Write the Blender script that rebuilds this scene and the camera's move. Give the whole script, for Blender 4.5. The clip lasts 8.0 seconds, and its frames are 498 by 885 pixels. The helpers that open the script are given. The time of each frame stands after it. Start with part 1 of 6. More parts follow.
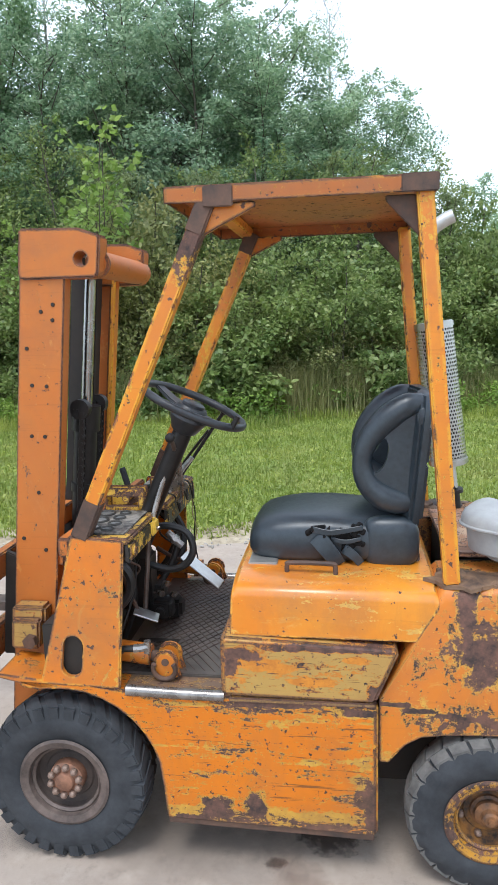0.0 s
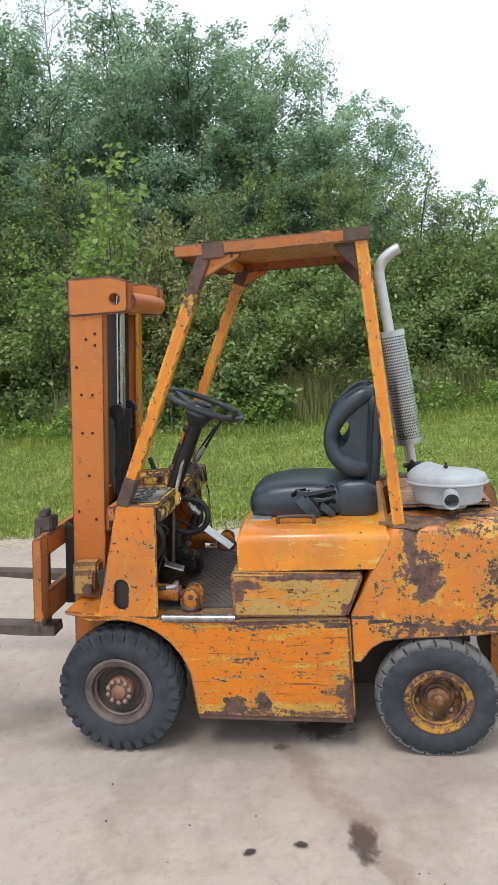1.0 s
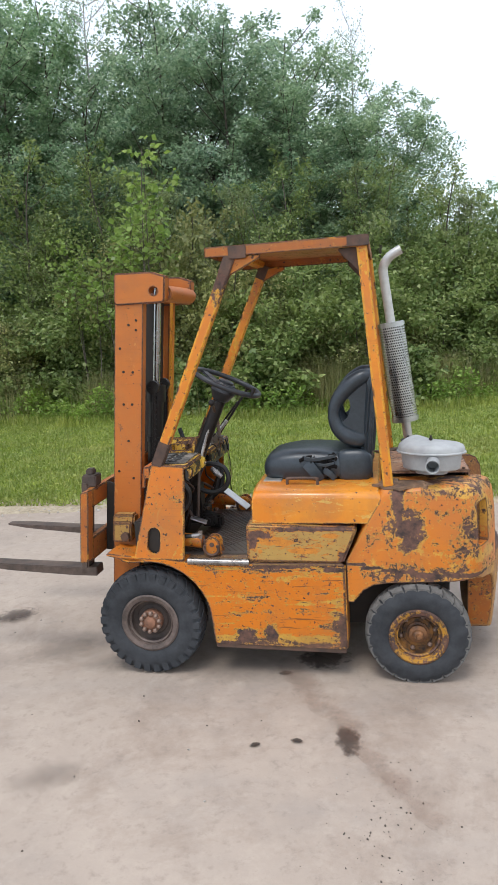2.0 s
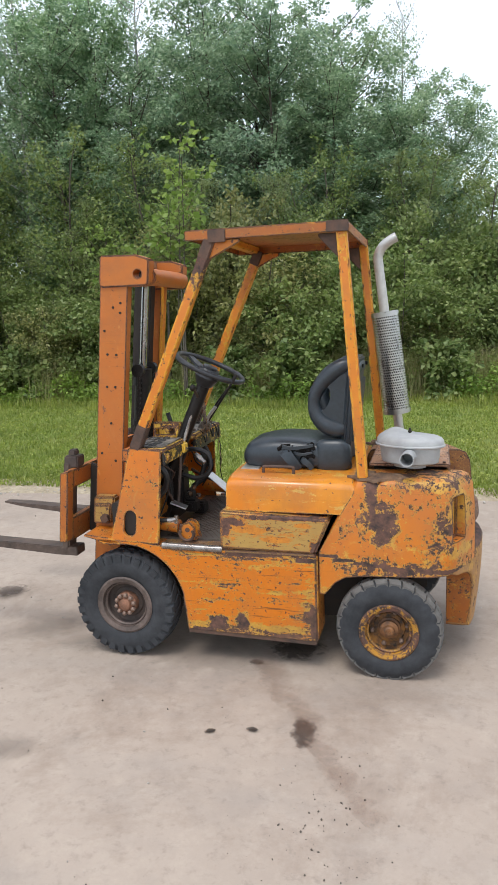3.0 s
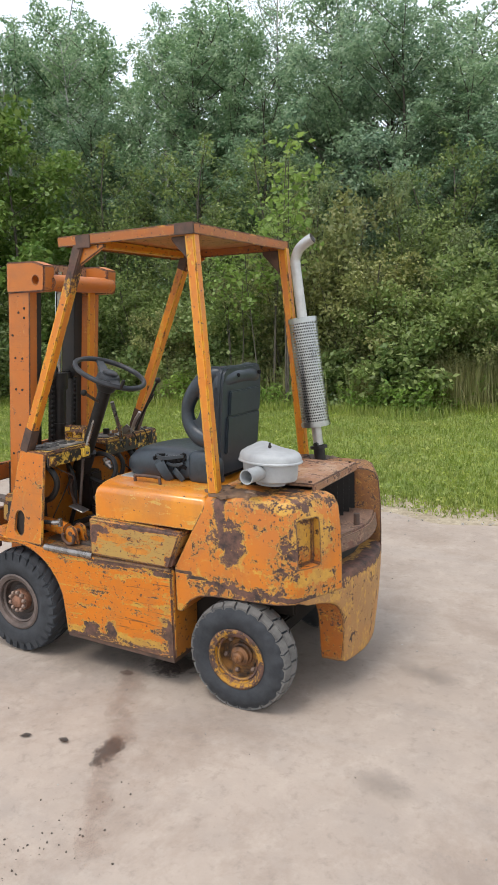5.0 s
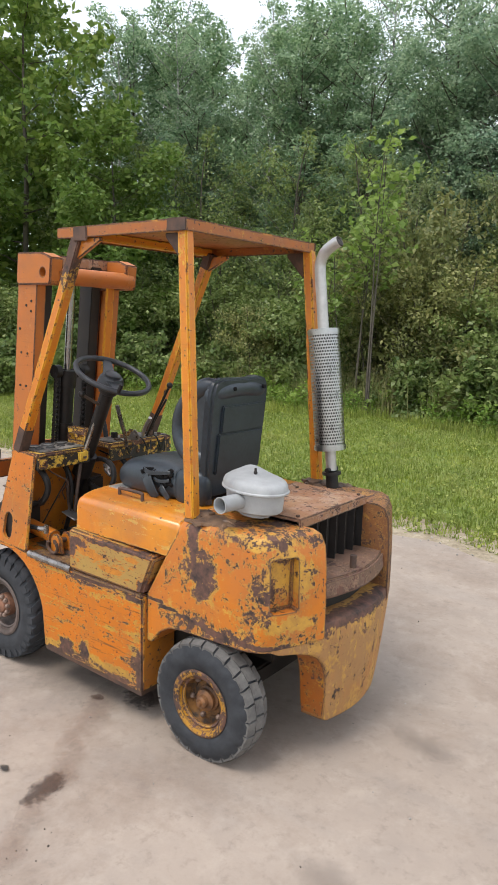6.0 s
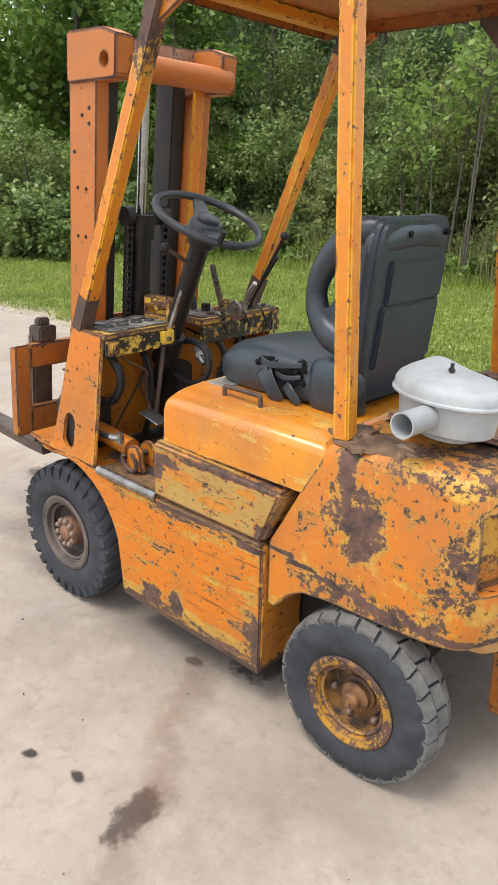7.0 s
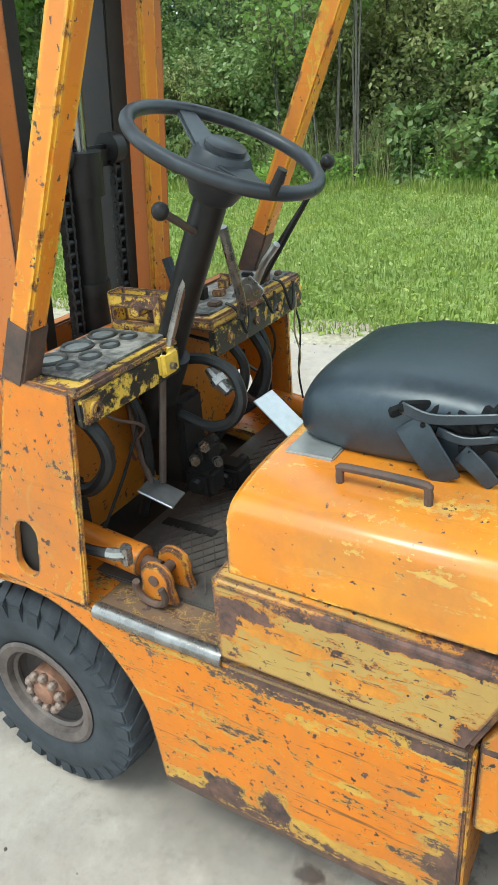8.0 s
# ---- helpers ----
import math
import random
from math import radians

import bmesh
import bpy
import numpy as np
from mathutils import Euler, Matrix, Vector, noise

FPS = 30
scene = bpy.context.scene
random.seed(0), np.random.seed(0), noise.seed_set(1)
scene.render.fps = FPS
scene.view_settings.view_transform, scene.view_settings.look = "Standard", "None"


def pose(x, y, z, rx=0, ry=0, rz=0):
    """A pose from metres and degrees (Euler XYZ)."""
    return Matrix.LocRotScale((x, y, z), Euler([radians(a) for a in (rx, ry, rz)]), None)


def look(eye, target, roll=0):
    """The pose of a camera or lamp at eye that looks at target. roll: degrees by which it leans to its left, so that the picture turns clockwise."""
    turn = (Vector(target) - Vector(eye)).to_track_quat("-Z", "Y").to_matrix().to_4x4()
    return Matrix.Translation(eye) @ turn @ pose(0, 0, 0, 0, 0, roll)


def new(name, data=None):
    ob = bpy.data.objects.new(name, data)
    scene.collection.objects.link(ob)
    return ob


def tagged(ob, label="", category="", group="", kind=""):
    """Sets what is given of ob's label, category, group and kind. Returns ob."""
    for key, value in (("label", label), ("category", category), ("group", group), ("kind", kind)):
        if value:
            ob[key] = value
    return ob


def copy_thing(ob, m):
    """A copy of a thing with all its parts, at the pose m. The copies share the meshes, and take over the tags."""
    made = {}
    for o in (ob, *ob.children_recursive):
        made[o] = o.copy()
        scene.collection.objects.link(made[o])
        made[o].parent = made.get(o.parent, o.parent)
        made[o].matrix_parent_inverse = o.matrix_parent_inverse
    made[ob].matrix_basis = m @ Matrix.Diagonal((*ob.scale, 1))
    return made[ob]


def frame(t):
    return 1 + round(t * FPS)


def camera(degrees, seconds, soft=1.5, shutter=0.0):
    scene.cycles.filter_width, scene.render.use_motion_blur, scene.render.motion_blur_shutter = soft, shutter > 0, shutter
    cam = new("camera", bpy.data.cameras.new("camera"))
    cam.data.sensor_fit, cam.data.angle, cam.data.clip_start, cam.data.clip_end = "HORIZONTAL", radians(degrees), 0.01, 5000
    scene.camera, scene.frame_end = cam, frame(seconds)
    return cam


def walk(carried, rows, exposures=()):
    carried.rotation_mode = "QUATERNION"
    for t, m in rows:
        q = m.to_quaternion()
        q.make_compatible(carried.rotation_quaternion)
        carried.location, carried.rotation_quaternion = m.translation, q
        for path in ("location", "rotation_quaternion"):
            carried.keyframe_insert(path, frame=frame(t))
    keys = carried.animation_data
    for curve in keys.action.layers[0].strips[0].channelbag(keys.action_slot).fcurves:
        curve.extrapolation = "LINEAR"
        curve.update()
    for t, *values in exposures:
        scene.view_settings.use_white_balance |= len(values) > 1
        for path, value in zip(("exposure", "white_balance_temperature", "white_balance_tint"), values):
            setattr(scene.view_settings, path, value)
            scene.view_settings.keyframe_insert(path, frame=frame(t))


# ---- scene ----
cam = camera(38.8, 8.0)
PATH = [
    (0, (0.889, -1.956, 1.723), (0.637, 0.0, 1.389), -1.6),
    (0.5, (1.003, -2.393, 1.728), (0.679, -0.43, 1.53), -3.1),
    (0.7, (1.017, -2.532, 1.736), (0.695, -0.583, 1.427), -3.2),
    (1, (1.052, -2.7, 1.732), (0.762, -0.743, 1.438), -4.5),
    (1.5, (1.066, -3.008, 1.74), (0.879, -1.051, 1.375), -3.2),
    (2, (1.179, -3.227, 1.739), (0.816, -1.288, 1.412), -3.5),
    (2.2, (1.25, -3.268, 1.751), (0.871, -1.339, 1.382), -0.6),
    (3.3, (1.623, -3.041, 1.682), (1.055, -1.151, 1.356), -3.6),
    (3.5, (1.732, -2.98, 1.678), (1.094, -1.111, 1.362), -4.3),
    (4, (2.143, -2.864, 1.702), (1.303, -1.089, 1.321), -3.4),
    (4.5, (2.493, -2.631, 1.663), (1.557, -0.894, 1.34), -2.8),
    (4.7, (2.608, -2.592, 1.654), (1.697, -0.842, 1.325), -2.4),
    (5.8, (3.045, -2.117, 1.745), (1.933, -0.485, 1.432), 2.1),
    (6, (2.983, -1.989, 1.723), (1.821, -0.396, 1.39), 1.8),
    (6.5, (2.634, -1.637, 1.644), (1.42, -0.101, 1.235), 1.7),
    (7, (2.142, -1.384, 1.563), (0.917, 0.04, 0.878), 1.3),
    (7.5, (1.594, -1.15, 1.572), (0.542, 0.387, 0.844), -2.1),
    (8, (1.122, -0.794, 1.546), (0.2, 0.738, 0.65), -4.5),
]
EXPOSURES = [(0.0, 0.57, 5950, 8), (0.5, 0.45, 6050, 8), (1.0, 0.38, 6200, 9), (2.0, 0.28, 6300, 10), (4.0, 0.32, 6500, 10), (4.7, 0.36, 6500, 10), (6.0, 0.34, 6600, 11),
             (6.5, 0.53, 6600, 10), (7.0, 0.64, 6600, 8), (7.5, 0.78, 6300, 1), (8.0, 0.85, 5800, -8)]
walk(cam, [(t, look(eye, target, roll)) for t, eye, target, roll in PATH], EXPOSURES)

# ---- light ----
world = bpy.data.worlds.new("overcast_sky")
scene.world = world
world.use_nodes = True
wn, wl = world.node_tree.nodes, world.node_tree.links
wn.clear()
sky = wn.new("ShaderNodeTexSky")
sky.sky_type, sky.sun_disc = "NISHITA", False
sky.sun_elevation, sky.sun_rotation = radians(66), radians(194)
sky_bg, cloud_bg = wn.new("ShaderNodeBackground"), wn.new("ShaderNodeBackground")
sky_bg.inputs["Strength"].default_value = 0.08
wl.new(sky.outputs[0], sky_bg.inputs["Color"])
cloud_bg.inputs["Strength"].default_value = 0.82
cl_co, cl_no, cl_ra = wn.new("ShaderNodeTexCoord"), wn.new("ShaderNodeTexNoise"), wn.new("ShaderNodeValToRGB")
cl_no.inputs["Scale"].default_value, cl_no.inputs["Detail"].default_value = 1.6, 5
cl_ra.color_ramp.elements[0].position, cl_ra.color_ramp.elements[0].color = 0.3, (0.88, 0.93, 1.0, 1)
cl_ra.color_ramp.elements[1].position, cl_ra.color_ramp.elements[1].color = 0.7, (1.0, 1.0, 1.0, 1)
wl.new(cl_co.outputs["Generated"], cl_no.inputs["Vector"])
wl.new(cl_no.outputs[0], cl_ra.inputs[0])
wl.new(cl_ra.outputs[0], cloud_bg.inputs["Color"])
sky_add, sky_out = wn.new("ShaderNodeAddShader"), wn.new("ShaderNodeOutputWorld")
wl.new(sky_bg.outputs[0], sky_add.inputs[0])
wl.new(cloud_bg.outputs[0], sky_add.inputs[1])
wl.new(sky_add.outputs[0], sky_out.inputs["Surface"])

sun = new("sun", bpy.data.lights.new("sun", "SUN"))
sun.data.energy, sun.data.angle, sun.data.color = 1.55, radians(22), (1.0, 0.96, 0.90)
sun.matrix_world = look((-0.5, -3.9, 10.0), (0.6, 0.5, 0.0))


# ---- materials ----
def material(name):
    m = bpy.data.materials.new(name)
    m.use_nodes = True
    nt = m.node_tree
    bsdf = nt.nodes["Principled BSDF"]
    return m, nt.nodes, nt.links, bsdf


def coords(n, l, scale=(1, 1, 1), shift=(0, 0, 0)):
    co, mp = n.new("ShaderNodeTexCoord"), n.new("ShaderNodeMapping")
    mp.inputs["Scale"].default_value, mp.inputs["Location"].default_value = scale, shift
    l.new(co.outputs["Object"], mp.inputs["Vector"])
    return mp.outputs[0]


def noise_of(n, l, vec, scale, detail=6, rough=0.6, warp=0.0):
    t = n.new("ShaderNodeTexNoise")
    t.inputs["Scale"].default_value, t.inputs["Detail"].default_value = scale, detail
    t.inputs["Roughness"].default_value, t.inputs["Distortion"].default_value = rough, warp
    l.new(vec, t.inputs["Vector"])
    return t.outputs[0]


def step_of(n, l, value, a, b):
    t = n.new("ShaderNodeMapRange")
    t.inputs["From Min"].default_value, t.inputs["From Max"].default_value = a, b
    l.new(value, t.inputs["Value"])
    return t.outputs[0]


def calc(n, l, op, a, b):
    t = n.new("ShaderNodeMath")
    t.operation = op
    for i, v in enumerate((a, b)):
        if isinstance(v, (int, float)):
            t.inputs[i].default_value = v
        else:
            l.new(v, t.inputs[i])
    return t.outputs[0]


def mixed(n, l, fac, a, b):
    t = n.new("ShaderNodeMix")
    t.data_type = "RGBA"
    for sock, v in ((t.inputs["Factor"], fac), (t.inputs["A"], a), (t.inputs["B"], b)):
        if isinstance(v, (int, float)):
            sock.default_value = v
        elif isinstance(v, tuple):
            sock.default_value = (*v, 1)
        else:
            l.new(v, sock)
    return t.outputs["Result"]


def bumped(n, l, bsdf, height, strength, dist=0.003):
    b = n.new("ShaderNodeBump")
    b.inputs["Strength"].default_value, b.inputs["Distance"].default_value = strength, dist
    l.new(height, b.inputs["Height"])
    l.new(b.outputs[0], bsdf.inputs["Normal"])


RUST = (0.034, 0.024, 0.021)


def paint(name, base, faded, under, fade=0.5, peel=0.55, chip=0.60, stretch=(1, 1, 1), rough=0.38, shift=0.0, edge=0.5, blots=(), fleck=0.62, smears=(), rub=0.57, worn_at=(), soft=0.012, soil=0.38, gloss=0.0, scratched=False):
    """Old machine paint: faded patches, an older yellow coat showing, chips down to dark rusty steel and worn edges."""
    base, faded, under = [(c[0] * 0.90, c[1] * 0.88, c[2] * 0.75) for c in (base, faded, under)]      # decades of weather
    m, n, l, bsdf = material(name)
    v = coords(n, l, (1, 1, 1), (shift, shift * 0.7, -shift))
    vs = coords(n, l, stretch, (shift, shift, shift))
    big = noise_of(n, l, v, 3.2, 5, 0.65)
    col = mixed(n, l, step_of(n, l, big, fade - 0.1, fade + 0.1), base, faded)
    tint = noise_of(n, l, v, 22, 6, 0.7)
    col = mixed(n, l, calc(n, l, "MULTIPLY", tint, 0.35), col, (base[0] * 0.62, base[1] * 0.55, base[2] * 0.6))
    rubbed = step_of(n, l, noise_of(n, l, vs, 9.0, 10, 0.8, 1.2), rub, rub + 0.09)
    col = mixed(n, l, calc(n, l, "MULTIPLY", rubbed, 0.55), col, (under[0] * 0.95, under[1] * 0.92, under[2] * 1.3))
    streak = step_of(n, l, noise_of(n, l, coords(n, l, (0.22, 1, 5.0), (shift, 0, 0)), 14.0, 6, 0.7, 0.4), 0.60, 0.63)
    col = mixed(n, l, calc(n, l, "MULTIPLY", streak, 0.75 if scratched else 0.12), col, (0.085, 0.042, 0.02))
    grime = step_of(n, l, noise_of(n, l, coords(n, l, (1, 1, 0.35), (0, shift, 0)), 5.0, 8, 0.72, 0.6), 0.50, 0.74)
    col = mixed(n, l, calc(n, l, "MULTIPLY", grime, soil), col, (0.30, 0.13, 0.045))
    bare = halo = pale = None
    if blots:            # bare patches with a shape of their own: x, z and half sizes
        co, xyz = n.new("ShaderNodeTexCoord"), n.new("ShaderNodeSeparateXYZ")
        l.new(co.outputs["Object"], xyz.inputs[0])
        rag = calc(n, l, "MULTIPLY", calc(n, l, "SUBTRACT", noise_of(n, l, coords(n, l), 19, 10, 0.82), 0.5), 4.2)
        for bx, bz, rx, rz in blots:
            u = calc(n, l, "DIVIDE", calc(n, l, "SUBTRACT", xyz.outputs[0], bx), rx)
            w = calc(n, l, "DIVIDE", calc(n, l, "SUBTRACT", xyz.outputs[2], bz), rz)
            d = calc(n, l, "ADD", calc(n, l, "POWER", calc(n, l, "ADD", calc(n, l, "POWER", calc(n, l, "ABSOLUTE", u, 0.0), 4.0), calc(n, l, "POWER", calc(n, l, "ABSOLUTE", w, 0.0), 4.0)), 0.25), rag)
            bare = d if bare is None else calc(n, l, "MINIMUM", bare, d)
        halo = step_of(n, l, bare, 1.25, 1.16)
        bare = step_of(n, l, bare, 1.05, 0.95)
    for k, (bx, bz, rx, rz) in enumerate(smears):      # where the older coat shows in large patches
        if not k:
            co2, xyz2 = n.new("ShaderNodeTexCoord"), n.new("ShaderNodeSeparateXYZ")
            l.new(co2.outputs["Object"], xyz2.inputs[0])
            rag2 = calc(n, l, "MULTIPLY", calc(n, l, "SUBTRACT", noise_of(n, l, vs, 8, 11, 0.82, 0.3), 0.5), 5.0)
        u = calc(n, l, "DIVIDE", calc(n, l, "SUBTRACT", xyz2.outputs[0], bx), rx)
        w = calc(n, l, "DIVIDE", calc(n, l, "SUBTRACT", xyz2.outputs[2], bz), rz)
        d = calc(n, l, "ADD", calc(n, l, "SQRT", calc(n, l, "ADD", calc(n, l, "MULTIPLY", u, u), calc(n, l, "MULTIPLY", w, w)), 0.0), rag2)
        pale = d if pale is None else calc(n, l, "MINIMUM", pale, d)
    small = noise_of(n, l, v, 60.0, 6, 0.75)
    peeling = calc(n, l, "ADD", calc(n, l, "MULTIPLY", noise_of(n, l, vs, 7.0, 9, 0.72, 0.4), 0.72), calc(n, l, "MULTIPLY", small, 0.28))
    chips = calc(n, l, "ADD", calc(n, l, "MULTIPLY", noise_of(n, l, vs, 11.0, 10, 0.78, 0.3), 0.68), calc(n, l, "MULTIPLY", small, 0.32))
    if worn_at:          # parts where the paint flakes most
        co3, xyz3 = n.new("ShaderNodeTexCoord"), n.new("ShaderNodeSeparateXYZ")
        l.new(co3.outputs["Object"], xyz3.inputs[0])
        zone = None
        for bx, bz, rx, rz in worn_at:
            u = calc(n, l, "DIVIDE", calc(n, l, "SUBTRACT", xyz3.outputs[0], bx), rx)
            w = calc(n, l, "DIVIDE", calc(n, l, "SUBTRACT", xyz3.outputs[2], bz), rz)
            d = step_of(n, l, calc(n, l, "SQRT", calc(n, l, "ADD", calc(n, l, "MULTIPLY", u, u), calc(n, l, "MULTIPLY", w, w)), 0.0), 1.3, 0.5)
            zone = d if zone is None else calc(n, l, "MAXIMUM", zone, d)
        zone = calc(n, l, "MULTIPLY", zone, 0.068)
        chips, peeling = calc(n, l, "ADD", chips, zone), calc(n, l, "ADD", peeling, zone)
    pm = calc(n, l, "MAXIMUM", step_of(n, l, peeling, peel, peel + soft), step_of(n, l, chips, chip - 0.014, chip - 0.006))
    pm = pm if pale is None else calc(n, l, "MAXIMUM", pm, step_of(n, l, pale, 1.05, 0.92))
    pm = pm if halo is None else calc(n, l, "MAXIMUM", pm, halo)
    coat = mixed(n, l, step_of(n, l, noise_of(n, l, v, 27, 8, 0.75), 0.42, 0.62), under, (under[0] * 0.78, under[1] * 0.72, under[2] * 0.9))
    col = mixed(n, l, pm, col, coat)
    cm = step_of(n, l, chips, chip, chip + 0.012)
    sm = step_of(n, l, noise_of(n, l, v, 46.0, 5, 0.6), fleck, fleck + 0.012)
    hair = step_of(n, l, noise_of(n, l, coords(n, l, (0.35, 1, 2.6), (shift * 1.7, 0, shift)), 48.0, 6, 0.7, 0.5), fleck + 0.005, fleck + 0.02)
    sm = calc(n, l, "MAXIMUM", sm, hair) if scratched else sm
    cm = calc(n, l, "MAXIMUM", cm, sm)
    cm = cm if bare is None else calc(n, l, "MAXIMUM", cm, bare)
    bev, geo, dot = n.new("ShaderNodeBevel"), n.new("ShaderNodeNewGeometry"), n.new("ShaderNodeVectorMath")
    bev.samples, bev.inputs["Radius"].default_value = 6, 0.011
    dot.operation = "DOT_PRODUCT"
    l.new(bev.outputs[0], dot.inputs[0])
    l.new(geo.outputs["Normal"], dot.inputs[1])
    worn = step_of(n, l, dot.outputs["Value"], 0.985, 0.93)
    ragged = step_of(n, l, noise_of(n, l, v, 17.0, 8, 0.7), edge, edge + 0.06)
    thin = step_of(n, l, noise_of(n, l, v, 12.0, 8, 0.75, 0.3), min(edge - 0.03, 0.40), min(edge, 0.43) + 0.05)      # the older coat rubbed through beside the edges
    rim = calc(n, l, "MULTIPLY", step_of(n, l, dot.outputs["Value"], 0.999, 0.98), thin)
    col = mixed(n, l, calc(n, l, "MULTIPLY", rim, 0.75), col, (under[0] * 1.05, under[1] * 1.05, under[2]))
    cm = calc(n, l, "MAXIMUM", cm, calc(n, l, "MULTIPLY", worn, ragged))
    rust_tone = mixed(n, l, step_of(n, l, noise_of(n, l, v, 16, 8, 0.75), 0.38, 0.60), RUST, (0.150, 0.074, 0.052))
    col = mixed(n, l, cm, col, rust_tone)
    dirt = step_of(n, l, noise_of(n, l, v, 1.9, 7, 0.7), 0.52, 0.78)
    col = mixed(n, l, calc(n, l, "MULTIPLY", dirt, 0.55), col, (0.19, 0.095, 0.05))
    l.new(col, bsdf.inputs["Base Color"])
    bsdf.inputs["Specular IOR Level"].default_value = 0.44
    bsdf.inputs["Coat Weight"].default_value, bsdf.inputs["Coat Roughness"].default_value = gloss, 0.2
    r = mixed(n, l, cm, (rough,) * 3, (0.75,) * 3)
    l.new(r, bsdf.inputs["Roughness"])
    relief = calc(n, l, "SUBTRACT", calc(n, l, "MULTIPLY", tint, 0.35), calc(n, l, "ADD", cm, calc(n, l, "MULTIPLY", pm, 0.4)))
    bumped(n, l, bsdf, relief, 0.55, 0.0015)
    return m


def grimy(name, a, b, rough=0.6, metal=0.0, scale=18.0, bump=0.3, spec=0.5, cut=(0.35, 0.65)):
    """A plain material of two tones mixed by grain."""
    m, n, l, bsdf = material(name)
    v = coords(n, l)
    g = noise_of(n, l, v, scale, 8, 0.68)
    h = noise_of(n, l, v, scale * 0.18, 5, 0.6)
    f = step_of(n, l, calc(n, l, "ADD", calc(n, l, "MULTIPLY", g, 0.6), calc(n, l, "MULTIPLY", h, 0.4)), *cut)
    l.new(mixed(n, l, f, a, b), bsdf.inputs["Base Color"])
    rr = n.new("ShaderNodeMapRange")
    rr.inputs["To Min"].default_value, rr.inputs["To Max"].default_value = max(rough - 0.15, 0.05), min(rough + 0.15, 1)
    l.new(g, rr.inputs["Value"])
    l.new(rr.outputs[0], bsdf.inputs["Roughness"])
    bsdf.inputs["Metallic"].default_value = metal
    bsdf.inputs["Specular IOR Level"].default_value = spec
    bumped(n, l, bsdf, g, bump, 0.002)
    return m


ORANGE, SALMON, YELLOW = (0.70, 0.200, 0.008), (0.57, 0.165, 0.026), (0.62, 0.35, 0.06)
PANEL_BARE = ((0.50, 0.215, 0.045, 0.035), (0.625, 0.225, 0.030, 0.045), (0.985, 0.24, 0.022, 0.09), (0.955, 0.56, 0.07, 0.012), (0.70, 0.575, 0.12, 0.008), (0.42, 0.175, 0.06, 0.012), (0.86, 0.175, 0.05, 0.010))
WEIGHT_BARE = ((1.252, 0.885, 0.026, 0.060), (1.258, 0.815, 0.016, 0.045), (1.305, 0.755, 0.068, 0.052), (1.300, 0.690, 0.040, 0.040), (1.05, 0.583, 0.05, 0.007), (1.13, 0.566, 0.05, 0.008), (1.21, 0.553, 0.05, 0.009), (1.29, 0.545, 0.05, 0.010), (1.38, 0.532, 0.08, 0.014), (1.56, 0.530, 0.10, 0.012))
m_panel = paint("scratched_orange_paint", ORANGE, (0.74, 0.215, 0.010), (0.60, 0.345, 0.060), 0.52, 0.548, 0.560, (0.42, 1, 1.9), edge=0.40, blots=PANEL_BARE, smears=((0.85, 0.205, 0.10, 0.016), (0.80, 0.39, 0.035, 0.012), (0.94, 0.34, 0.03, 0.020), (0.42, 0.565, 0.10, 0.006)), rub=0.60, worn_at=((0.66, 0.17, 0.40, 0.05), (0.96, 0.32, 0.03, 0.14), (0.70, 0.57, 0.35, 0.03)), soft=0.025, scratched=True)
m_cowl = paint("orange_paint_chipped", (0.72, 0.200, 0.010), (0.64, 0.205, 0.022), YELLOW, 0.5, 0.572, 0.580, (1, 1, 0.6), shift=3.1, edge=0.42, rough=0.33, fleck=0.625)
m_mast = paint("faded_salmon_paint", SALMON, (0.55, 0.175, 0.03), (0.62, 0.24, 0.05), 0.52, 0.60, 0.595, (1, 1, 0.45), 0.5, 5.3, edge=0.34, fleck=0.675)
m_guard = paint("bright_orange_tube_paint", (0.76, 0.26, 0.02), (0.66, 0.21, 0.03), (0.72, 0.40, 0.04), 0.5, 0.570, 0.612, (1, 1, 0.3), 0.36, 1.7, edge=0.53, fleck=0.645)
m_pillar = paint("orange_tube_paint_scorched_at_the_head", (0.76, 0.26, 0.02), (0.66, 0.21, 0.03), (0.72, 0.40, 0.04), 0.5, 0.565, 0.610, (1, 1, 0.3), 0.36, 4.7, edge=0.52, blots=((0.525, 2.04, 0.10, 0.17),), fleck=0.645)
m_carriage = paint("rusting_carriage_paint", (0.52, 0.150, 0.018), (0.36, 0.115, 0.030), (0.60, 0.30, 0.04), 0.5, 0.570, 0.560, (1, 1, 0.5), 0.5, 31.7, edge=0.36)
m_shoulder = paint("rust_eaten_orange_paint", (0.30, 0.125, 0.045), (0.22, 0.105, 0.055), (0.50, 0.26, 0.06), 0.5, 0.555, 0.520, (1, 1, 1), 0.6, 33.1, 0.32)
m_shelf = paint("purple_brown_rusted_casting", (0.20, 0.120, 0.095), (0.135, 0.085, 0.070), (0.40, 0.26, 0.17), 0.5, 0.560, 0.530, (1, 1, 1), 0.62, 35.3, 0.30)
m_worn = paint("worn_step_paint", (0.155, 0.088, 0.055), (0.22, 0.150, 0.115), (0.58, 0.35, 0.07), 0.5, 0.560, 0.545, (0.6, 1, 1), 0.36, 37.9, 0.32, gloss=0.3)
m_torn = grimy("torn_rusty_sheet", (0.050, 0.032, 0.024), (0.235, 0.140, 0.080), 0.6, 0.0, 22, 0.5, 0.5, (0.40, 0.62))
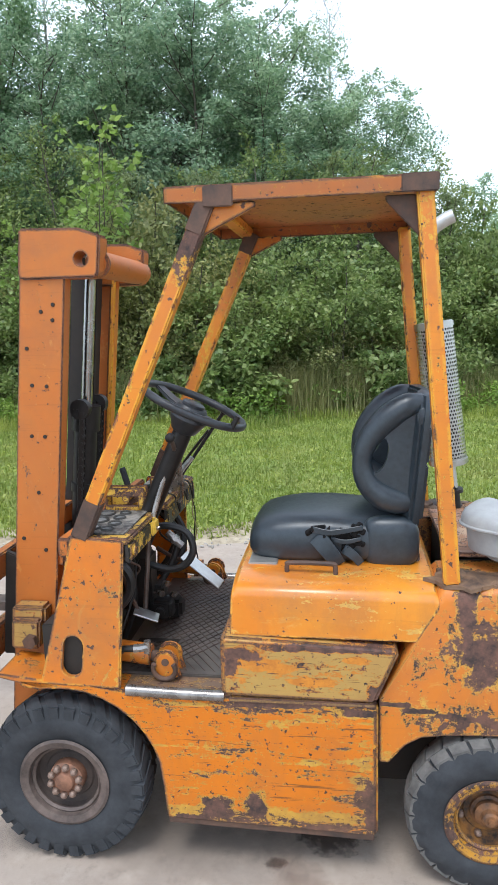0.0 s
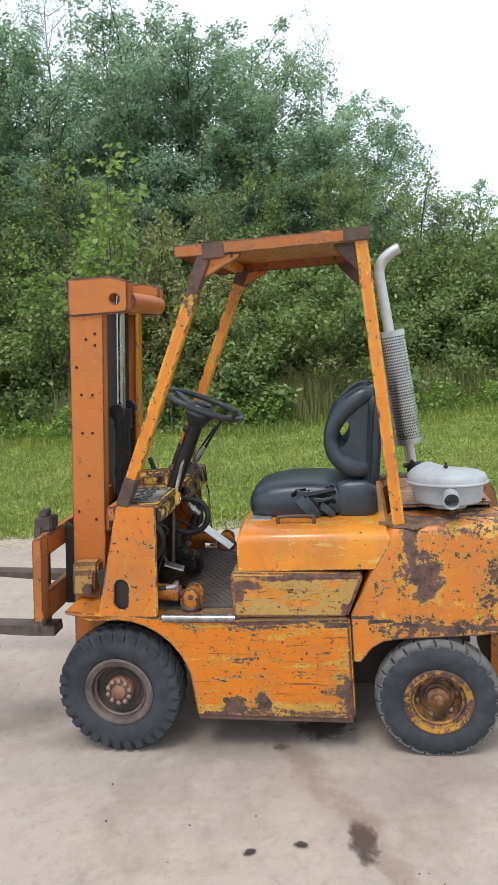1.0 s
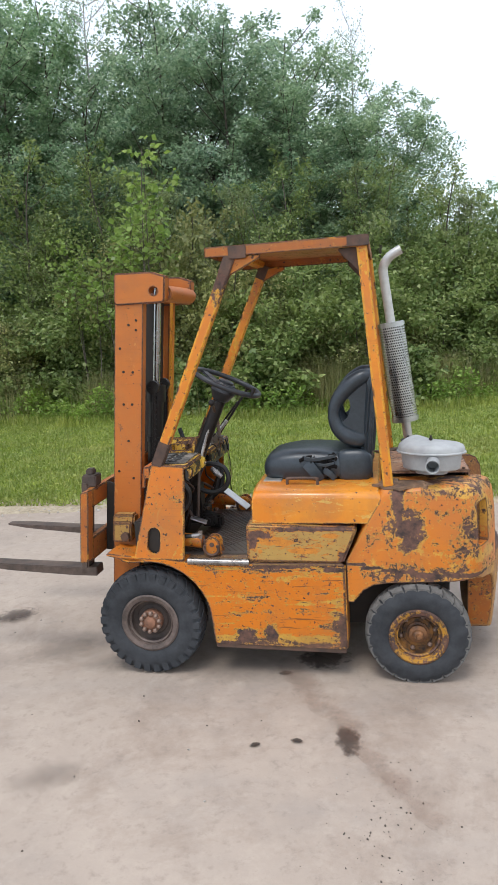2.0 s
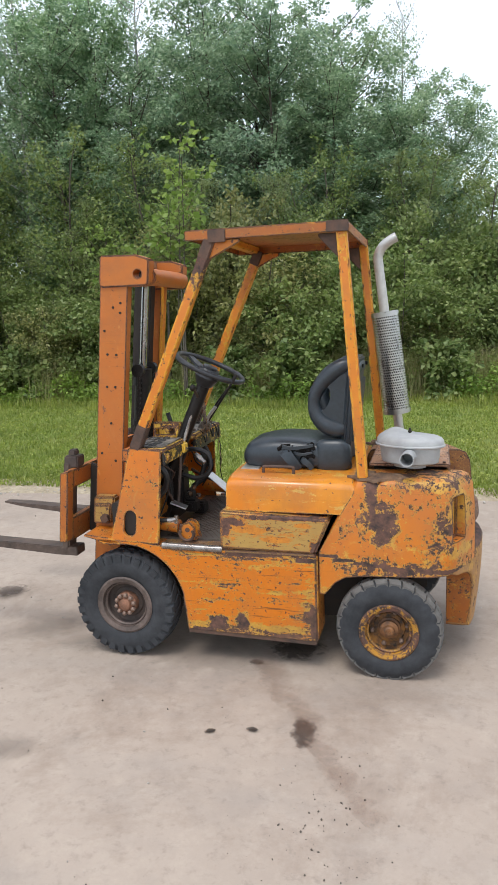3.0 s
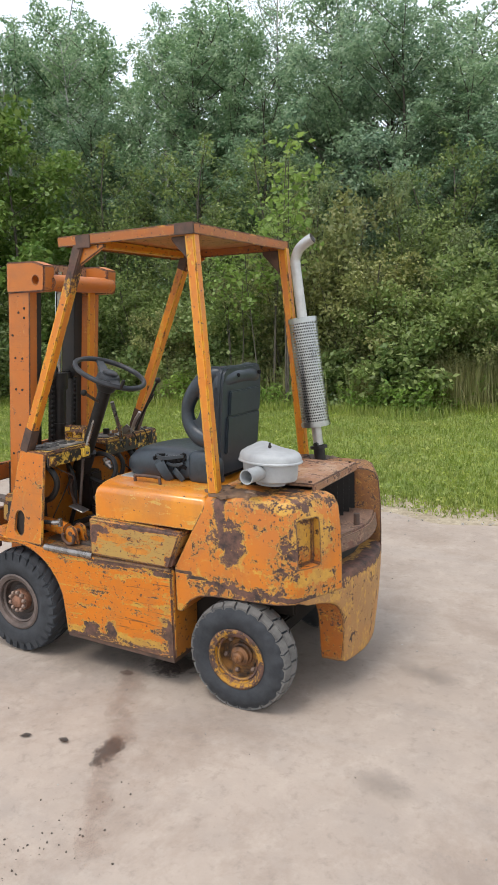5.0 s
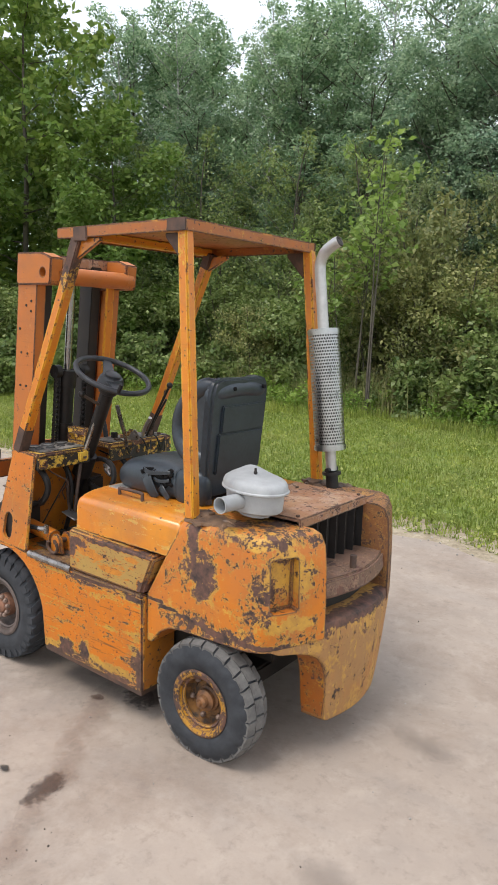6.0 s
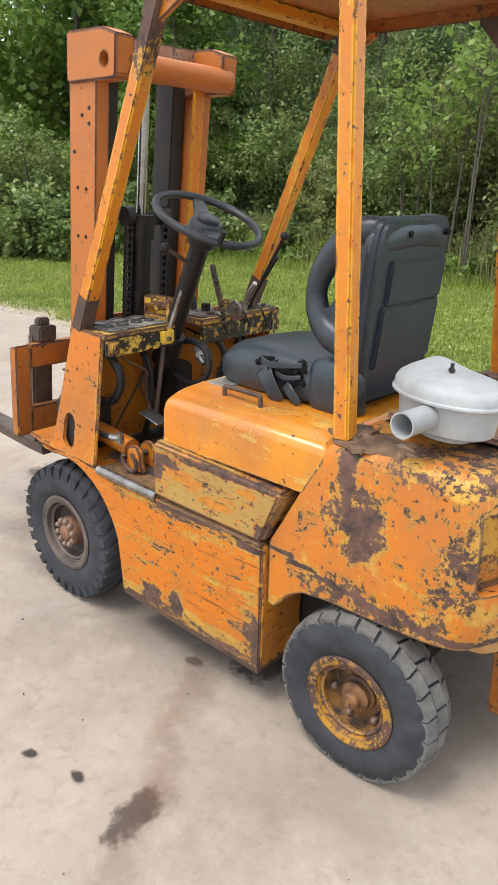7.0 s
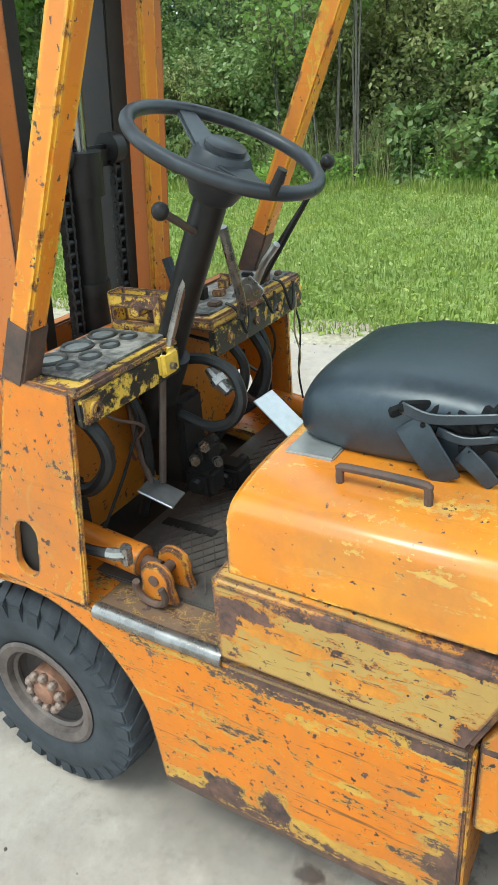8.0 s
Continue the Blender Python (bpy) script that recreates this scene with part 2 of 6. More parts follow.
m_hood = paint("clean_orange_paint", (0.76, 0.240, 0.010), (0.78, 0.300, 0.022), (0.78, 0.47, 0.10), 0.5, 0.555, 0.605, (0.5, 1, 1.5), 0.34, 7.7, edge=0.42, fleck=0.65, rub=0.565, gloss=0.6)
m_box = paint("old_yellow_paint", (0.52, 0.33, 0.095), (0.46, 0.29, 0.09), (0.64, 0.25, 0.03), 0.5, 0.560, 0.570, (0.6, 1, 1.8), 0.55, 9.2, edge=0.35, blots=((0.60, 0.74, 0.05, 0.02), (0.56, 0.70, 0.02, 0.04), (0.85, 0.765, 0.20, 0.010), (1.0, 0.62, 0.025, 0.04)), smears=((0.66, 0.70, 0.09, 0.03), (0.80, 0.66, 0.07, 0.012), (0.93, 0.73, 0.05, 0.015)), scratched=True)
m_weight = paint("flaking_orange_paint", (0.69, 0.215, 0.018), (0.58, 0.190, 0.040), (0.66, 0.37, 0.065), 0.48, 0.560, 0.556, (1, 1, 1), 0.42, 11.4, 0.34, WEIGHT_BARE, 0.63, ((1.635, 0.80, 0.05, 0.10), (1.54, 0.925, 0.10, 0.022), (1.64, 0.62, 0.05, 0.035)), 0.57, ((1.575, 0.72, 0.045, 0.24), (1.35, 0.535, 0.30, 0.055), (1.50, 0.94, 0.22, 0.04), (1.28, 0.78, 0.09, 0.13)), 0.02, 0.6)
m_dash = paint("grimy_yellow_paint", (0.76, 0.50, 0.075), (0.62, 0.40, 0.08), (0.66, 0.34, 0.03), 0.5, 0.60, 0.508, (0.8, 0.8, 1), 0.45, 13.9, 0.3)
m_inner = paint("dirty_inner_paint", (0.70, 0.25, 0.020), (0.55, 0.19, 0.020), (0.6, 0.34, 0.05), 0.5, 0.58, 0.575, (0.5, 0.5, 0.4), 0.5, 15.1)
m_block = paint("dusty_brown_orange_paint", (0.53, 0.235, 0.070), (0.42, 0.235, 0.105), (0.60, 0.34, 0.085), 0.46, 0.520, 0.556, (1.6, 1.6, 0.8), 0.6, 21.0, 0.36, ((1.70, 0.640, 0.09, 0.02), (1.74, 0.585, 0.05, 0.03)), fleck=0.66, soil=0.55)
m_dish = grimy("dark_rim_dish", (0.016, 0.013, 0.012), (0.085, 0.060, 0.048), 0.7, 0.0, 18, 0.4)
m_roof = paint("brownish_orange_roof_paint", (0.47, 0.140, 0.020), (0.38, 0.125, 0.035), (0.62, 0.30, 0.04), 0.5, 0.58, 0.57, (1, 1, 1), 0.45, 19.3, 0.38)
m_rust = grimy("dark_rusty_steel", (0.036, 0.026, 0.022), (0.135, 0.072, 0.046), 0.72, 0.0, 24, 0.5)
m_lidrust = paint("worn_reddish_steel", (0.36, 0.165, 0.085), (0.42, 0.235, 0.145), (0.50, 0.34, 0.24), 0.5, 0.54, 0.545, (0.6, 1, 1), 0.55, 27.0, 0.36, rub=0.52)
m_black = grimy("greasy_black_steel", (0.006, 0.006, 0.006), (0.024, 0.020, 0.018), 0.45, 0.0, 26, 0.4, 0.32)
m_rubber = grimy("dusty_tyre_rubber", (0.019, 0.021, 0.024), (0.056, 0.059, 0.064), 0.75, 0.0, 16, 0.35, 0.3)
m_tread = grimy("worn_tread_rubber", (0.075, 0.072, 0.068), (0.185, 0.175, 0.162), 0.85, 0.0, 22, 0.4, 0.2)
m_hose = grimy("black_hose_rubber", (0.008, 0.008, 0.008), (0.028, 0.026, 0.025), 0.45, 0.0, 40, 0.2, 0.35)
m_vinyl = grimy("black_seat_vinyl", (0.014, 0.020, 0.026), (0.031, 0.042, 0.052), 0.38, 0.0, 60, 0.12, 0.55)
m_foam = grimy("torn_black_foam", (0.004, 0.004, 0.004), (0.014, 0.013, 0.013), 0.9, 0.0, 30, 0.6, 0.2)
m_wheelplastic = grimy("grey_black_plastic", (0.016, 0.018, 0.021), (0.040, 0.043, 0.048), 0.42, 0.0, 30, 0.12)
m_silver = grimy("dull_aluminium_paint", (0.29, 0.295, 0.295), (0.45, 0.46, 0.455), 0.58, 0.1, 11, 0.22, 0.4)
m_steel = grimy("bare_worn_steel", (0.42, 0.41, 0.39), (0.62, 0.61, 0.59), 0.33, 0.9, 22, 0.15)
m_chrome = grimy("chromed_rod_steel", (0.28, 0.28, 0.28), (0.42, 0.42, 0.42), 0.25, 1.0, 10, 0.02)
m_pipe = grimy("aluminised_pipe", (0.36, 0.35, 0.33), (0.55, 0.54, 0.51), 0.45, 0.7, 16, 0.12)
m_zinc = grimy("zinc_mesh_steel", (0.27, 0.27, 0.265), (0.47, 0.47, 0.455), 0.30, 1.0, 14, 0.1)
m_rim = grimy("rusty_rim_steel", (0.038, 0.029, 0.025), (0.175, 0.130, 0.110), 0.6, 0.1, 20, 0.4)
m_rimyellow = paint("rusty_yellow_rim_paint", (0.55, 0.27, 0.02), (0.35, 0.16, 0.03), (0.55, 0.3, 0.05), 0.5, 0.6, 0.492, (1, 1, 1), 0.5, 17.2, 0.36)
m_hub = grimy("rusty_hub_steel", (0.055, 0.028, 0.018), (0.30, 0.140, 0.08), 0.65, 0.0, 30, 0.4)
m_rearhub = grimy("rusty_yellow_hub_steel", (0.045, 0.024, 0.014), (0.25, 0.110, 0.040), 0.65, 0.0, 30, 0.4, 0.5, (0.40, 0.62))
# rust tone with the shade inside the deep rear dish painted in
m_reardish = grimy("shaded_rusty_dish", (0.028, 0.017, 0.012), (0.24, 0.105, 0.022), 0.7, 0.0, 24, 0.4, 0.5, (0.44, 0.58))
m_nut = grimy("rubbed_nut_steel", (0.10, 0.062, 0.046), (0.36, 0.25, 0.19), 0.5, 0.2, 60, 0.3)
m_floor = grimy("oily_tread_plate", (0.042, 0.036, 0.032), (0.145, 0.122, 0.105), 0.38, 0.1, 14, 0.2)
m_step = grimy("rubbed_step_steel", (0.13, 0.112, 0.10), (0.40, 0.37, 0.34), 0.28, 0.8, 20, 0.3)
# for black metal, and for shade painted into openings and the underside
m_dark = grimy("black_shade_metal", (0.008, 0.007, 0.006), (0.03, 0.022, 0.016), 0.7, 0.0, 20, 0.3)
m_dial = grimy("dusty_dial_glass", (0.07, 0.07, 0.068), (0.22, 0.22, 0.21), 0.5, 0.0, 30, 0.05)
m_plate = grimy("weathered_gauge_plate", (0.030, 0.027, 0.025), (0.30, 0.275, 0.24), 0.6, 0.0, 34, 0.3, 0.5, (0.44, 0.60))
m_lip = grimy("black_grime_over_yellow_paint", (0.018, 0.016, 0.014), (0.62, 0.40, 0.055), 0.5, 0.0, 38, 0.5, 0.5, (0.54, 0.59))
m_clamp = grimy("bright_yellow_clamp_paint", (0.40, 0.24, 0.04), (0.74, 0.48, 0.06), 0.45, 0.0, 30, 0.3, 0.5, (0.36, 0.52))
m_bezel = grimy("dusty_grey_bezel", (0.014, 0.013, 0.012), (0.075, 0.07, 0.062), 0.5, 0.0, 40, 0.3)
m_fork = grimy("grey_brown_fork_steel", (0.045, 0.033, 0.027), (0.15, 0.108, 0.085), 0.6, 0.2, 20, 0.4)
m_bark = grimy("grey_brown_bark", (0.05, 0.042, 0.033), (0.15, 0.13, 0.105), 0.9, 0.0, 14, 0.8, 0.2)
m_birch = grimy("pale_birch_bark", (0.09, 0.085, 0.08), (0.48, 0.47, 0.44), 0.8, 0.0, 6, 0.4, 0.3, (0.42, 0.55))


def leaf_material(name, dark, mid, light, trans=0.35, gloss=0.35, patches=0.0):
    m, n, l, bsdf = material(name)
    geo, ramp = n.new("ShaderNodeNewGeometry"), n.new("ShaderNodeValToRGB")
    e = ramp.color_ramp.elements
    e[0].position, e[0].color = 0.0, (*dark, 1)
    e[1].position, e[1].color = 1.0, (*light, 1)
    k = e.new(0.55)
    k.color = (*mid, 1)
    l.new(geo.outputs["Random Per Island"], ramp.inputs[0])
    v = coords(n, l)
    tone = step_of(n, l, noise_of(n, l, v, 0.9, 4), 0.35, 0.7)
    col = mixed(n, l, calc(n, l, "MULTIPLY", tone, 0.45), ramp.outputs[0], (mid[0] * 1.5, mid[1] * 1.25, mid[2] * 0.9))
    if patches:          # worn and weedy places
        spot = step_of(n, l, noise_of(n, l, v, 1.3, 7, 0.7, 0.5), 0.50, 0.66)
        col = mixed(n, l, calc(n, l, "MULTIPLY", spot, patches), col, (0.15, 0.165, 0.045))
        clump = step_of(n, l, noise_of(n, l, v, 7.5, 5, 0.65, 0.3), 0.42, 0.60)
        col = mixed(n, l, calc(n, l, "MULTIPLY", clump, 0.55), col, (dark[0] * 0.55, dark[1] * 0.62, dark[2] * 0.7))
        dry = step_of(n, l, noise_of(n, l, v, 0.55, 6, 0.7), 0.52, 0.70)
        col = mixed(n, l, calc(n, l, "MULTIPLY", dry, patches), col, (0.46, 0.42, 0.15))
    oi = n.new("ShaderNodeObjectInfo")
    col = mixed(n, l, calc(n, l, "MULTIPLY", oi.outputs["Random"], 0.35), col, (dark[0] * 0.9, dark[1] * 0.9, dark[2] * 1.2))
    l.new(col, bsdf.inputs["Base Color"])
    bsdf.inputs["Roughness"].default_value = 0.38
    bsdf.inputs["Specular IOR Level"].default_value = gloss
    tr, mix = n.new("ShaderNodeBsdfTranslucent"), n.new("ShaderNodeMixShader")
    l.new(col, tr.inputs["Color"])
    mix.inputs[0].default_value = trans
    l.new(bsdf.outputs[0], mix.inputs[1])
    l.new(tr.outputs[0], mix.inputs[2])
    l.new(mix.outputs[0], n["Material Output"].inputs["Surface"])
    return m


m_leaf_tree = leaf_material("tree_leaves", (0.088, 0.180, 0.092), (0.235, 0.380, 0.200), (0.58, 0.69, 0.46), 0.54, 0.55)
m_leaf_grey = leaf_material("grey_green_leaves", (0.110, 0.205, 0.115), (0.270, 0.410, 0.235), (0.60, 0.70, 0.50), 0.54, 0.55)
# paler than the other tree leaves, with distance haze put into the colour
m_leaf_haze = leaf_material("haze_paled_leaves", (0.120, 0.218, 0.128), (0.290, 0.425, 0.260), (0.60, 0.70, 0.50), 0.54, 0.55)
m_leaf_shrub = leaf_material("shrub_leaves", (0.09, 0.155, 0.045), (0.215, 0.295, 0.095), (0.47, 0.52, 0.225), 0.48)
m_leaf_bright = leaf_material("bright_leaves", (0.085, 0.16, 0.03), (0.17, 0.275, 0.06), (0.34, 0.42, 0.12), 0.45)
m_leaf_weed = leaf_material("weed_leaves", (0.12, 0.215, 0.035), (0.22, 0.35, 0.07), (0.40, 0.50, 0.14), 0.48)
m_leaf_lush = leaf_material("lush_large_leaves", (0.13, 0.215, 0.05), (0.26, 0.39, 0.095), (0.47, 0.57, 0.20), 0.5)
m_leaf_olive = leaf_material("yellowing_leaves", (0.12, 0.155, 0.055), (0.27, 0.30, 0.11), (0.55, 0.52, 0.24), 0.45)
m_grass = leaf_material("lawn_grass", (0.18, 0.25, 0.04), (0.31, 0.39, 0.075), (0.52, 0.53, 0.18), 0.4, 0.35, 0.5)
m_leaf_pale = leaf_material("pale_olive_leaves", (0.13, 0.175, 0.075), (0.25, 0.32, 0.135), (0.44, 0.50, 0.25), 0.5, 0.5)
m_reed = leaf_material("tall_dry_grass", (0.15, 0.19, 0.06), (0.31, 0.31, 0.13), (0.55, 0.48, 0.26), 0.4)

# concrete yard
m_conc, n, l, bsdf = material("worn_concrete")
v = coords(n, l)
big = noise_of(n, l, v, 0.45, 6, 0.65)
med = noise_of(n, l, v, 2.6, 7, 0.65, 0.1)
fine = noise_of(n, l, v, 85, 4, 0.7)
grit = noise_of(n, l, v, 420, 2, 0.5)
col = mixed(n, l, step_of(n, l, big, 0.35, 0.68), (0.338, 0.270, 0.215), (0.440, 0.360, 0.290))
col = mixed(n, l, calc(n, l, "MULTIPLY", step_of(n, l, med, 0.50, 0.72), 0.35), col, (0.235, 0.205, 0.182))
col = mixed(n, l, calc(n, l, "MULTIPLY", fine, 0.28), col, (0.22, 0.20, 0.18))
col = mixed(n, l, step_of(n, l, grit, 0.70, 0.76), col, (0.19, 0.17, 0.155))
scuff = noise_of(n, l, v, 6.5, 9, 0.78, 0.2)
col = mixed(n, l, calc(n, l, "MULTIPLY", step_of(n, l, scuff, 0.50, 0.66), 0.40), col, (0.47, 0.395, 0.32))
col = mixed(n, l, calc(n, l, "MULTIPLY", step_of(n, l, noise_of(n, l, v, 1.1, 9, 0.78, 0.2), 0.50, 0.66), 0.60), col, (0.24, 0.18, 0.138))
col = mixed(n, l, calc(n, l, "MULTIPLY", step_of(n, l, noise_of(n, l, v, 17, 9, 0.75, 0.1), 0.53, 0.66), 0.45), col, (0.22, 0.18, 0.15))
vs = coords(n, l, (0.5, 2.6, 1))
tracks = step_of(n, l, noise_of(n, l, vs, 0.9, 6, 0.6), 0.52, 0.75)
col = mixed(n, l, calc(n, l, "MULTIPLY", tracks, 0.3), col, (0.25, 0.235, 0.22))
l.new(col, bsdf.inputs["Base Color"])
bsdf.inputs["Roughness"].default_value = 0.86
bsdf.inputs["Specular IOR Level"].default_value = 0.3
bumped(n, l, bsdf, calc(n, l, "ADD", fine, calc(n, l, "MULTIPLY", med, 2.0)), 0.25, 0.002)

# soil under the lawn
m_soil, n, l, bsdf = material("mossy_soil")
v = coords(n, l)
col = mixed(n, l, step_of(n, l, noise_of(n, l, v, 1.1, 7, 0.7), 0.38, 0.64), (0.16, 0.23, 0.04), (0.27, 0.31, 0.08))
col = mixed(n, l, step_of(n, l, noise_of(n, l, v, 14, 6, 0.7), 0.55, 0.72), col, (0.24, 0.22, 0.10))
l.new(col, bsdf.inputs["Base Color"])
bsdf.inputs["Roughness"].default_value = 0.95
bumped(n, l, bsdf, noise_of(n, l, v, 40, 6), 0.8, 0.02)


def stain_material(name, core, alpha=0.85, scale=9.0, ragged=1.5, rim=(0.95, 0.25)):
    """Oil soaked into concrete, ragged at its rim."""
    m, n, l, bsdf = material(name)
    v = coords(n, l)
    co, sep = n.new("ShaderNodeTexCoord"), n.new("ShaderNodeVectorMath")
    sep.operation = "LENGTH"
    mp = n.new("ShaderNodeMapping")
    mp.inputs["Location"].default_value, mp.inputs["Scale"].default_value = (-1, -1, 0), (2, 2, 0)
    l.new(co.outputs["Generated"], mp.inputs["Vector"])
    l.new(mp.outputs[0], sep.inputs[0])
    rag = calc(n, l, "ADD", sep.outputs["Value"], calc(n, l, "MULTIPLY", calc(n, l, "SUBTRACT", noise_of(n, l, v, scale, 7, 0.7), 0.5), ragged))
    a = calc(n, l, "MULTIPLY", step_of(n, l, rag, *rim), alpha)
    l.new(a, bsdf.inputs["Alpha"])
    bsdf.inputs["Base Color"].default_value = (*core, 1)
    bsdf.inputs["Roughness"].default_value = 0.55
    return m


m_oil = stain_material("dark_oil_stain", (0.062, 0.042, 0.034), 0.66, 14.0, 2.2, (0.92, 0.52))
m_drip = stain_material("black_oil_drip", (0.030, 0.024, 0.020), 0.85, 30.0, 1.6, (0.95, 0.55))
m_faint = stain_material("faint_oil_stain", (0.15, 0.12, 0.10), 0.26, 11.0)
m_run = stain_material("reddish_oil_run", (0.20, 0.105, 0.065), 0.24, 7.0, 3.6)
m_sand = grimy("sandy_soil", (0.20, 0.155, 0.095), (0.46, 0.39, 0.28), 0.95, 0.0, 22, 0.6)
m_stone = grimy("pale_gravel", (0.22, 0.20, 0.17), (0.50, 0.46, 0.41), 0.9, 0.0, 30, 0.4)
m_crumb = grimy("dark_crumbs", (0.05, 0.04, 0.032), (0.15, 0.12, 0.095), 0.9, 0.0, 30, 0.4)
m_pale = grimy("dusty_pale_wire", (0.22, 0.17, 0.08), (0.42, 0.34, 0.18), 0.6)
m_twig = grimy("dry_twig", (0.10, 0.08, 0.05), (0.24, 0.20, 0.13), 0.9, 0.0, 30, 0.4)


# ---- mesh tools ----
def part(name, bm, mat, parent=None, label="", smooth=35):
    """Links a bmesh as one mesh object under a thing or under a part."""
    me = bpy.data.meshes.new(name)
    bmesh.ops.recalc_face_normals(bm, faces=bm.faces)
    bm.to_mesh(me)
    bm.free()
    me.materials.append(mat)
    if smooth:
        me.shade_smooth()
        me.set_sharp_from_angle(angle=radians(smooth))
    ob = new(name, me)
    ob.parent = parent
    if label:
        tagged(ob, label)
    return ob


def holder(name, parent=None, place=(0, 0, 0)):
    ob = new(name)
    ob.parent = parent
    ob.location = place
    return ob


def rounded(bm, width, segs=2, angle=30, geom=None):
    edges = [e for e in (geom or bm.edges) if len(e.link_faces) == 2 and e.calc_face_angle(0) > radians(angle)]
    bmesh.ops.bevel(bm, geom=edges, offset=width, segments=segs, affect="EDGES", clamp_overlap=True)
    return bm


def box(lo, hi, bevel=0.0, segs=2, bm=None, m=None):
    b = bmesh.new()
    bmesh.ops.create_cube(b, size=1)
    for vtx in b.verts:
        vtx.co = Vector([lo[i] + (vtx.co[i] + 0.5) * (hi[i] - lo[i]) for i in range(3)])
    if bevel:
        rounded(b, bevel, segs)
    if m is not None:
        b.transform(m)
    return join(bm, b)


def join(bm, b):
    """Adds b to bm, or returns b where there is none yet."""
    if bm is None:
        return b
    me = bpy.data.meshes.new("tmp")
    b.to_mesh(me)
    b.free()
    bm.from_mesh(me)
    bpy.data.meshes.remove(me)
    return bm


def prism(pts, y0, y1, bevel=0.0, segs=2, bm=None, inset_top=None):
    """A polygon in x and z, drawn out along y; inset_top shifts the polygon at y1."""
    b = bmesh.new()
    a = [b.verts.new((x, y0, z)) for x, z in pts]
    c = [b.verts.new((x, y1, z)) for x, z in pts]
    k = len(pts)
    b.faces.new(a)
    b.faces.new(c[::-1])
    for i in range(k):
        b.faces.new((a[i], a[(i + 1) % k], c[(i + 1) % k], c[i]))
    bmesh.ops.recalc_face_normals(b, faces=b.faces)
    if bevel:
        rounded(b, bevel, segs)
    return join(bm, b)


def loft(rings, bm=None, caps=True):
    b = bmesh.new()
    vs = [[b.verts.new(p) for p in ring] for ring in rings]
    k = len(rings[0])
    for r0, r1 in zip(vs, vs[1:]):
        for i in range(k):
            b.faces.new((r0[i], r0[(i + 1) % k], r1[(i + 1) % k], r1[i]))
    if caps:
        b.faces.new(vs[0])
        b.faces.new(vs[-1][::-1])
    bmesh.ops.recalc_face_normals(b, faces=b.faces)
    return join(bm, b)


def smooth_path(pts, steps=6):
    """A Catmull-Rom line through the points."""
    p = [Vector(q) for q in pts]
    p = [2 * p[0] - p[1], *p, 2 * p[-1] - p[-2]]
    out = []
    for i in range(1, len(p) - 2):
        for s in range(steps):
            t = s / steps
            out.append(0.5 * ((2 * p[i]) + (p[i + 1] - p[i - 1]) * t + (2 * p[i - 1] - 5 * p[i] + 4 * p[i + 1] - p[i + 2]) * t * t
                              + (3 * p[i] - p[i - 1] - 3 * p[i + 1] + p[i + 2]) * t ** 3))
    out.append(p[-2])
    return out


def tube(pts, radius, segs=12, bm=None, curved=0, caps=True):
    """A round bar along points; radius is one number or one for each point."""
    path = smooth_path(pts, curved) if curved else [Vector(q) for q in pts]
    rad = [float(r) for r in np.interp(np.linspace(0, 1, len(path)), np.linspace(0, 1, len(radius)), radius)] if isinstance(radius, (list, tuple)) else [radius] * len(path)
    rings, up = [], None
    for i, q in enumerate(path):
        d = (path[min(i + 1, len(path) - 1)] - path[max(i - 1, 0)]).normalized()
        if up is None:
            up = d.orthogonal().normalized()
        up = (up - d * up.dot(d)).normalized()
        side = d.cross(up)
        rings.append([q + (up * math.cos(a) + side * math.sin(a)) * rad[i] for a in np.arange(segs) * 2 * math.pi / segs])
    return loft(rings, bm, caps)


def lathe(prof, segs=48, bm=None, m=None, closed=False):
    """A profile of (radius, height) turned round z, then set by m."""
    b = bmesh.new()
    rows = []
    for r, h in prof:
        rows.append([b.verts.new((r * math.cos(a), r * math.sin(a), h)) for a in np.arange(segs) * 2 * math.pi / segs] if r > 1e-6 else [b.verts.new((0, 0, h))])
    pairs = list(zip(rows, rows[1:])) + ([(rows[-1], rows[0])] if closed else [])
    for r0, r1 in pairs:
        for i in range(segs):
            j = (i + 1) % segs
            f = [r0[i], r0[j], r1[j], r1[i]] if len(r0) > 1 and len(r1) > 1 else [r0[0], r1[j], r1[i]] if len(r1) > 1 else [r0[i], r0[j], r1[0]] if len(r0) > 1 else None
            if f:
                b.faces.new(f)
    bmesh.ops.recalc_face_normals(b, faces=b.faces)
    if m is not None:
        b.transform(m)
    return join(bm, b)


def carve(ob, cutter):
    """Cuts the closed bmesh out of the object's mesh."""
    me = bpy.data.meshes.new("cutter")
    cutter.to_mesh(me)
    cutter.free()
    tool = new("cutter", me)
    mod = ob.modifiers.new("cut", "BOOLEAN")
    mod.object, mod.operation, mod.solver = tool, "DIFFERENCE", "EXACT"
    bpy.context.view_layer.update()
    done = bpy.data.meshes.new_from_object(ob.evaluated_get(bpy.context.evaluated_depsgraph_get()))
    ob.modifiers.clear()
    ob.data = done
    bpy.data.objects.remove(tool)
    done.shade_smooth()
    done.set_sharp_from_angle(angle=radians(32))


AXIS_Y = pose(0, 0, 0, 90, 0, 0)       # turns a lathe's z to -y


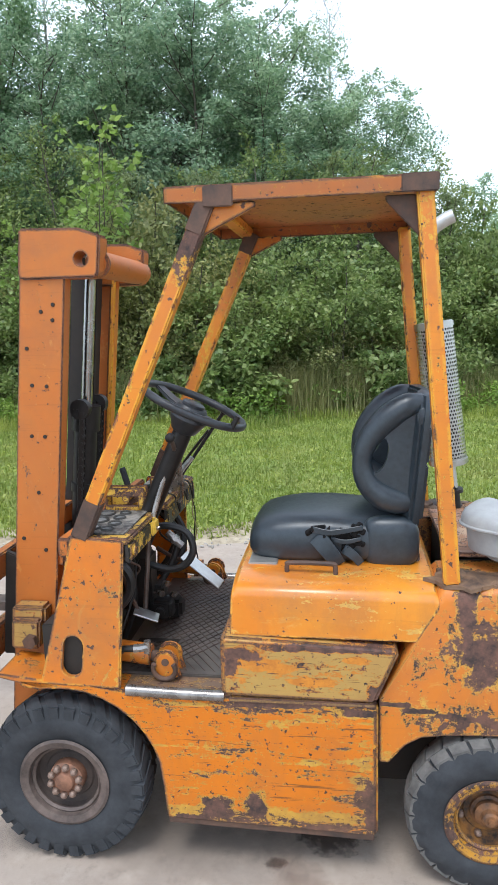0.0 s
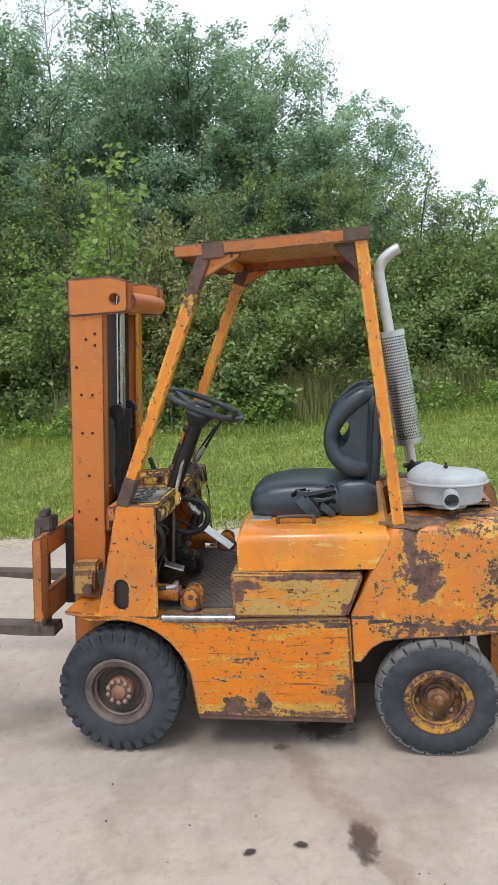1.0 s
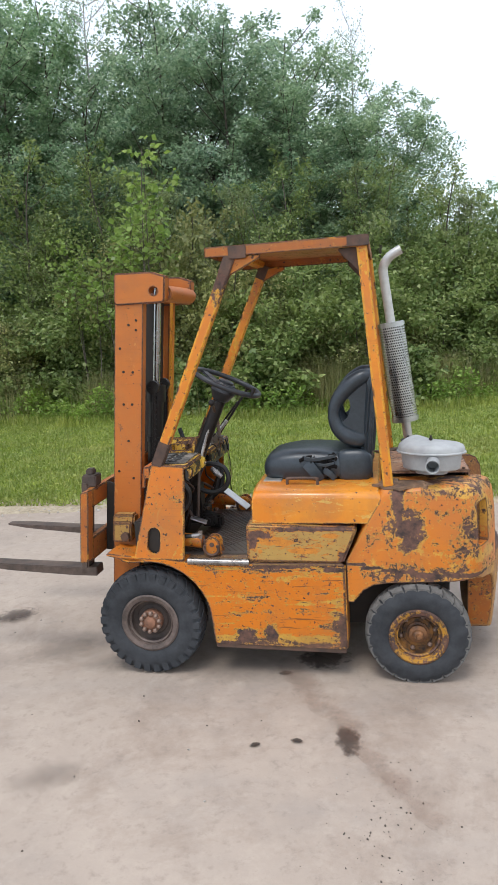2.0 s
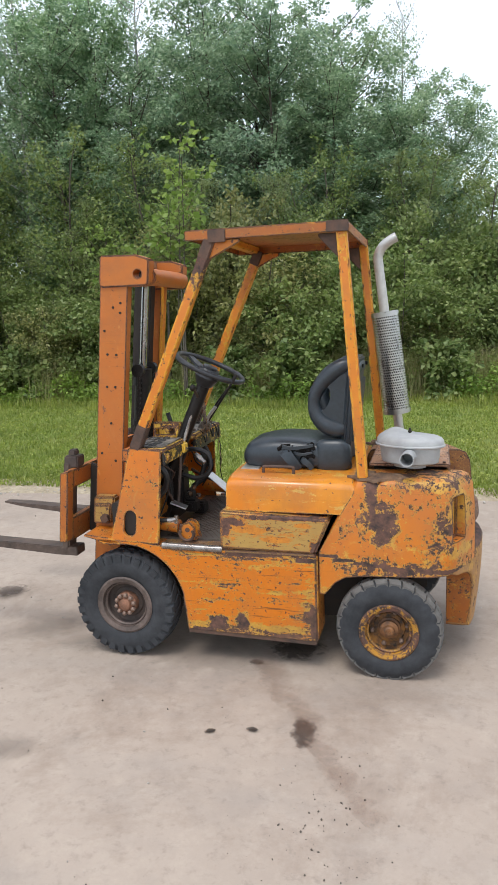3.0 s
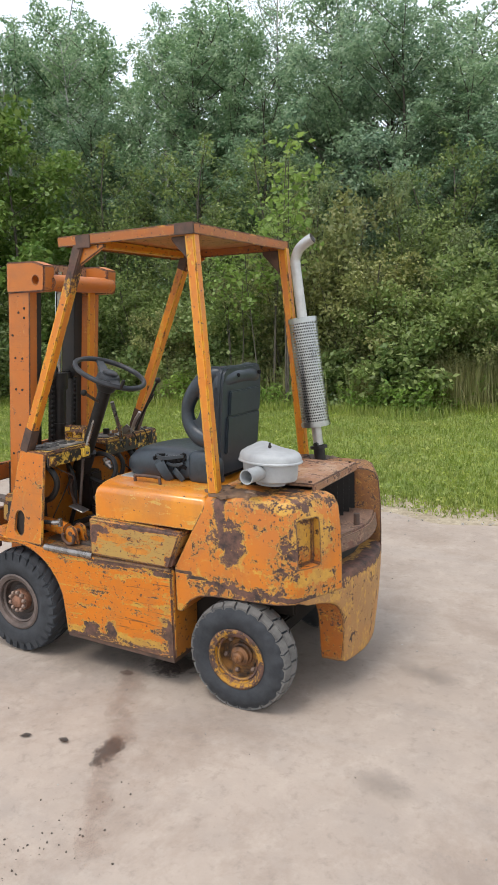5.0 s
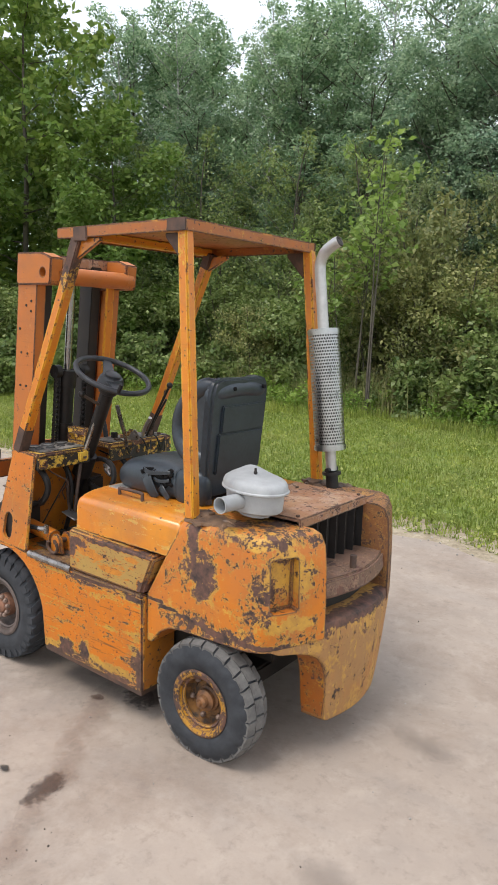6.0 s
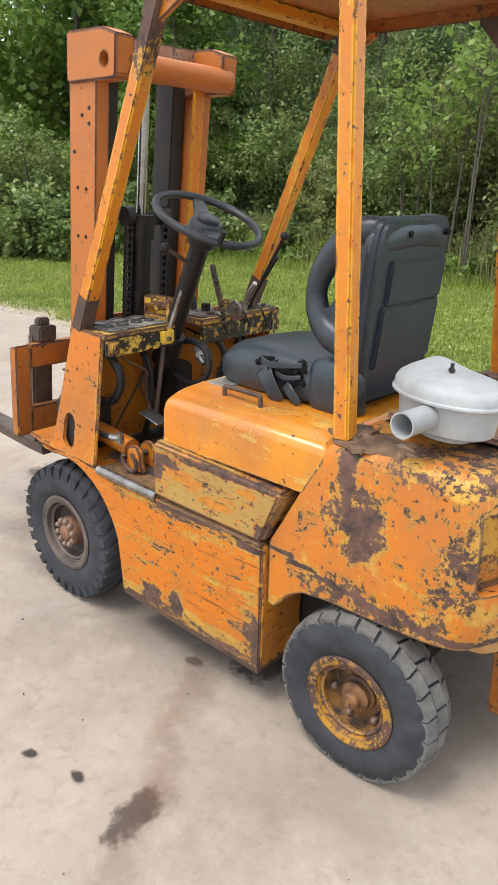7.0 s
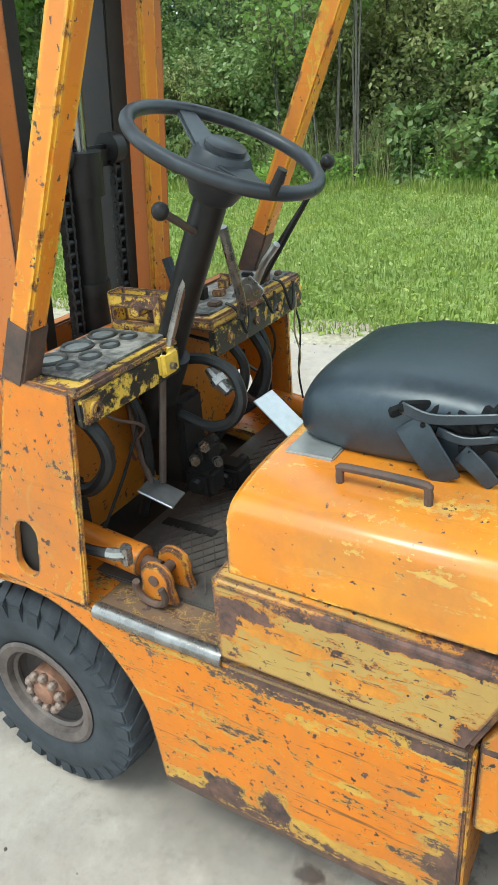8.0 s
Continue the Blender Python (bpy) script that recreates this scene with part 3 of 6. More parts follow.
# ---- ground ----
def sheet(name, x0, x1, y0, y1, nx, ny, z, mat, label, wobble=None):
    b = bmesh.new()
    g = [[b.verts.new((x, y, z(x, y))) for x in np.linspace(x0, x1, nx)] for y in np.linspace(y0, y1, ny)]
    for r0, r1 in zip(g, g[1:]):
        for i in range(nx - 1):
            b.faces.new((r0[i], r0[i + 1], r1[i + 1], r1[i]))
    return tagged(part(name, b, mat, None, "", 0), label, "ground", kind="structure")


def verge(x):
    """Where the concrete ends and the lawn begins."""
    return 3.42 + 0.09 * math.sin(x * 0.9 + 1) + 0.05 * math.sin(x * 3.1) + 0.03 * math.sin(x * 7.7)


def lawn_height(x, y):
    d = y - verge(x)
    return -0.03 if d < 0 else min(0.035, d * 0.09) + 0.03 * noise.noise((x * 0.7, y * 0.7, 0)) * min(1, d)


sheet("ground", -400, 400, -400, 400, 9, 9, lambda x, y: -0.06, m_soil, "mossy green soil reaching the far treeline")
sheet("lawn", -40, 40, 3.0, 40, 161, 101, lawn_height, m_soil, "uneven mown lawn between yard and bushes")
sheet("pavement", -40, 40, -40, 3.62, 21, 21, lambda x, y: 0.0, m_conc, "worn grey-beige concrete yard with oil stains")


def stain(x, y, sx, sy, turn, mat, label, z):
    b = bmesh.new()
    bmesh.ops.create_circle(b, cap_ends=True, segments=32, radius=1.0)
    b.transform(Matrix.Diagonal((sx, sy, 1, 1)))
    ob = part("oil_stain", b, mat, None, "", 0)
    ob.matrix_world = pose(x, y, z, 0, 0, turn)
    return tagged(ob, label, "stain", "oil stains", "structure")


def sand_ring(x):
    y = verge(x)
    return [(x, y - 0.16 - 0.05 * math.sin(x * 5.3), -0.004), (x, y - 0.05, 0.010), (x, y + 0.10, 0.020), (x, y + 0.34 + 0.08 * math.sin(x * 2.3), 0.012 + 0.02)]


b = bmesh.new()
rows = [[b.verts.new(q) for q in sand_ring(x)] for x in np.linspace(-12, 9, 211)]
for r0, r1 in zip(rows, rows[1:]):
    for i in range(3):
        b.faces.new((r0[i], r1[i], r1[i + 1], r0[i + 1]))
tagged(part("verge", b, m_sand, None, "", 0), "bare sandy strip between concrete and lawn", "ground", kind="structure")
stain(1.012, -0.497, 0.062, 0.125, 12, m_oil, "dark oily patch soaked into the concrete", 0.004)
for i, (x, y, sx, sy, a, m) in enumerate([
        (0.628, -0.566, 0.028, 0.020, 20, m_drip), (0.80, -0.526, 0.030, 0.020, -15, m_drip), (0.68, 0.045, 0.04, 0.03, 0, m_oil),
        (0.86, 0.22, 0.16, 0.14, 0, m_oil), (0.45, 0.1, 0.5, 0.22, 0, m_faint), (-0.16, -0.85, 0.20, 0.11, 20, m_faint),
        (2.02, 0.64, 0.20, 0.09, -20, m_faint), (-1.12, 0.68, 0.15, 0.11, 25, m_oil), 
        (0.80, -0.10, 0.09, 0.32, 28, m_run), (1.03, -0.46, 0.075, 0.30, 26, m_run), (1.22, -0.82, 0.065, 0.30, 34, m_run), (-0.55, 0.25, 0.3, 0.2, 30, m_faint), (2.07, -0.26, 0.16, 0.09, -15, m_faint), (-0.23, 0.08, 0.22, 0.12, 10, m_faint)]):
    stain(x, y, sx, sy, a, m, "oil stain on the concrete", 0.006 + 0.002 * i)


def scatter_stones(name, count, region, size, mat, label, seed):
    rng = np.random.default_rng(seed)
    b = bmesh.new()
    for _ in range(count):
        x, y = region(rng)
        s = size * (0.4 + rng.random() ** 3 * 1.6)
        m = pose(x, y, s * 0.3, *(rng.random(3) * 360)) @ Matrix.Diagonal((s, s * 0.8, s * 0.55, 1))
        bmesh.ops.create_icosphere(b, subdivisions=0 if s < size else 1, radius=1, matrix=m)
    return tagged(part(name, b, mat, None, "", 0), label, "gravel", kind="stuff")


scatter_stones("grit", 150, lambda r: (r.uniform(-2, 3.2), r.uniform(-2.3, 3.2)), 0.0036, m_crumb, "dark crumbs and grit scattered on concrete", 3)
scatter_stones("grit_patch", 120, lambda r: (r.normal(1.18, 0.11), r.normal(-1.0, 0.20)), 0.003, m_crumb, "dark crumbs scattered beside the oily patch", 4)
scatter_stones("pale_grit", 160, lambda r: (r.uniform(-2, 3.2), r.uniform(-2.3, 3.2)), 0.004, m_stone, "pale small stones scattered on concrete", 5)
scatter_stones("gravel_verge", 2600, lambda r: ((lambda x: (x, verge(x) + r.normal(0.02, 0.13)))(r.uniform(-9, 6))), 0.011, m_stone, "pale gravel along the lawn's edge", 6)

# ---- forklift ----
YC = 0.515                  # its middle line
truck = holder("forklift")
TURNED = -0.6              # degrees by which the truck stands askew to the yard
truck.matrix_basis = pose(0.8, 0.018, 0) @ pose(0, 0, 0, 0, 0, TURNED) @ pose(-0.8, 0, 0)
tagged(truck, "worn orange forklift truck with peeling rusty paint, on concrete", "forklift")


def far(bm):
    """The mirror image on the far side."""
    b = bm.copy()
    b.transform(Matrix.Translation((0, 2 * YC, 0)) @ Matrix.Diagonal((1, -1, 1, 1)))
    bmesh.ops.reverse_faces(b, faces=b.faces)
    return b


def both(name, bm, mat, parent, label=""):
    b = far(bm)
    return part(name, bm, mat, parent, label), part(name, b, mat, parent, label)


def ring_block(b, a0, a1, r0, r1, y0, y1, skew=0.0, drop0=0.0, drop1=0.0):
    """A tread block round the wheel's axis, y."""
    vs = []
    for y, s, drop in ((y0, 0.0, drop0), (y1, skew, drop1)):
        for k, (a, r) in enumerate(((a0 + s, r0), (a1 + s, r0), (a1 + s, r1), (a0 + s, r1))):
            taper = 0.05 * (a1 - a0) if k > 1 else 0
            a = a + (taper if k in (0, 3) else -taper)
            r -= drop
            vs.append(b.verts.new((r * math.cos(a), y, r * math.sin(a))))
    for f in ((0, 1, 2, 3), (7, 6, 5, 4), (0, 4, 5, 1), (1, 5, 6, 2), (2, 6, 7, 3), (3, 7, 4, 0)):
        b.faces.new([vs[i] for i in f])


def wheel(name, place, R, W, rim_r, lugs, rim_mat, hub_mat, label, flip, spin, steer_style):
    """A tyre with tread blocks, a dished rim, a hub and its nuts; its outer face looks to -y."""
    w = holder(name, truck, place)
    if flip:
        w.rotation_euler[2] = math.pi
    tagged(w, label)
    b = bmesh.new()
    h = W / 2
    prof = [(rim_r, -h * 0.70), (rim_r + 0.012, -h * 0.86), (rim_r + (R - rim_r) * 0.38, -h * 1.0), (rim_r + (R - rim_r) * 0.62, -h * 0.98), (R - 0.034, -h * 0.90),
            (R - 0.011, -h * 0.74), (R - 0.008, 0), (R - 0.011, h * 0.74), (R - 0.034, h * 0.90), (rim_r + (R - rim_r) * 0.5, h), (rim_r, h * 0.72)]
    lathe(prof, lugs * 4, b, pose(0, 0, 0, -90, 0, 0))
    step = 2 * math.pi / lugs
    if steer_style:          # grooves moulded into the shoulders
        for vtx in b.verts:
            r = math.hypot(vtx.co.x, vtx.co.z)
            k = round(math.atan2(vtx.co.z, vtx.co.x) / (2 * math.pi / (lugs * 4)))
            if R - 0.038 < r < R - 0.009 and abs(vtx.co.y) > 0.5 * h and k % 4 == 0:
                vtx.co *= (r - 0.006) / r
                vtx.co.y *= 0.985
    part("tyre", b, m_rubber, w, "dusty black rubber tyre")
    b = bmesh.new()
    for i in range(lugs):
        a = i * step + spin
        if steer_style:      # worn blocks with zigzag joints
            ring_block(b, a + 0.03 * step, a + 0.97 * step, R - 0.022, R - 0.001, -h * 0.80, -h * 0.35, 0.10 * step, 0.010, 0.0)
            ring_block(b, a + 0.33 * step, a + 1.27 * step, R - 0.020, R, -h * 0.32, h * 0.32, -0.12 * step)
            ring_block(b, a + 0.03 * step, a + 0.97 * step, R - 0.022, R - 0.001, h * 0.35, h * 0.80, 0.10 * step, 0.0, 0.010)
        else:                # deep slanted bars
            ring_block(b, a, a + 0.70 * step, R - 0.030, R, -h * 0.93, -h * 0.06, 0.75 * step, 0.011, 0.0)
            ring_block(b, a + 0.5 * step, a + 1.20 * step, R - 0.030, R, h * 0.93, h * 0.06, 0.75 * step, 0.011, 0.0)
            ring_block(b, a + 0.02 * step, a + 0.68 * step, R - 0.052, R - 0.016, -h * 0.985, -h * 0.82)
    part("tread", b, m_tread if steer_style else m_rubber, w, "worn tread blocks", 0)
    b = bmesh.new()
    q = rim_r
    dish = [(q + 0.010, -h * 0.84), (q + 0.014, -h * 0.90), (q + 0.006, -h * 0.93), (q - 0.010, -h * 0.86), (q - 0.018, -h * 0.55), (q - 0.030, -h * 0.32),
            (q * 0.62, -h * 0.28), (q * 0.58, -h * 0.34), (0, -h * 0.34)]
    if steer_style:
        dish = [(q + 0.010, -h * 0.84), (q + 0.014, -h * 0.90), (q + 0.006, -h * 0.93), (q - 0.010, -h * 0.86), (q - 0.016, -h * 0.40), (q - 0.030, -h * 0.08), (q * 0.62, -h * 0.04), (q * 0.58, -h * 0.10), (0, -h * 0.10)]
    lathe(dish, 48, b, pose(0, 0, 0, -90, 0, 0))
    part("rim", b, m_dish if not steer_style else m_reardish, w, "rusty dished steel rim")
    b = lathe([(q + 0.012, -h * 0.86), (q + 0.017, -h * 0.92), (q + 0.008, -h * 0.97), (q - 0.012, -h * 0.90), (q - 0.017, -h * 0.56)], 48, None, pose(0, 0, 0, -90, 0, 0))
    part("rim_flange", b, rim_mat, w)
    b = lathe([(q - 0.019, -h * 0.60), (q - 0.015, -h * 0.70), (q - 0.021, -h * 0.74), (q - 0.028, -h * 0.66), (q - 0.027, -h * 0.56)], 48, None, pose(0, 0, 0, -90, 0, 0))
    part("lock_ring", b, rim_mat, w, "thin steel lock ring")
    b = bmesh.new()
    k = q * (0.36 if steer_style else 0.42)
    if steer_style:
        lathe([(k * 1.25, -h * 0.05), (k * 1.2, -h * 0.20), (k * 1.0, -h * 0.26), (k * 0.98, -h * 0.46), (k * 0.62, -h * 0.56), (k * 0.56, -h * 0.78), (k * 0.40, -h * 0.86), (k * 0.22, -h * 0.86), (k * 0.2, -h * 1.02), (0, -h * 1.02)], 20, b, pose(0, 0, 0, -90, 0, 0))
    else:
        lathe([(k * 1.05, -h * 0.32), (k * 1.02, -h * 0.72), (k * 0.9, -h * 0.80), (k * 0.62, -h * 0.84), (k * 0.52, -h * 0.96), (k * 0.30, -h * 1.02), (0, -h * 1.03)], 24, b, pose(0, 0, 0, -90, 0, 0))
    part("hub", b, hub_mat, w, "rust-brown hub")
    nb = bmesh.new()
    bmesh.ops.create_uvsphere(nb, u_segments=8, v_segments=6, radius=0.0125)
    nb.transform(Matrix.Diagonal((1, 1, 1.15, 1)))
    me = bpy.data.meshes.new("wheel_nut")
    nb.to_mesh(me)
    nb.free()
    me.materials.append(m_nut)
    count = 6 if steer_style else 10
    rr = q * 0.68 if steer_style else k * 0.86
    yy = -h * (0.14 if steer_style else 0.86)
    for i in range(count):
        a = i * 2 * math.pi / count + 0.2
        o = new("wheel_nut", me)
        o.parent, o.matrix_basis = w, pose(rr * math.cos(a), yy, rr * math.sin(a), 90, 0, 0)
    return w


wheel("front_wheel", (0.003, 0.066, 0.277), 0.277, 0.165, 0.134, 30, m_rim, m_hub, "front drive wheel with a lugged black tyre", False, 0.1, False)
wheel("front_wheel", (0.003, 0.914, 0.277), 0.277, 0.165, 0.134, 30, m_rim, m_hub, "front drive wheel with a lugged black tyre", True, 0.3, False)
wheel("rear_wheel", (1.332, 0.052, 0.237), 0.250, 0.150, 0.122, 24, m_rimyellow, m_rearhub, "rear steering wheel with a worn block tyre and yellow rim", False, 0.0, True)
wheel("rear_wheel", (1.332, 0.978, 0.237), 0.250, 0.150, 0.122, 24, m_rimyellow, m_rearhub, "rear steering wheel with a worn block tyre and yellow rim", True, 0.2, True)

# axles and underside, the shade below the truck put into their black
b = tube([(0.012, 0.2, 0.277), (0.012, 0.86, 0.277)], 0.06, 16)
part("front_axle", b, m_dark, truck)
b = box((1.27, 0.15, 0.20), (1.39, 0.91, 0.28), 0.01)
part("rear_axle", b, m_dark, truck)
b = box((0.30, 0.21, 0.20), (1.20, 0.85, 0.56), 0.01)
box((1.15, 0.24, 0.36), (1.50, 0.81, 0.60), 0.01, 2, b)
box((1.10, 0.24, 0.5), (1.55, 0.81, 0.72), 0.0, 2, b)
part("chassis", b, m_dark, truck, "chassis and engine box, blackened for the shade underneath")


# side panels below the floor, cut round the front wheels
def arc(cx, cz, r, a0, a1, k):
    return [(cx + r * math.cos(radians(a)), cz + r * math.sin(radians(a))) for a in np.linspace(a0, a1, k)]


side = [(-0.125, 0.622), (-0.125, 0.596), (-0.06, 0.590)] + arc(0.012, 0.277, 0.318, 96, 15, 9)[0:] + [(0.330, 0.27), (0.338, 0.168), (0.995, 0.152), (0.995, 0.590), (0.215, 0.602), (0.10, 0.618)]
side_near, side_far = both("side_panel", prism(side, 0.0, 0.20, 0.005, 2), m_panel, truck, "scratched orange side panel with yellow showing")
b = prism([(0.342, 0.171), (0.342, 0.150), (0.99, 0.134), (0.99, 0.156)], 0.004, 0.19, 0.002)
both("lower_edge", b, m_rust, truck, "bare dark bottom edge of the side panel")
b = tube([(0.225, 0.008, 0.600), (0.40, 0.006, 0.596), (0.535, 0.008, 0.593)], 0.018, 14)
both("step_edge", b, m_step, truck, "rubbed bright steel step edge")
b = box((0.21, 0.006, 0.585), (0.56, 0.30, 0.603), 0.004)
both("step", b, m_worn, truck, "rusty worn foot step")
# bare edge strip on top of the panel
b = box((0.55, -0.004, 0.581), (0.99, 0.02, 0.596), 0.003)
both("panel_rim", b, m_worn, truck, "bare rusty strip on the panel's upper edge")

both("panel_end", box((0.9955, 0.006, 0.162), (1.001, 0.196, 0.580), 0.002), m_inner, truck, "orange end face of the side panel")

# fuel tank side under the hood
tank = [(0.527, 0.600), (0.992, 0.592), (1.064, 0.762), (1.05, 0.770), (0.528, 0.792)]
both("tank_panel", prism(tank, -0.006, 0.22, 0.012, 3), m_box, truck, "dull old yellow side panel with rust")

# hood
def hood_ring(y, drop):
    top = 0.962 - drop
    k = drop * 0.05
    return [(0.556, y, 0.788), (0.560 + k, y, top - 0.026), (0.565 + k, y, top - 0.011), (0.580 + k, y, top), (1.165 - k, y, top - 0.010), (1.180 - k, y, top - 0.025), (1.112, y, 0.784)]


rings = [hood_ring(y, d) for y, d in ((0.020, 0.050), (0.0215, 0.040), (0.0255, 0.031), (0.033, 0.0235), (0.044, 0.0180), (0.066, 0.0115), (0.100, 0.005), (0.17, 0.0), (0.53, 0.0), (0.89, 0.0), (0.930, 0.005), (0.964, 0.0115), (0.986, 0.0180), (0.997, 0.0235), (1.0045, 0.031), (1.0085, 0.040), (1.010, 0.050))]
b = rounded(loft(rings), 0.007, 2, 50)
hood = part("hood", b, m_hood, truck, "smooth orange engine hood with scratched yellow edges")
part("grab_handle", tube([(0.725, 0.125, 0.955), (0.726, 0.124, 0.978), (0.738, 0.123, 0.986), (0.862, 0.118, 0.986), (0.874, 0.117, 0.978), (0.875, 0.117, 0.953)], 0.0075, 8, None, 4), m_rust, hood, "brown round-bar handle")
b = box((0.596, 0.175, 0.956), (0.690, 0.86, 0.966), 0.003)
part("seat_plate", b, m_pipe, hood, "bare worn steel plate")


b = box((0.66, 0.238, 0.958), (1.14, 0.268, 0.984), 0.003)
part("seat_rail", b, m_dish, hood, "rusty brown seat rail")
part("seat_rail", box((0.66, 0.73, 0.958), (1.14, 0.76, 0.984), 0.003), m_dish, hood)


# counterweight
def rear_x(y):
    x = 1.775 - 0.50 * abs(y - YC) ** 1.7
    for d in (y, 2 * YC - y):
        if d < 0.05:
            x -= 0.05 - math.sqrt(max(0.05 ** 2 - (0.05 - d) ** 2, 0))
    return x


def shoulder_ring(y):
    d = 0.045 - math.sqrt(max(0.045 ** 2 - max(0.045 - y, 0) ** 2, 0))
    xr, t = rear_x(y), 0.957 - d
    return [(1.004, y, 0.597), (1.004, y, 0.392), (1.034, y, 0.390), (1.052, y, 0.415), (1.085, y, 0.452), (1.13, y, 0.478), (1.20, y, 0.488), (1.36, y, 0.494), (1.50, y, 0.499),
            (xr - 0.02, y, 0.508), (xr, y, 0.530), (xr, y, 0.66), (xr - 0.004, y, 0.80), (xr - 0.014, y, 0.90), (xr - 0.035, y, t - 0.014), (xr - 0.07, y, t), (1.40, y, t), (1.192, y, t - 0.004), (1.176, y, t - 0.02)]


b = loft([shoulder_ring(y) for y in (0.0, 0.004, 0.012, 0.025, 0.045, 0.07, 0.09, 0.11, 0.145, 0.18, 0.205, 0.248)])
rounded(b, 0.008, 2, 50)
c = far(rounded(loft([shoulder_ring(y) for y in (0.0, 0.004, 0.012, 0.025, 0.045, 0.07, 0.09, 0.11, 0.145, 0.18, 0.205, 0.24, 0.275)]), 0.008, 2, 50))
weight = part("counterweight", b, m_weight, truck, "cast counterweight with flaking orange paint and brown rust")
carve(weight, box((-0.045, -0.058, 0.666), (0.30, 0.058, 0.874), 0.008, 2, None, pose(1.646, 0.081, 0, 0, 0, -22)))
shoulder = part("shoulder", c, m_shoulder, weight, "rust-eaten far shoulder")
carve(shoulder, box((-0.045, -0.058, 0.666), (0.30, 0.058, 0.874), 0.008, 2, None, pose(1.646, 0.979, 0, 0, 0, 22)))


def curved_block(y0, y1, z0, z1, x0, inset, y0b=None, y1b=None, inset_b=None, bm=None):
    """A block whose rear follows the counterweight's curve; the second set of numbers is for its upper end."""
    rows = []
    for z, a, c, s in ((z0, y0, y1, inset), (z1, y0 if y0b is None else y0b, y1 if y1b is None else y1b, inset if inset_b is None else inset_b)):
        ys = np.linspace(a, c, 13)
        rows.append([(x0, a, z)] + [(1.775 - 0.50 * abs(y - YC) ** 1.7 - s, y, z) for y in ys] + [(x0, c, z)])
    k = rounded(loft(rows), 0.010, 2, 40)
    return join(bm, k)


def lower_body():
    """The lower casting: flush with the shoulders above, drawn in by a hollow curve under the wheel arch to a narrow foot."""
    levels = [(0.145, 0.318, 0.690, 0.036), (0.152, 0.306, 0.712, 0.032), (0.20, 0.300, 0.745, 0.026), (0.28, 0.292, 0.772, 0.017), (0.36, 0.280, 0.790, 0.009), (0.41, 0.262, 0.805, 0.005), (0.445, 0.235, 0.826, 0.003), (0.472, 0.190, 0.860, 0.001),
              (0.490, 0.130, 0.915, 0.0), (0.500, 0.060, 0.975, 0.0), (0.515, 0.030, 1.000, 0.0), (0.572, 0.030, 1.000, 0.0), (0.586, 0.040, 0.990, 0.005), (0.594, 0.060, 0.97, 0.026), (0.598, 0.08, 0.95, 0.120)]
    rows = []
    for z, ya, yb, s in levels:
        ys = [ya + (yb - ya) * t for t in (0, 0.012, 0.04, 0.08, 0.15, 0.25, 0.38, 0.5, 0.62, 0.75, 0.85, 0.92, 0.96, 0.988, 1)]
        soft = [0.006, 0.002] + [0.0] * 11 + [0.005, 0.016]
        rows.append([(1.60, ya, z)] + [(rear_x(y) - s - e - 0.003, y, z) for y, e in zip(ys, soft)] + [(1.60, yb, z)])
    return loft(rows)


part("lower_block", lower_body(), m_block, weight, "worn lower block of the counterweight", 32)
side_face = loft([[(1.592, y - 0.004, z), (x1, y - 0.004, z), (x1, y + 0.02, z), (1.592, y + 0.02, z)] for z, y, x1 in ((0.147, 0.312, 1.686), (0.20, 0.300, 1.698), (0.28, 0.292, 1.708), (0.36, 0.280, 1.710), (0.41, 0.262, 1.708), (0.445, 0.235, 1.700), (0.472, 0.190, 1.685), (0.488, 0.135, 1.66))])
# browner roof orange puts this face's shade into its colour
part("block_side", side_face, m_roof, weight, "flat side of the lower block, orange browned for shade", 40)
# set-back block, the groove's shade is put into its black
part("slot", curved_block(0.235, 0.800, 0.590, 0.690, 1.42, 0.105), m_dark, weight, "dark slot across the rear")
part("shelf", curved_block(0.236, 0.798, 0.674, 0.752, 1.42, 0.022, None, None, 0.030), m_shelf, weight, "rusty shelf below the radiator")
part("tow_pin", tube([(1.703, 0.477, 0.745), (1.703, 0.477, 0.804)], 0.014, 12), m_rust, weight, "dark steel pin")


def torn_foot():
    """Layers of torn and rusted plate heaped round the post's foot."""
    rng = np.random.default_rng(77)
    b = bmesh.new()
    for cx, cy, rx, ry, z in ((1.25, 0.075, 0.090, 0.075, 0.950), (1.31, 0.070, 0.085, 0.055, 0.955), (1.22, 0.090, 0.045, 0.050, 0.962), (1.36, 0.055, 0.055, 0.035, 0.951)):
        k = 22
        rad = 1 + 0.16 * np.sin(np.arange(k) * 1.9 + cx * 50) + rng.normal(0, 0.07, k)
        ring = [Vector((cx + rx * r * math.cos(a), cy + ry * r * math.sin(a), z + 0.006 + rng.normal(0, 0.0025))) for r, a in zip(rad, np.arange(k) * 2 * math.pi / k)]
        low = [Vector((q.x, q.y, q.z - 0.012)) for q in ring]
        top = [Vector((cx + (q.x - cx) * 0.55, cy + (q.y - cy) * 0.55, z + 0.012 + rng.normal(0, 0.003))) for q in ring]
        loft([low, ring, top], b)
    return b


both("post_foot", torn_foot(), m_torn, truck, "torn rusty plates round the rear post's foot")

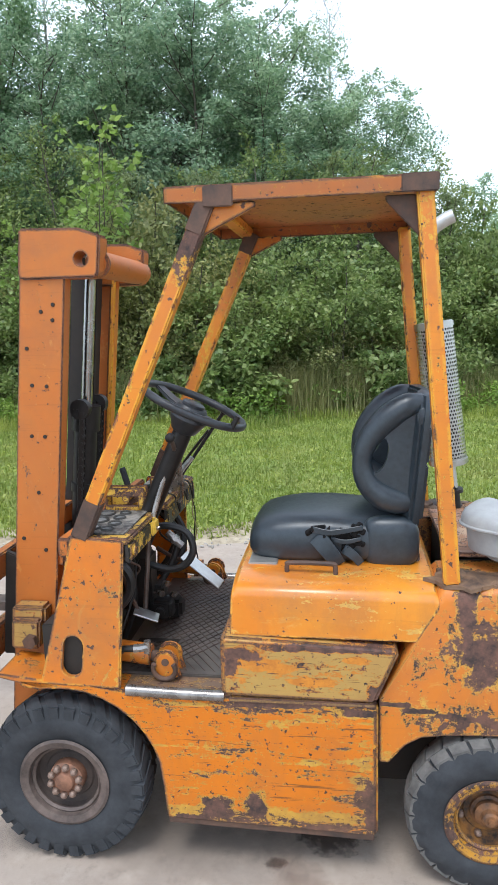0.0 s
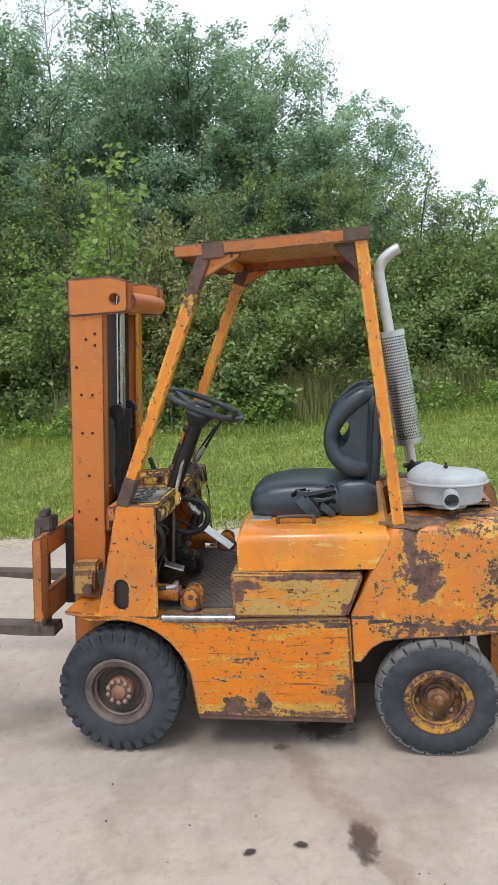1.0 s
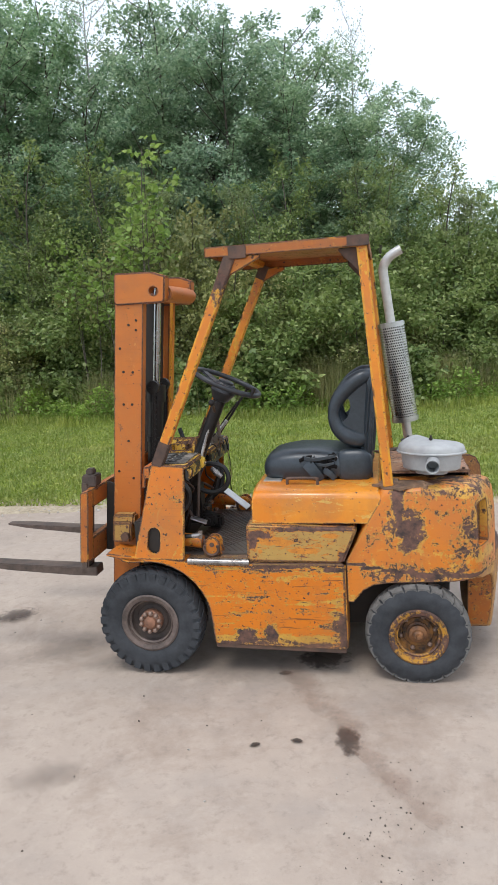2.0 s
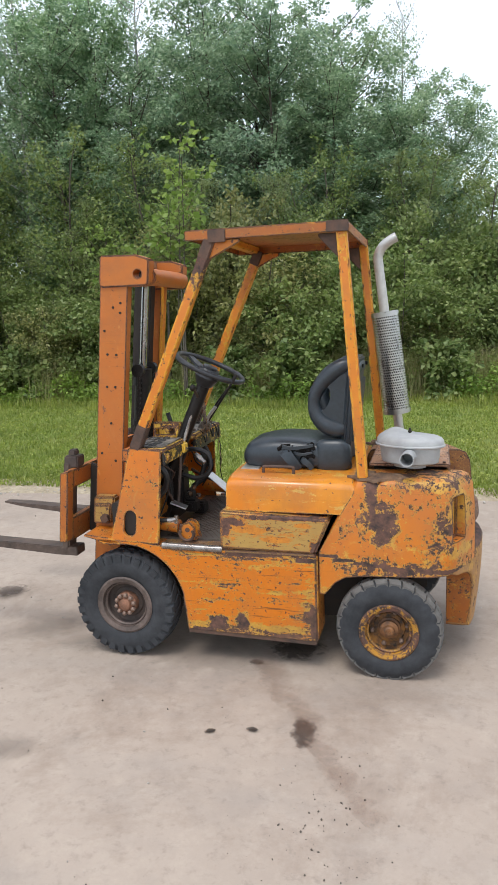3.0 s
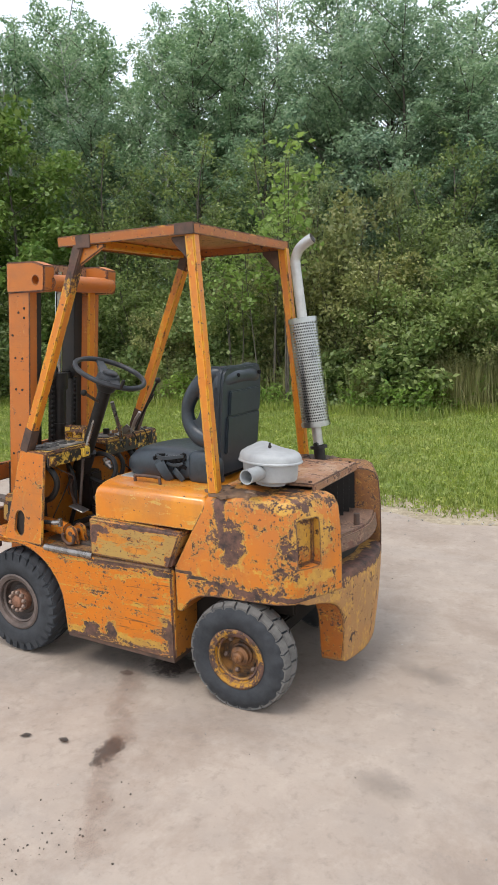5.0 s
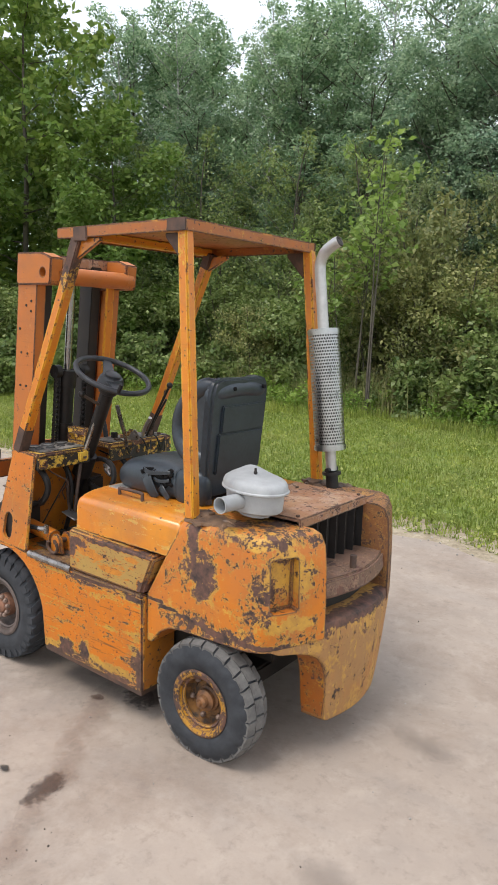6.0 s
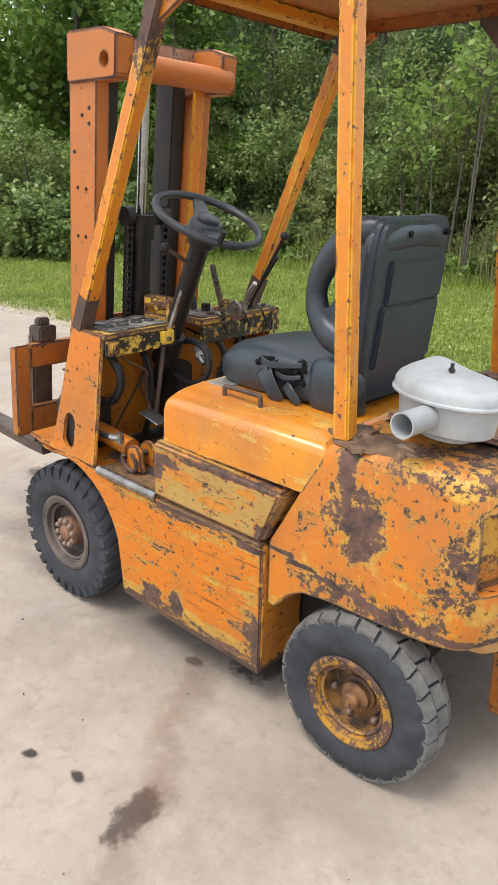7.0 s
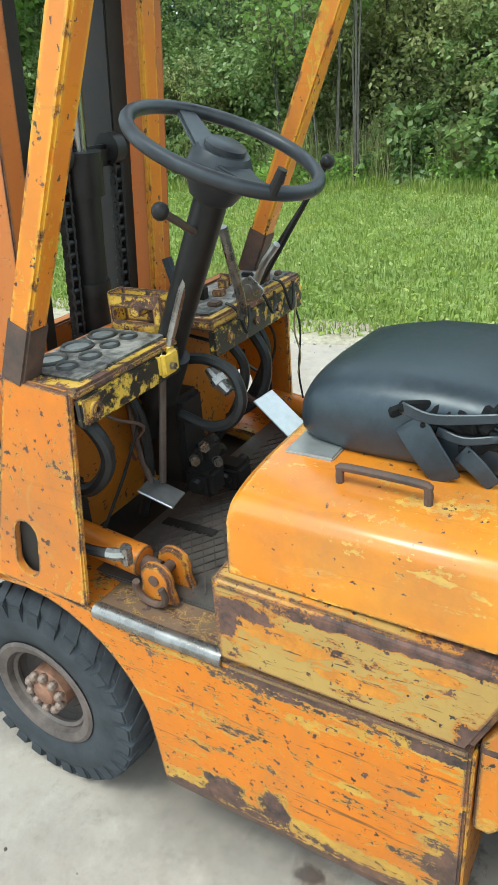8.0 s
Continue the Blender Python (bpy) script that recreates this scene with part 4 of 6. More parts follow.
# radiator, its cover plate and louvres
rad = part("radiator_box", box((1.24, 0.252, 0.70), (1.562, 0.784, 0.955), 0.004), m_dark, truck, "black radiator box")
b = box((1.565, 0.252, 0.935), (1.585, 0.783, 0.962), 0.002)
box((1.565, 0.252, 0.722), (1.585, 0.264, 0.962), 0.002, 2, b)
box((1.565, 0.769, 0.722), (1.585, 0.783, 0.962), 0.002, 2, b)
part("grille_border", b, m_dark, rad)
slat = bmesh.new()
box((0, -0.004, 0), (0.030, 0.004, 0.235), 0.001, 1, slat, pose(0, 0, 0, 0, 0, 20))
me = bpy.data.meshes.new("grille_slat")
slat.to_mesh(me)
slat.free()
me.materials.append(m_black)
for i in range(7):
    o = new("grille_slat", me)
    o.parent, o.location = rad, (1.562, 0.280 + i * 0.078, 0.715)
b = box((1.225, 0.222, 0.972), (1.601, 0.760, 0.987), 0.003)
box((1.593, 0.222, 0.947), (1.603, 0.760, 0.985), 0.002, 2, b)
lid = part("radiator_cover", b, m_lidrust, truck, "loose reddish rusty cover plate")
for x, y in ((1.575, 0.245), (1.575, 0.735), (1.30, 0.66)):
    part("cover_bolt", tube([(x, y, 0.985), (x, y, 0.995)], 0.008, 6), m_rust, lid)

# ---- cowl, dashboard and controls ----
def cowl_side():
    """The leaning side sheet of the cowl."""
    b = bmesh.new()
    low = [(-0.055, 0.612), (0.207, 0.606)]
    high = [(0.060, 1.085), (0.228, 1.072)]
    vs = []
    for off in (0.0, 0.016):
        vs.append([b.verts.new(p) for p in ((low[0][0], 0.028 + off, low[0][1]), (low[1][0], 0.028 + off, low[1][1]), (high[1][0], 0.074 + off, high[1][1]), (high[0][0], 0.074 + off, high[0][1]))])
    b.faces.new(vs[0])
    b.faces.new(vs[1][::-1])
    for i in range(4):
        j = (i + 1) % 4
        b.faces.new((vs[0][i], vs[1][i], vs[1][j], vs[0][j]))
    bmesh.ops.recalc_face_normals(b, faces=b.faces)
    return rounded(b, 0.004, 2)


for cowl, sgn in zip(both("cowl_side", cowl_side(), m_cowl, truck, "chipped orange cowl side sheet with an oval hole"), (1, -1)):
    y0 = 0.01 if sgn > 0 else 0.97
    b = bmesh.new()
    pts = arc(0.058, 0.738, 0.033, 0, 180, 8) + arc(0.052, 0.672, 0.033, 180, 360, 8)
    prism(pts, y0, y0 + 0.08, 0, 1, b)
    carve(cowl, b)
# fender plate in front of the cowl
both("fender_plate", prism([(-0.20, 0.640), (-0.205, 0.628), (-0.06, 0.596), (0.0, 0.604), (-0.05, 0.625)], 0.03, 0.20, 0.003), m_cowl, truck, "chipped small fender plate")
# front bulkhead and floor
b = prism([(-0.02, 0.60), (0.02, 0.60), (0.085, 1.05), (0.05, 1.05)], 0.115, 0.945, 0.004)
bulk = part("bulkhead", b, m_inner, truck, "dirty orange bulkhead under the dashboard")
floor_part = part("floor_plate", box((0.14, 0.10, 0.590), (0.56, 0.96, 0.612), 0.003), m_floor, truck, "oily dark tread-plate floor")
b = bmesh.new()
for sgn in (-1, 1):                      # two crossing sets of thin raised bars
    for i in range(-4, 26):
        y0, y1 = 0.13 + i * 0.045, 0.13 + i * 0.045 + sgn * 0.50
        pts = []
        for t in np.linspace(0, 1, 41):
            x, y = 0.20 + 0.345 * t, y0 + (y1 - y0) * t
            if 0.12 < y < 0.94:
                pts.append((x, y))
        if len(pts) > 2:
            (xa, ya), (xb, yb) = pts[0], pts[-1]
            box((0, -0.0018, 0), (math.hypot(xb - xa, yb - ya), 0.0018, 0.0028), 0.0, 1, b, pose(xa, ya, 0.6118, 0, 0, math.degrees(math.atan2(yb - ya, xb - xa))))
part("tread_ribs", b, m_rim, floor_part, "raised diamond ribs", 0)
b = prism([(0.53, 0.605), (0.565, 0.605), (0.60, 0.78), (0.565, 0.78)], 0.06, 1.0, 0.004)
part("toe_board", b, m_rust, truck, "dark worn board below the hood")

# dashboard: two boxes beside the column, open in the middle
b = box((0.045, 0.078, 1.058), (0.245, 0.400, 1.078), 0.006)
dash = part("dashboard", b, m_dash, truck, "grimy yellow dashboard with chipped edges")
part("front_lip", box((0.230, 0.080, 1.000), (0.2475, 0.398, 1.0595), 0.004), m_lip, dash, "black grimy front lip with yellow showing")
plate = part("gauge_plate", box((0.048, 0.115, 1.078), (0.222, 0.392, 1.084), 0.003), m_plate, dash, "weathered black gauge plate")
for x, y, r in ((0.092, 0.175, 0.034), (0.088, 0.258, 0.036), (0.086, 0.342, 0.033), (0.150, 0.160, 0.022), (0.155, 0.222, 0.024), (0.150, 0.290, 0.022), (0.152, 0.350, 0.020)):
    b = lathe([(r, 0), (r, 0.005), (r * 0.92, 0.008), (r * 0.78, 0.006), (r * 0.74, 0.002)], 20, None, pose(x, y, 1.083))
    part("gauge", b, m_bezel, dash, "round gauge bezel")
    part("dial", lathe([(r * 0.76, 0.0026), (0, 0.0030)], 20, None, pose(x, y, 1.083)), m_dial, dash, "dusty grey dial")
b = box((0.075, 0.520, 1.050), (0.255, 0.985, 1.078), 0.006)
dash2 = part("dashboard", b, m_dash, truck, "grimy yellow dashboard box with levers")
part("front_lip", box((0.240, 0.522, 0.985), (0.2575, 0.983, 1.0515), 0.004), m_lip, dash2, "black grimy front lip with yellow showing")
part("top_plate", box((0.085, 0.545, 1.078), (0.232, 0.975, 1.083), 0.002), m_plate, dash2, "dirty dark top plate")
rng = np.random.default_rng(41)
for i in range(9):
    x, y, w, d, h = rng.uniform(0.10, 0.22), rng.uniform(0.56, 0.95), rng.uniform(0.012, 0.035), rng.uniform(0.012, 0.03), rng.uniform(0.008, 0.035)
    part("fitting", box((x - w / 2, y - d / 2, 1.082), (x + w / 2, y + d / 2, 1.083 + h), 0.003), (m_rust, m_dash, m_black)[i % 3], dash2)
for y in (0.59, 0.72, 0.84, 0.95):
    part("bolt", tube([(0.252, y, 1.02), (0.262, y, 1.02)], 0.012, 8), m_dash, dash2)
for y in (0.112,):
    part("eyelet_plate", box((0.2465, y - 0.028, 1.008), (0.2505, y + 0.022, 1.056), 0.001), m_dash, dash, "chipped yellow patch round the eyelet")
    part("eyelet", lathe([(0.006, 0), (0.016, 0), (0.016, 0.012), (0.006, 0.012)], 14, None, pose(0.247, y, 1.030, 0, 90, 0), True), m_dash, dash)
# the bracket between mast and dash
b = box((0.062, 0.405, 1.128), (0.205, 0.413, 1.160), 0.003)
box((0.062, 0.452, 1.075), (0.205, 0.460, 1.160), 0.003, 2, b)
box((0.058, 0.405, 1.075), (0.068, 0.460, 1.162), 0.003, 2, b)
box((0.180, 0.405, 1.075), (0.205, 0.413, 1.135), 0.003, 2, b)
box((0.062, 0.405, 1.075), (0.205, 0.413, 1.098), 0.003, 2, b)
box((0.062, 0.405, 1.070), (0.215, 0.460, 1.085), 0.003, 2, b)
tube([(0.14, 0.395, 1.125), (0.14, 0.470, 1.125)], 0.014, 10, b)
part("bracket", b, m_dash, truck, "chipped yellow lever bracket")
# beam in front of the dash
part("front_beam", box((0.005, 0.10, 1.005), (0.045, 0.96, 1.07), 0.006), m_mast, truck, "orange cross beam before the dashboard")

# steering column and wheel
SW = Vector((0.386, 0.478, 1.450))
AX = Vector((math.sin(radians(24.5)), 0, math.cos(radians(24.5))))
col_part = part("steering_column", tube([SW - AX * 0.50, SW - AX * 0.08], 0.034, 16), m_black, truck, "black steering column")
b = tube([SW - AX * 0.58, SW - AX * 0.46], 0.05, 16)
tube([SW - AX * 0.70, SW - AX * 0.56], 0.028, 12, b)
part("column_base", b, m_black, col_part, "greasy black column base")
tilt = Matrix.Translation(SW) @ pose(0, 0, 0, 0, 24.5, 0)
b = bmesh.new()
ring = [tilt @ Vector((0.183 * math.cos(a), 0.183 * math.sin(a), 0)) for a in np.arange(49) * 2 * math.pi / 48]
tube(ring, 0.0135, 12, b, 0, False)
bmesh.ops.remove_doubles(b, verts=b.verts, dist=0.0005)
sw = part("steering_wheel", b, m_wheelplastic, truck, "grey-black steering wheel with two spokes")
b = bmesh.new()
lathe([(0.030, -0.105), (0.045, -0.095), (0.066, -0.05), (0.060, -0.020), (0.050, -0.004), (0.0, -0.004)], 24, b, tilt)
part("hub_cover", b, m_wheelplastic, sw, "tapered plastic hub cover")
b = lathe([(0.040, -0.004), (0.040, 0.006), (0.034, 0.010), (0.0, 0.010)], 24, None, tilt)
part("horn_button", b, m_wheelplastic, sw, "round horn cap")
for a in (150, 330):
    rows = []
    for r, w, z in ((0.035, 0.040, -0.022), (0.10, 0.028, -0.018), (0.172, 0.022, -0.004), (0.186, 0.026, -0.002)):
        t = tilt @ pose(0, 0, 0, 0, 0, a)
        rows.append([t @ Vector((r, s * w, z + e)) for s, e in ((-1, -0.006), (1, -0.006), (1, 0.006), (-1, 0.006))])
    part("spoke", rounded(loft(rows), 0.004, 2, 40), m_wheelplastic, sw)
part("spinner_knob", tube([tilt @ Vector((0.16, -0.10, 0.0)), tilt @ Vector((0.165, -0.10, 0.045))], [0.010, 0.008, 0.012, 0.009], 10), m_black, sw, "small black spinner knob")

# levers, pedals, hoses
def lever(pts, r, knob, mat, label):
    ob = part("lever", tube(pts, r, 8, None, 4), mat, truck, label)
    if knob:
        b = bmesh.new()
        bmesh.ops.create_icosphere(b, subdivisions=2, radius=knob, matrix=Matrix.Translation(pts[-1]))
        part("knob", b, m_black, ob, "black ball knob")


lever([(0.234, 0.362, 1.03), (0.258, 0.380, 1.12), (0.296, 0.398, 1.235), (0.322, 0.402, 1.300)], 0.0095, 0, m_step, "worn steel link bar beside the column")
lever([(0.322, 0.404, 1.295), (0.332, 0.350, 1.320), (0.340, 0.300, 1.344), (0.344, 0.262, 1.362)], 0.008, 0.017, m_fork, "gear lever with a black ball knob")
b = box((0.204, 0.318, 1.012), (0.262, 0.378, 1.068), 0.008, 3)
clamp_block = part("link_clamp", b, m_clamp, truck, "bright yellow clamp block on the link bar")
carve(clamp_block, tube([(0.240, 0.360, 1.046), (0.246, 0.364, 1.10)], 0.019, 14))
part("clamp_bolt", tube([(0.262, 0.345, 1.034), (0.272, 0.345, 1.034)], 0.008, 6), m_step, clamp_block)
lever([(0.275, 0.615, 1.06), (0.290, 0.602, 1.10), (0.298, 0.56, 1.20), (0.300, 0.53, 1.285)], 0.011, 0, m_step, "bent worn steel lever")
lever([(0.20, 0.80, 1.05), (0.25, 0.78, 1.14), (0.30, 0.77, 1.20)], 0.010, 0, m_steel, "bare steel hydraulic lever")
lever([(0.20, 0.83, 1.06), (0.31, 0.80, 1.21), (0.436, 0.775, 1.385)], 0.007, 0.017, m_black, "long black hydraulic lever with knob")
lever([(0.18, 0.86, 1.06), (0.26, 0.85, 1.18), (0.36, 0.83, 1.30)], 0.006, 0, m_black, "thin black lever")
lever([(0.075, 0.66, 1.05), (0.062, 0.66, 1.12), (0.045, 0.66, 1.18)], 0.013, 0, m_rubber, "short dark lever with a rubber grip")
lever([(0.232, 0.352, 1.03), (0.222, 0.335, 0.88), (0.212, 0.322, 0.75)], 0.0085, 0, m_fork, "long brown pedal rod")
b = box((-0.045, -0.035, -0.003), (0.045, 0.035, 0.003), 0.002, 1, None, pose(0.222, 0.300, 0.738, 0, 22, 10))
ped = part("pedal", b, m_steel, truck, "bare bent steel pedal plate")
part("pedal_rod", tube([(0.19, 0.31, 0.745), (0.15, 0.33, 0.82), (0.12, 0.35, 0.95)], 0.008, 8, None, 3), m_rust, ped)
b = box((-0.11, -0.044, -0.003), (0.085, 0.044, 0.003), 0.002, 1, None, pose(0.345, 0.715, 0.745, 0, 38, -5))
ped = part("pedal", b, m_steel, truck, "long bare steel accelerator pedal")
part("pedal_rod", tube([(0.30, 0.715, 0.77), (0.22, 0.72, 0.80), (0.15, 0.72, 0.84)], 0.009, 8, None, 3), m_rust, ped)


# worn sector plate under the far levers, and a stray wire hanging from the dashboard's end
b = prism([(0.205, 1.082), (0.285, 1.082), (0.300, 1.105), (0.262, 1.140), (0.232, 1.120)], 0.690, 0.700, 0.002)
tube([(0.258, 0.684, 1.108), (0.258, 0.706, 1.108)], 0.012, 10, b)
part("bracket", b, m_step, truck, "worn steel lever sector")
part("wire", tube([(0.245, 0.900, 1.075), (0.262, 0.905, 1.02), (0.256, 0.900, 0.93), (0.270, 0.905, 0.86), (0.262, 0.90, 0.80)], 0.0026, 6, None, 4), m_pale, truck, "thin pale wire")


def hose(pts, r=0.012):
    part("hose", tube(pts, r, 8, None, 5), m_hose, truck, "black rubber hose")


hose([(0.10, 0.13, 0.99), (0.165, 0.14, 0.995), (0.215, 0.15, 0.94), (0.215, 0.155, 0.88), (0.17, 0.15, 0.82), (0.10, 0.15, 0.80)], 0.016)
hose([(0.10, 0.33, 1.03), (0.16, 0.34, 0.90), (0.17, 0.33, 0.76), (0.13, 0.33, 0.64)], 0.012)
hose([(0.20, 0.46, 1.00), (0.27, 0.462, 1.008), (0.338, 0.460, 0.985), (0.362, 0.452, 0.925), (0.335, 0.445, 0.872), (0.275, 0.440, 0.852), (0.200, 0.435, 0.872)], 0.0135)
b = tube([(0.262, 0.452, 0.978), (0.290, 0.446, 0.952), (0.318, 0.442, 0.930)], [0.013, 0.0165, 0.013], 10)
tube([(0.283, 0.447, 0.960), (0.296, 0.444, 0.948)], 0.019, 6, b)
part("hose_union", b, m_step, truck, "worn steel hose union")
for x, y, z in ((0.255, 0.405, 0.800), (0.272, 0.430, 0.752), (0.238, 0.385, 0.770)):
    part("hose_union", tube([(x, y, z), (x + 0.016, y - 0.016, z + 0.004)], 0.0125, 6), m_step, truck, "worn steel plug")
hose([(0.20, 0.62, 1.02), (0.26, 0.64, 0.93), (0.24, 0.62, 0.82), (0.18, 0.58, 0.72)], 0.013)
hose([(0.20, 0.76, 1.0), (0.25, 0.77, 0.90), (0.24, 0.74, 0.80), (0.16, 0.70, 0.74)], 0.015)
hose([(0.18, 0.82, 1.0), (0.22, 0.83, 0.90), (0.18, 0.80, 0.78), (0.12, 0.78, 0.70)], 0.012)
hose([(0.10, 0.085, 0.728), (0.18, 0.080, 0.716), (0.245, 0.085, 0.716)], 0.011)
part("hose", tube([(0.240, 0.085, 0.716), (0.262, 0.088, 0.717), (0.285, 0.092, 0.722)], 0.0135, 8), m_step, truck, "steel hose end fitting")
part("hose", tube([(0.282, 0.092, 0.700), (0.284, 0.092, 0.740)], 0.012, 8), m_step, truck, "steel hose end fitting")
hose([(0.24, 0.95, 1.02), (0.262, 0.955, 0.93), (0.255, 0.95, 0.80), (0.27, 0.94, 0.72)], 0.003)
rng = np.random.default_rng(63)
for i in range(4):                       # loose wires between dashboard and floor
    y0, y1 = rng.uniform(0.12, 0.88), rng.normal(0, 0.07)
    p0 = Vector((rng.uniform(0.10, 0.16), y0, 1.02))
    p2 = Vector((rng.uniform(0.08, 0.22), min(max(y0 + y1 * 2, 0.12), 0.90), rng.uniform(0.66, 0.84)))
    mid = (p0 + p2) / 2 + Vector((rng.uniform(0.0, 0.09), rng.normal(0, 0.05), rng.normal(0, 0.04)))
    part("wire", tube([p0, (p0 + mid) / 2 + Vector((0.03, rng.normal(0, 0.02), 0)), mid, (mid + p2) / 2 + Vector((rng.normal(0, 0.02), rng.normal(0, 0.03), 0)), p2], rng.uniform(0.003, 0.0065), 6, None, 4), (m_hose, m_black, m_rust)[i % 3], truck, "thin grimy wire")
for i in range(3):                       # short cable loops hanging at the far dashboard's lip
    y0 = 0.60 + 0.14 * i + rng.normal(0, 0.03)
    part("wire", tube([(0.235, y0 - 0.03, 1.09), (0.262, y0 - 0.028, 1.075), (0.272, y0 - 0.005, 1.02 + rng.normal(0, 0.012)), (0.268, y0 + 0.02, 1.035), (0.262, y0 + 0.03, 1.07)], 0.004, 6, None, 4), m_hose, truck, "thin grimy wire")
for k, (x, y, z) in enumerate(((0.20, 0.50, 0.74), (0.24, 0.45, 0.70), (0.18, 0.56, 0.68), (0.25, 0.56, 0.66))):
    b = box((x - 0.04, y - 0.035, z - 0.035), (x + 0.04, y + 0.035, z + 0.035), 0.012)
    tube([(x, y - 0.05, z), (x, y + 0.06, z + 0.01)], 0.018, 10, b)
    part("valve_block", b, m_black if k % 2 else m_dark, truck, "greasy valve block under the column")

# tilt cylinders with their lugs
for y in (0.115, 0.945):
    cyl = part("tilt_cylinder", tube([(0.088, y, 0.690), (0.280, y, 0.668)], 0.034, 18), m_cowl, truck, "orange tilt cylinder")
    part("cylinder_rod", tube([(0.26, y, 0.668), (0.32, y, 0.660)], 0.018, 12), m_rust, cyl)
    b = prism(arc(0.335, 0.662, 0.040, 200, -20, 9) + [(0.385, 0.606), (0.290, 0.606)], y - 0.042, y - 0.020, 0.006)
    prism(arc(0.335, 0.662, 0.040, 200, -20, 9) + [(0.385, 0.606), (0.290, 0.606)], y + 0.020, y + 0.042, 0.006, 2, b)
    lug = part("lug", b, m_cowl, cyl, "chipped yellow clevis lug")
    part("pin", tube([(0.335, y - 0.046, 0.664), (0.335, y + 0.046, 0.664)], 0.012, 12), m_rust, cyl)
    part("shackle", tube([(0.335 + 0.036 * math.cos(radians(a)), y - 0.058 - 0.006 * math.sin(radians(a)), 0.648 + 0.036 * math.sin(radians(a))) for a in range(150, 400, 20)], 0.008, 8), m_rust, cyl, "loose steel shackle")
# raised black strip, its colour stands for the shade in an uncut slot
part("slot_strip", box((0.170, 0.316, 0.606), (0.318, 0.344, 0.6165), 0.002), m_dark, floor_part, "black strip in place of a shaded floor slot")
part("steering_box", box((0.095, 0.395, 0.68), (0.205, 0.500, 0.91), 0.014), m_black, truck, "greasy black steering gear box")
# added black box, closes a gap and stands in for the shaded void
part("void_filler", box((-0.045, 0.14, 0.535), (0.150, 0.92, 0.575), 0.004), m_dark, truck, "black filler in place of the shaded void below the pedals")
# added black box, makes the cowl's oval hole look shaded inside
part("cowl_hole_backing", box((-0.050, 0.028, 0.600), (0.086, 0.18, 0.80), 0.006), m_dark, truck, "black backing added to darken the cowl's oval hole")

# ---- mast ----
def lean(z):
    return 0.100 * (z - 1.12)


def leaning(bm):
    """Shears a mesh back as the mast leans."""
    for vtx in bm.verts:
        vtx.co.x += lean(vtx.co.z)
    return bm


mast = holder("mast", truck)
tagged(mast, "faded salmon-orange lifting mast leaning slightly back")
b = loft([[(-0.212, 0.258, z), (-0.060, 0.258, z), (-0.060, 0.315, z), (-0.076, 0.315, z), (-0.076, 0.272, z), (-0.196, 0.272, z), (-0.196, 0.315, z), (-0.212, 0.315, z)] for z in (0.19, 2.03)])
rounded(b, 0.003, 2, 40)
leaning(b)
b2 = b.copy()
b2.transform(Matrix.Translation((0, 1.062, 0)) @ Matrix.Diagonal((1, -1, 1, 1)))
bmesh.ops.reverse_faces(b2, faces=b2.faces)
part("outer_channel", b, m_mast, mast, "faded salmon outer mast channel with bolt holes")
part("outer_channel", b2, m_mast, mast)
# dark studs stand in for the shaded bolt holes of the near channel
hole_stud = bmesh.new()
bmesh.ops.create_cone(hole_stud, cap_ends=True, segments=10, radius1=0.0075, radius2=0.0060, depth=0.006, matrix=pose(0, 0, 0, 90, 0, 0))
me = bpy.data.meshes.new("hole_stud")
hole_stud.to_mesh(me)
hole_stud.free()
me.materials.append(m_dark)
for dx, z in ((0.075, 1.776), (0.115, 1.797), (0.115, 1.748), (0.050, 1.54), (0.100, 1.536), (0.052, 1.372), (0.098, 1.370), (0.030, 1.66), (0.08, 1.18), (0.03, 1.02), (0.11, 0.98)):
    o = new("hole_stud", me)
    o.parent, o.location = mast, (-0.212 + dx + lean(z), 0.2575, z)
# inner channels, dark and greasy, with an orange flange
for y0, y1 in ((0.322, 0.372), (0.628, 0.690)):
    b = leaning(box((-0.185, y0, 0.24), (-0.085, y1, 1.99), 0.004))
    part("inner_channel", b, m_dark, mast, "greasy black inner mast channel")
part("channel_flange", leaning(box((-0.052, 0.694, 0.24), (-0.036, 0.745, 1.96), 0.003)), m_guard, mast, "orange flange of the inner channel")
# head plates, tie bar and cross tube
for y0, y1 in ((0.246, 0.325), (0.737, 0.816)):
    b = leaning(prism([(-0.213, 2.035), (-0.213, 1.890), (-0.200, 1.876), (0.045, 1.876), (0.055, 1.888), (0.055, 2.005), (-0.02, 2.030)], y0, y1, 0.006, 2))
    head = part("head_plate", b, m_mast, mast, "salmon head block with holes")
    c = bmesh.new()
    tube([(0.080, y0 - 0.03, 1.935), (0.080, y1 + 0.03, 1.935)], 0.0235, 20, c)
    carve(head, c)
    c = bmesh.new()
    tube([(-0.070, y0 - 0.03, 2.000), (-0.070, y0 + 0.02, 2.000)], 0.014, 14, c)
    carve(head, c)
b = leaning(box((-0.175, 0.32, 1.975), (-0.10, 0.742, 2.032), 0.004))
part("tie_bar", b, m_lidrust, mast, "rusty top tie bar")
b = tube([(0.110, 0.30, 1.922), (0.110, 0.798, 1.922)], 0.043, 24)
rounded(b, 0.008, 2, 60)
part("cross_tube", b, m_mast, mast, "round salmon cross tube")
b = tube([(0.110, 0.797, 1.922), (0.110, 0.801, 1.922)], 0.012, 12)
part("tube_plug", b, m_dark, mast)
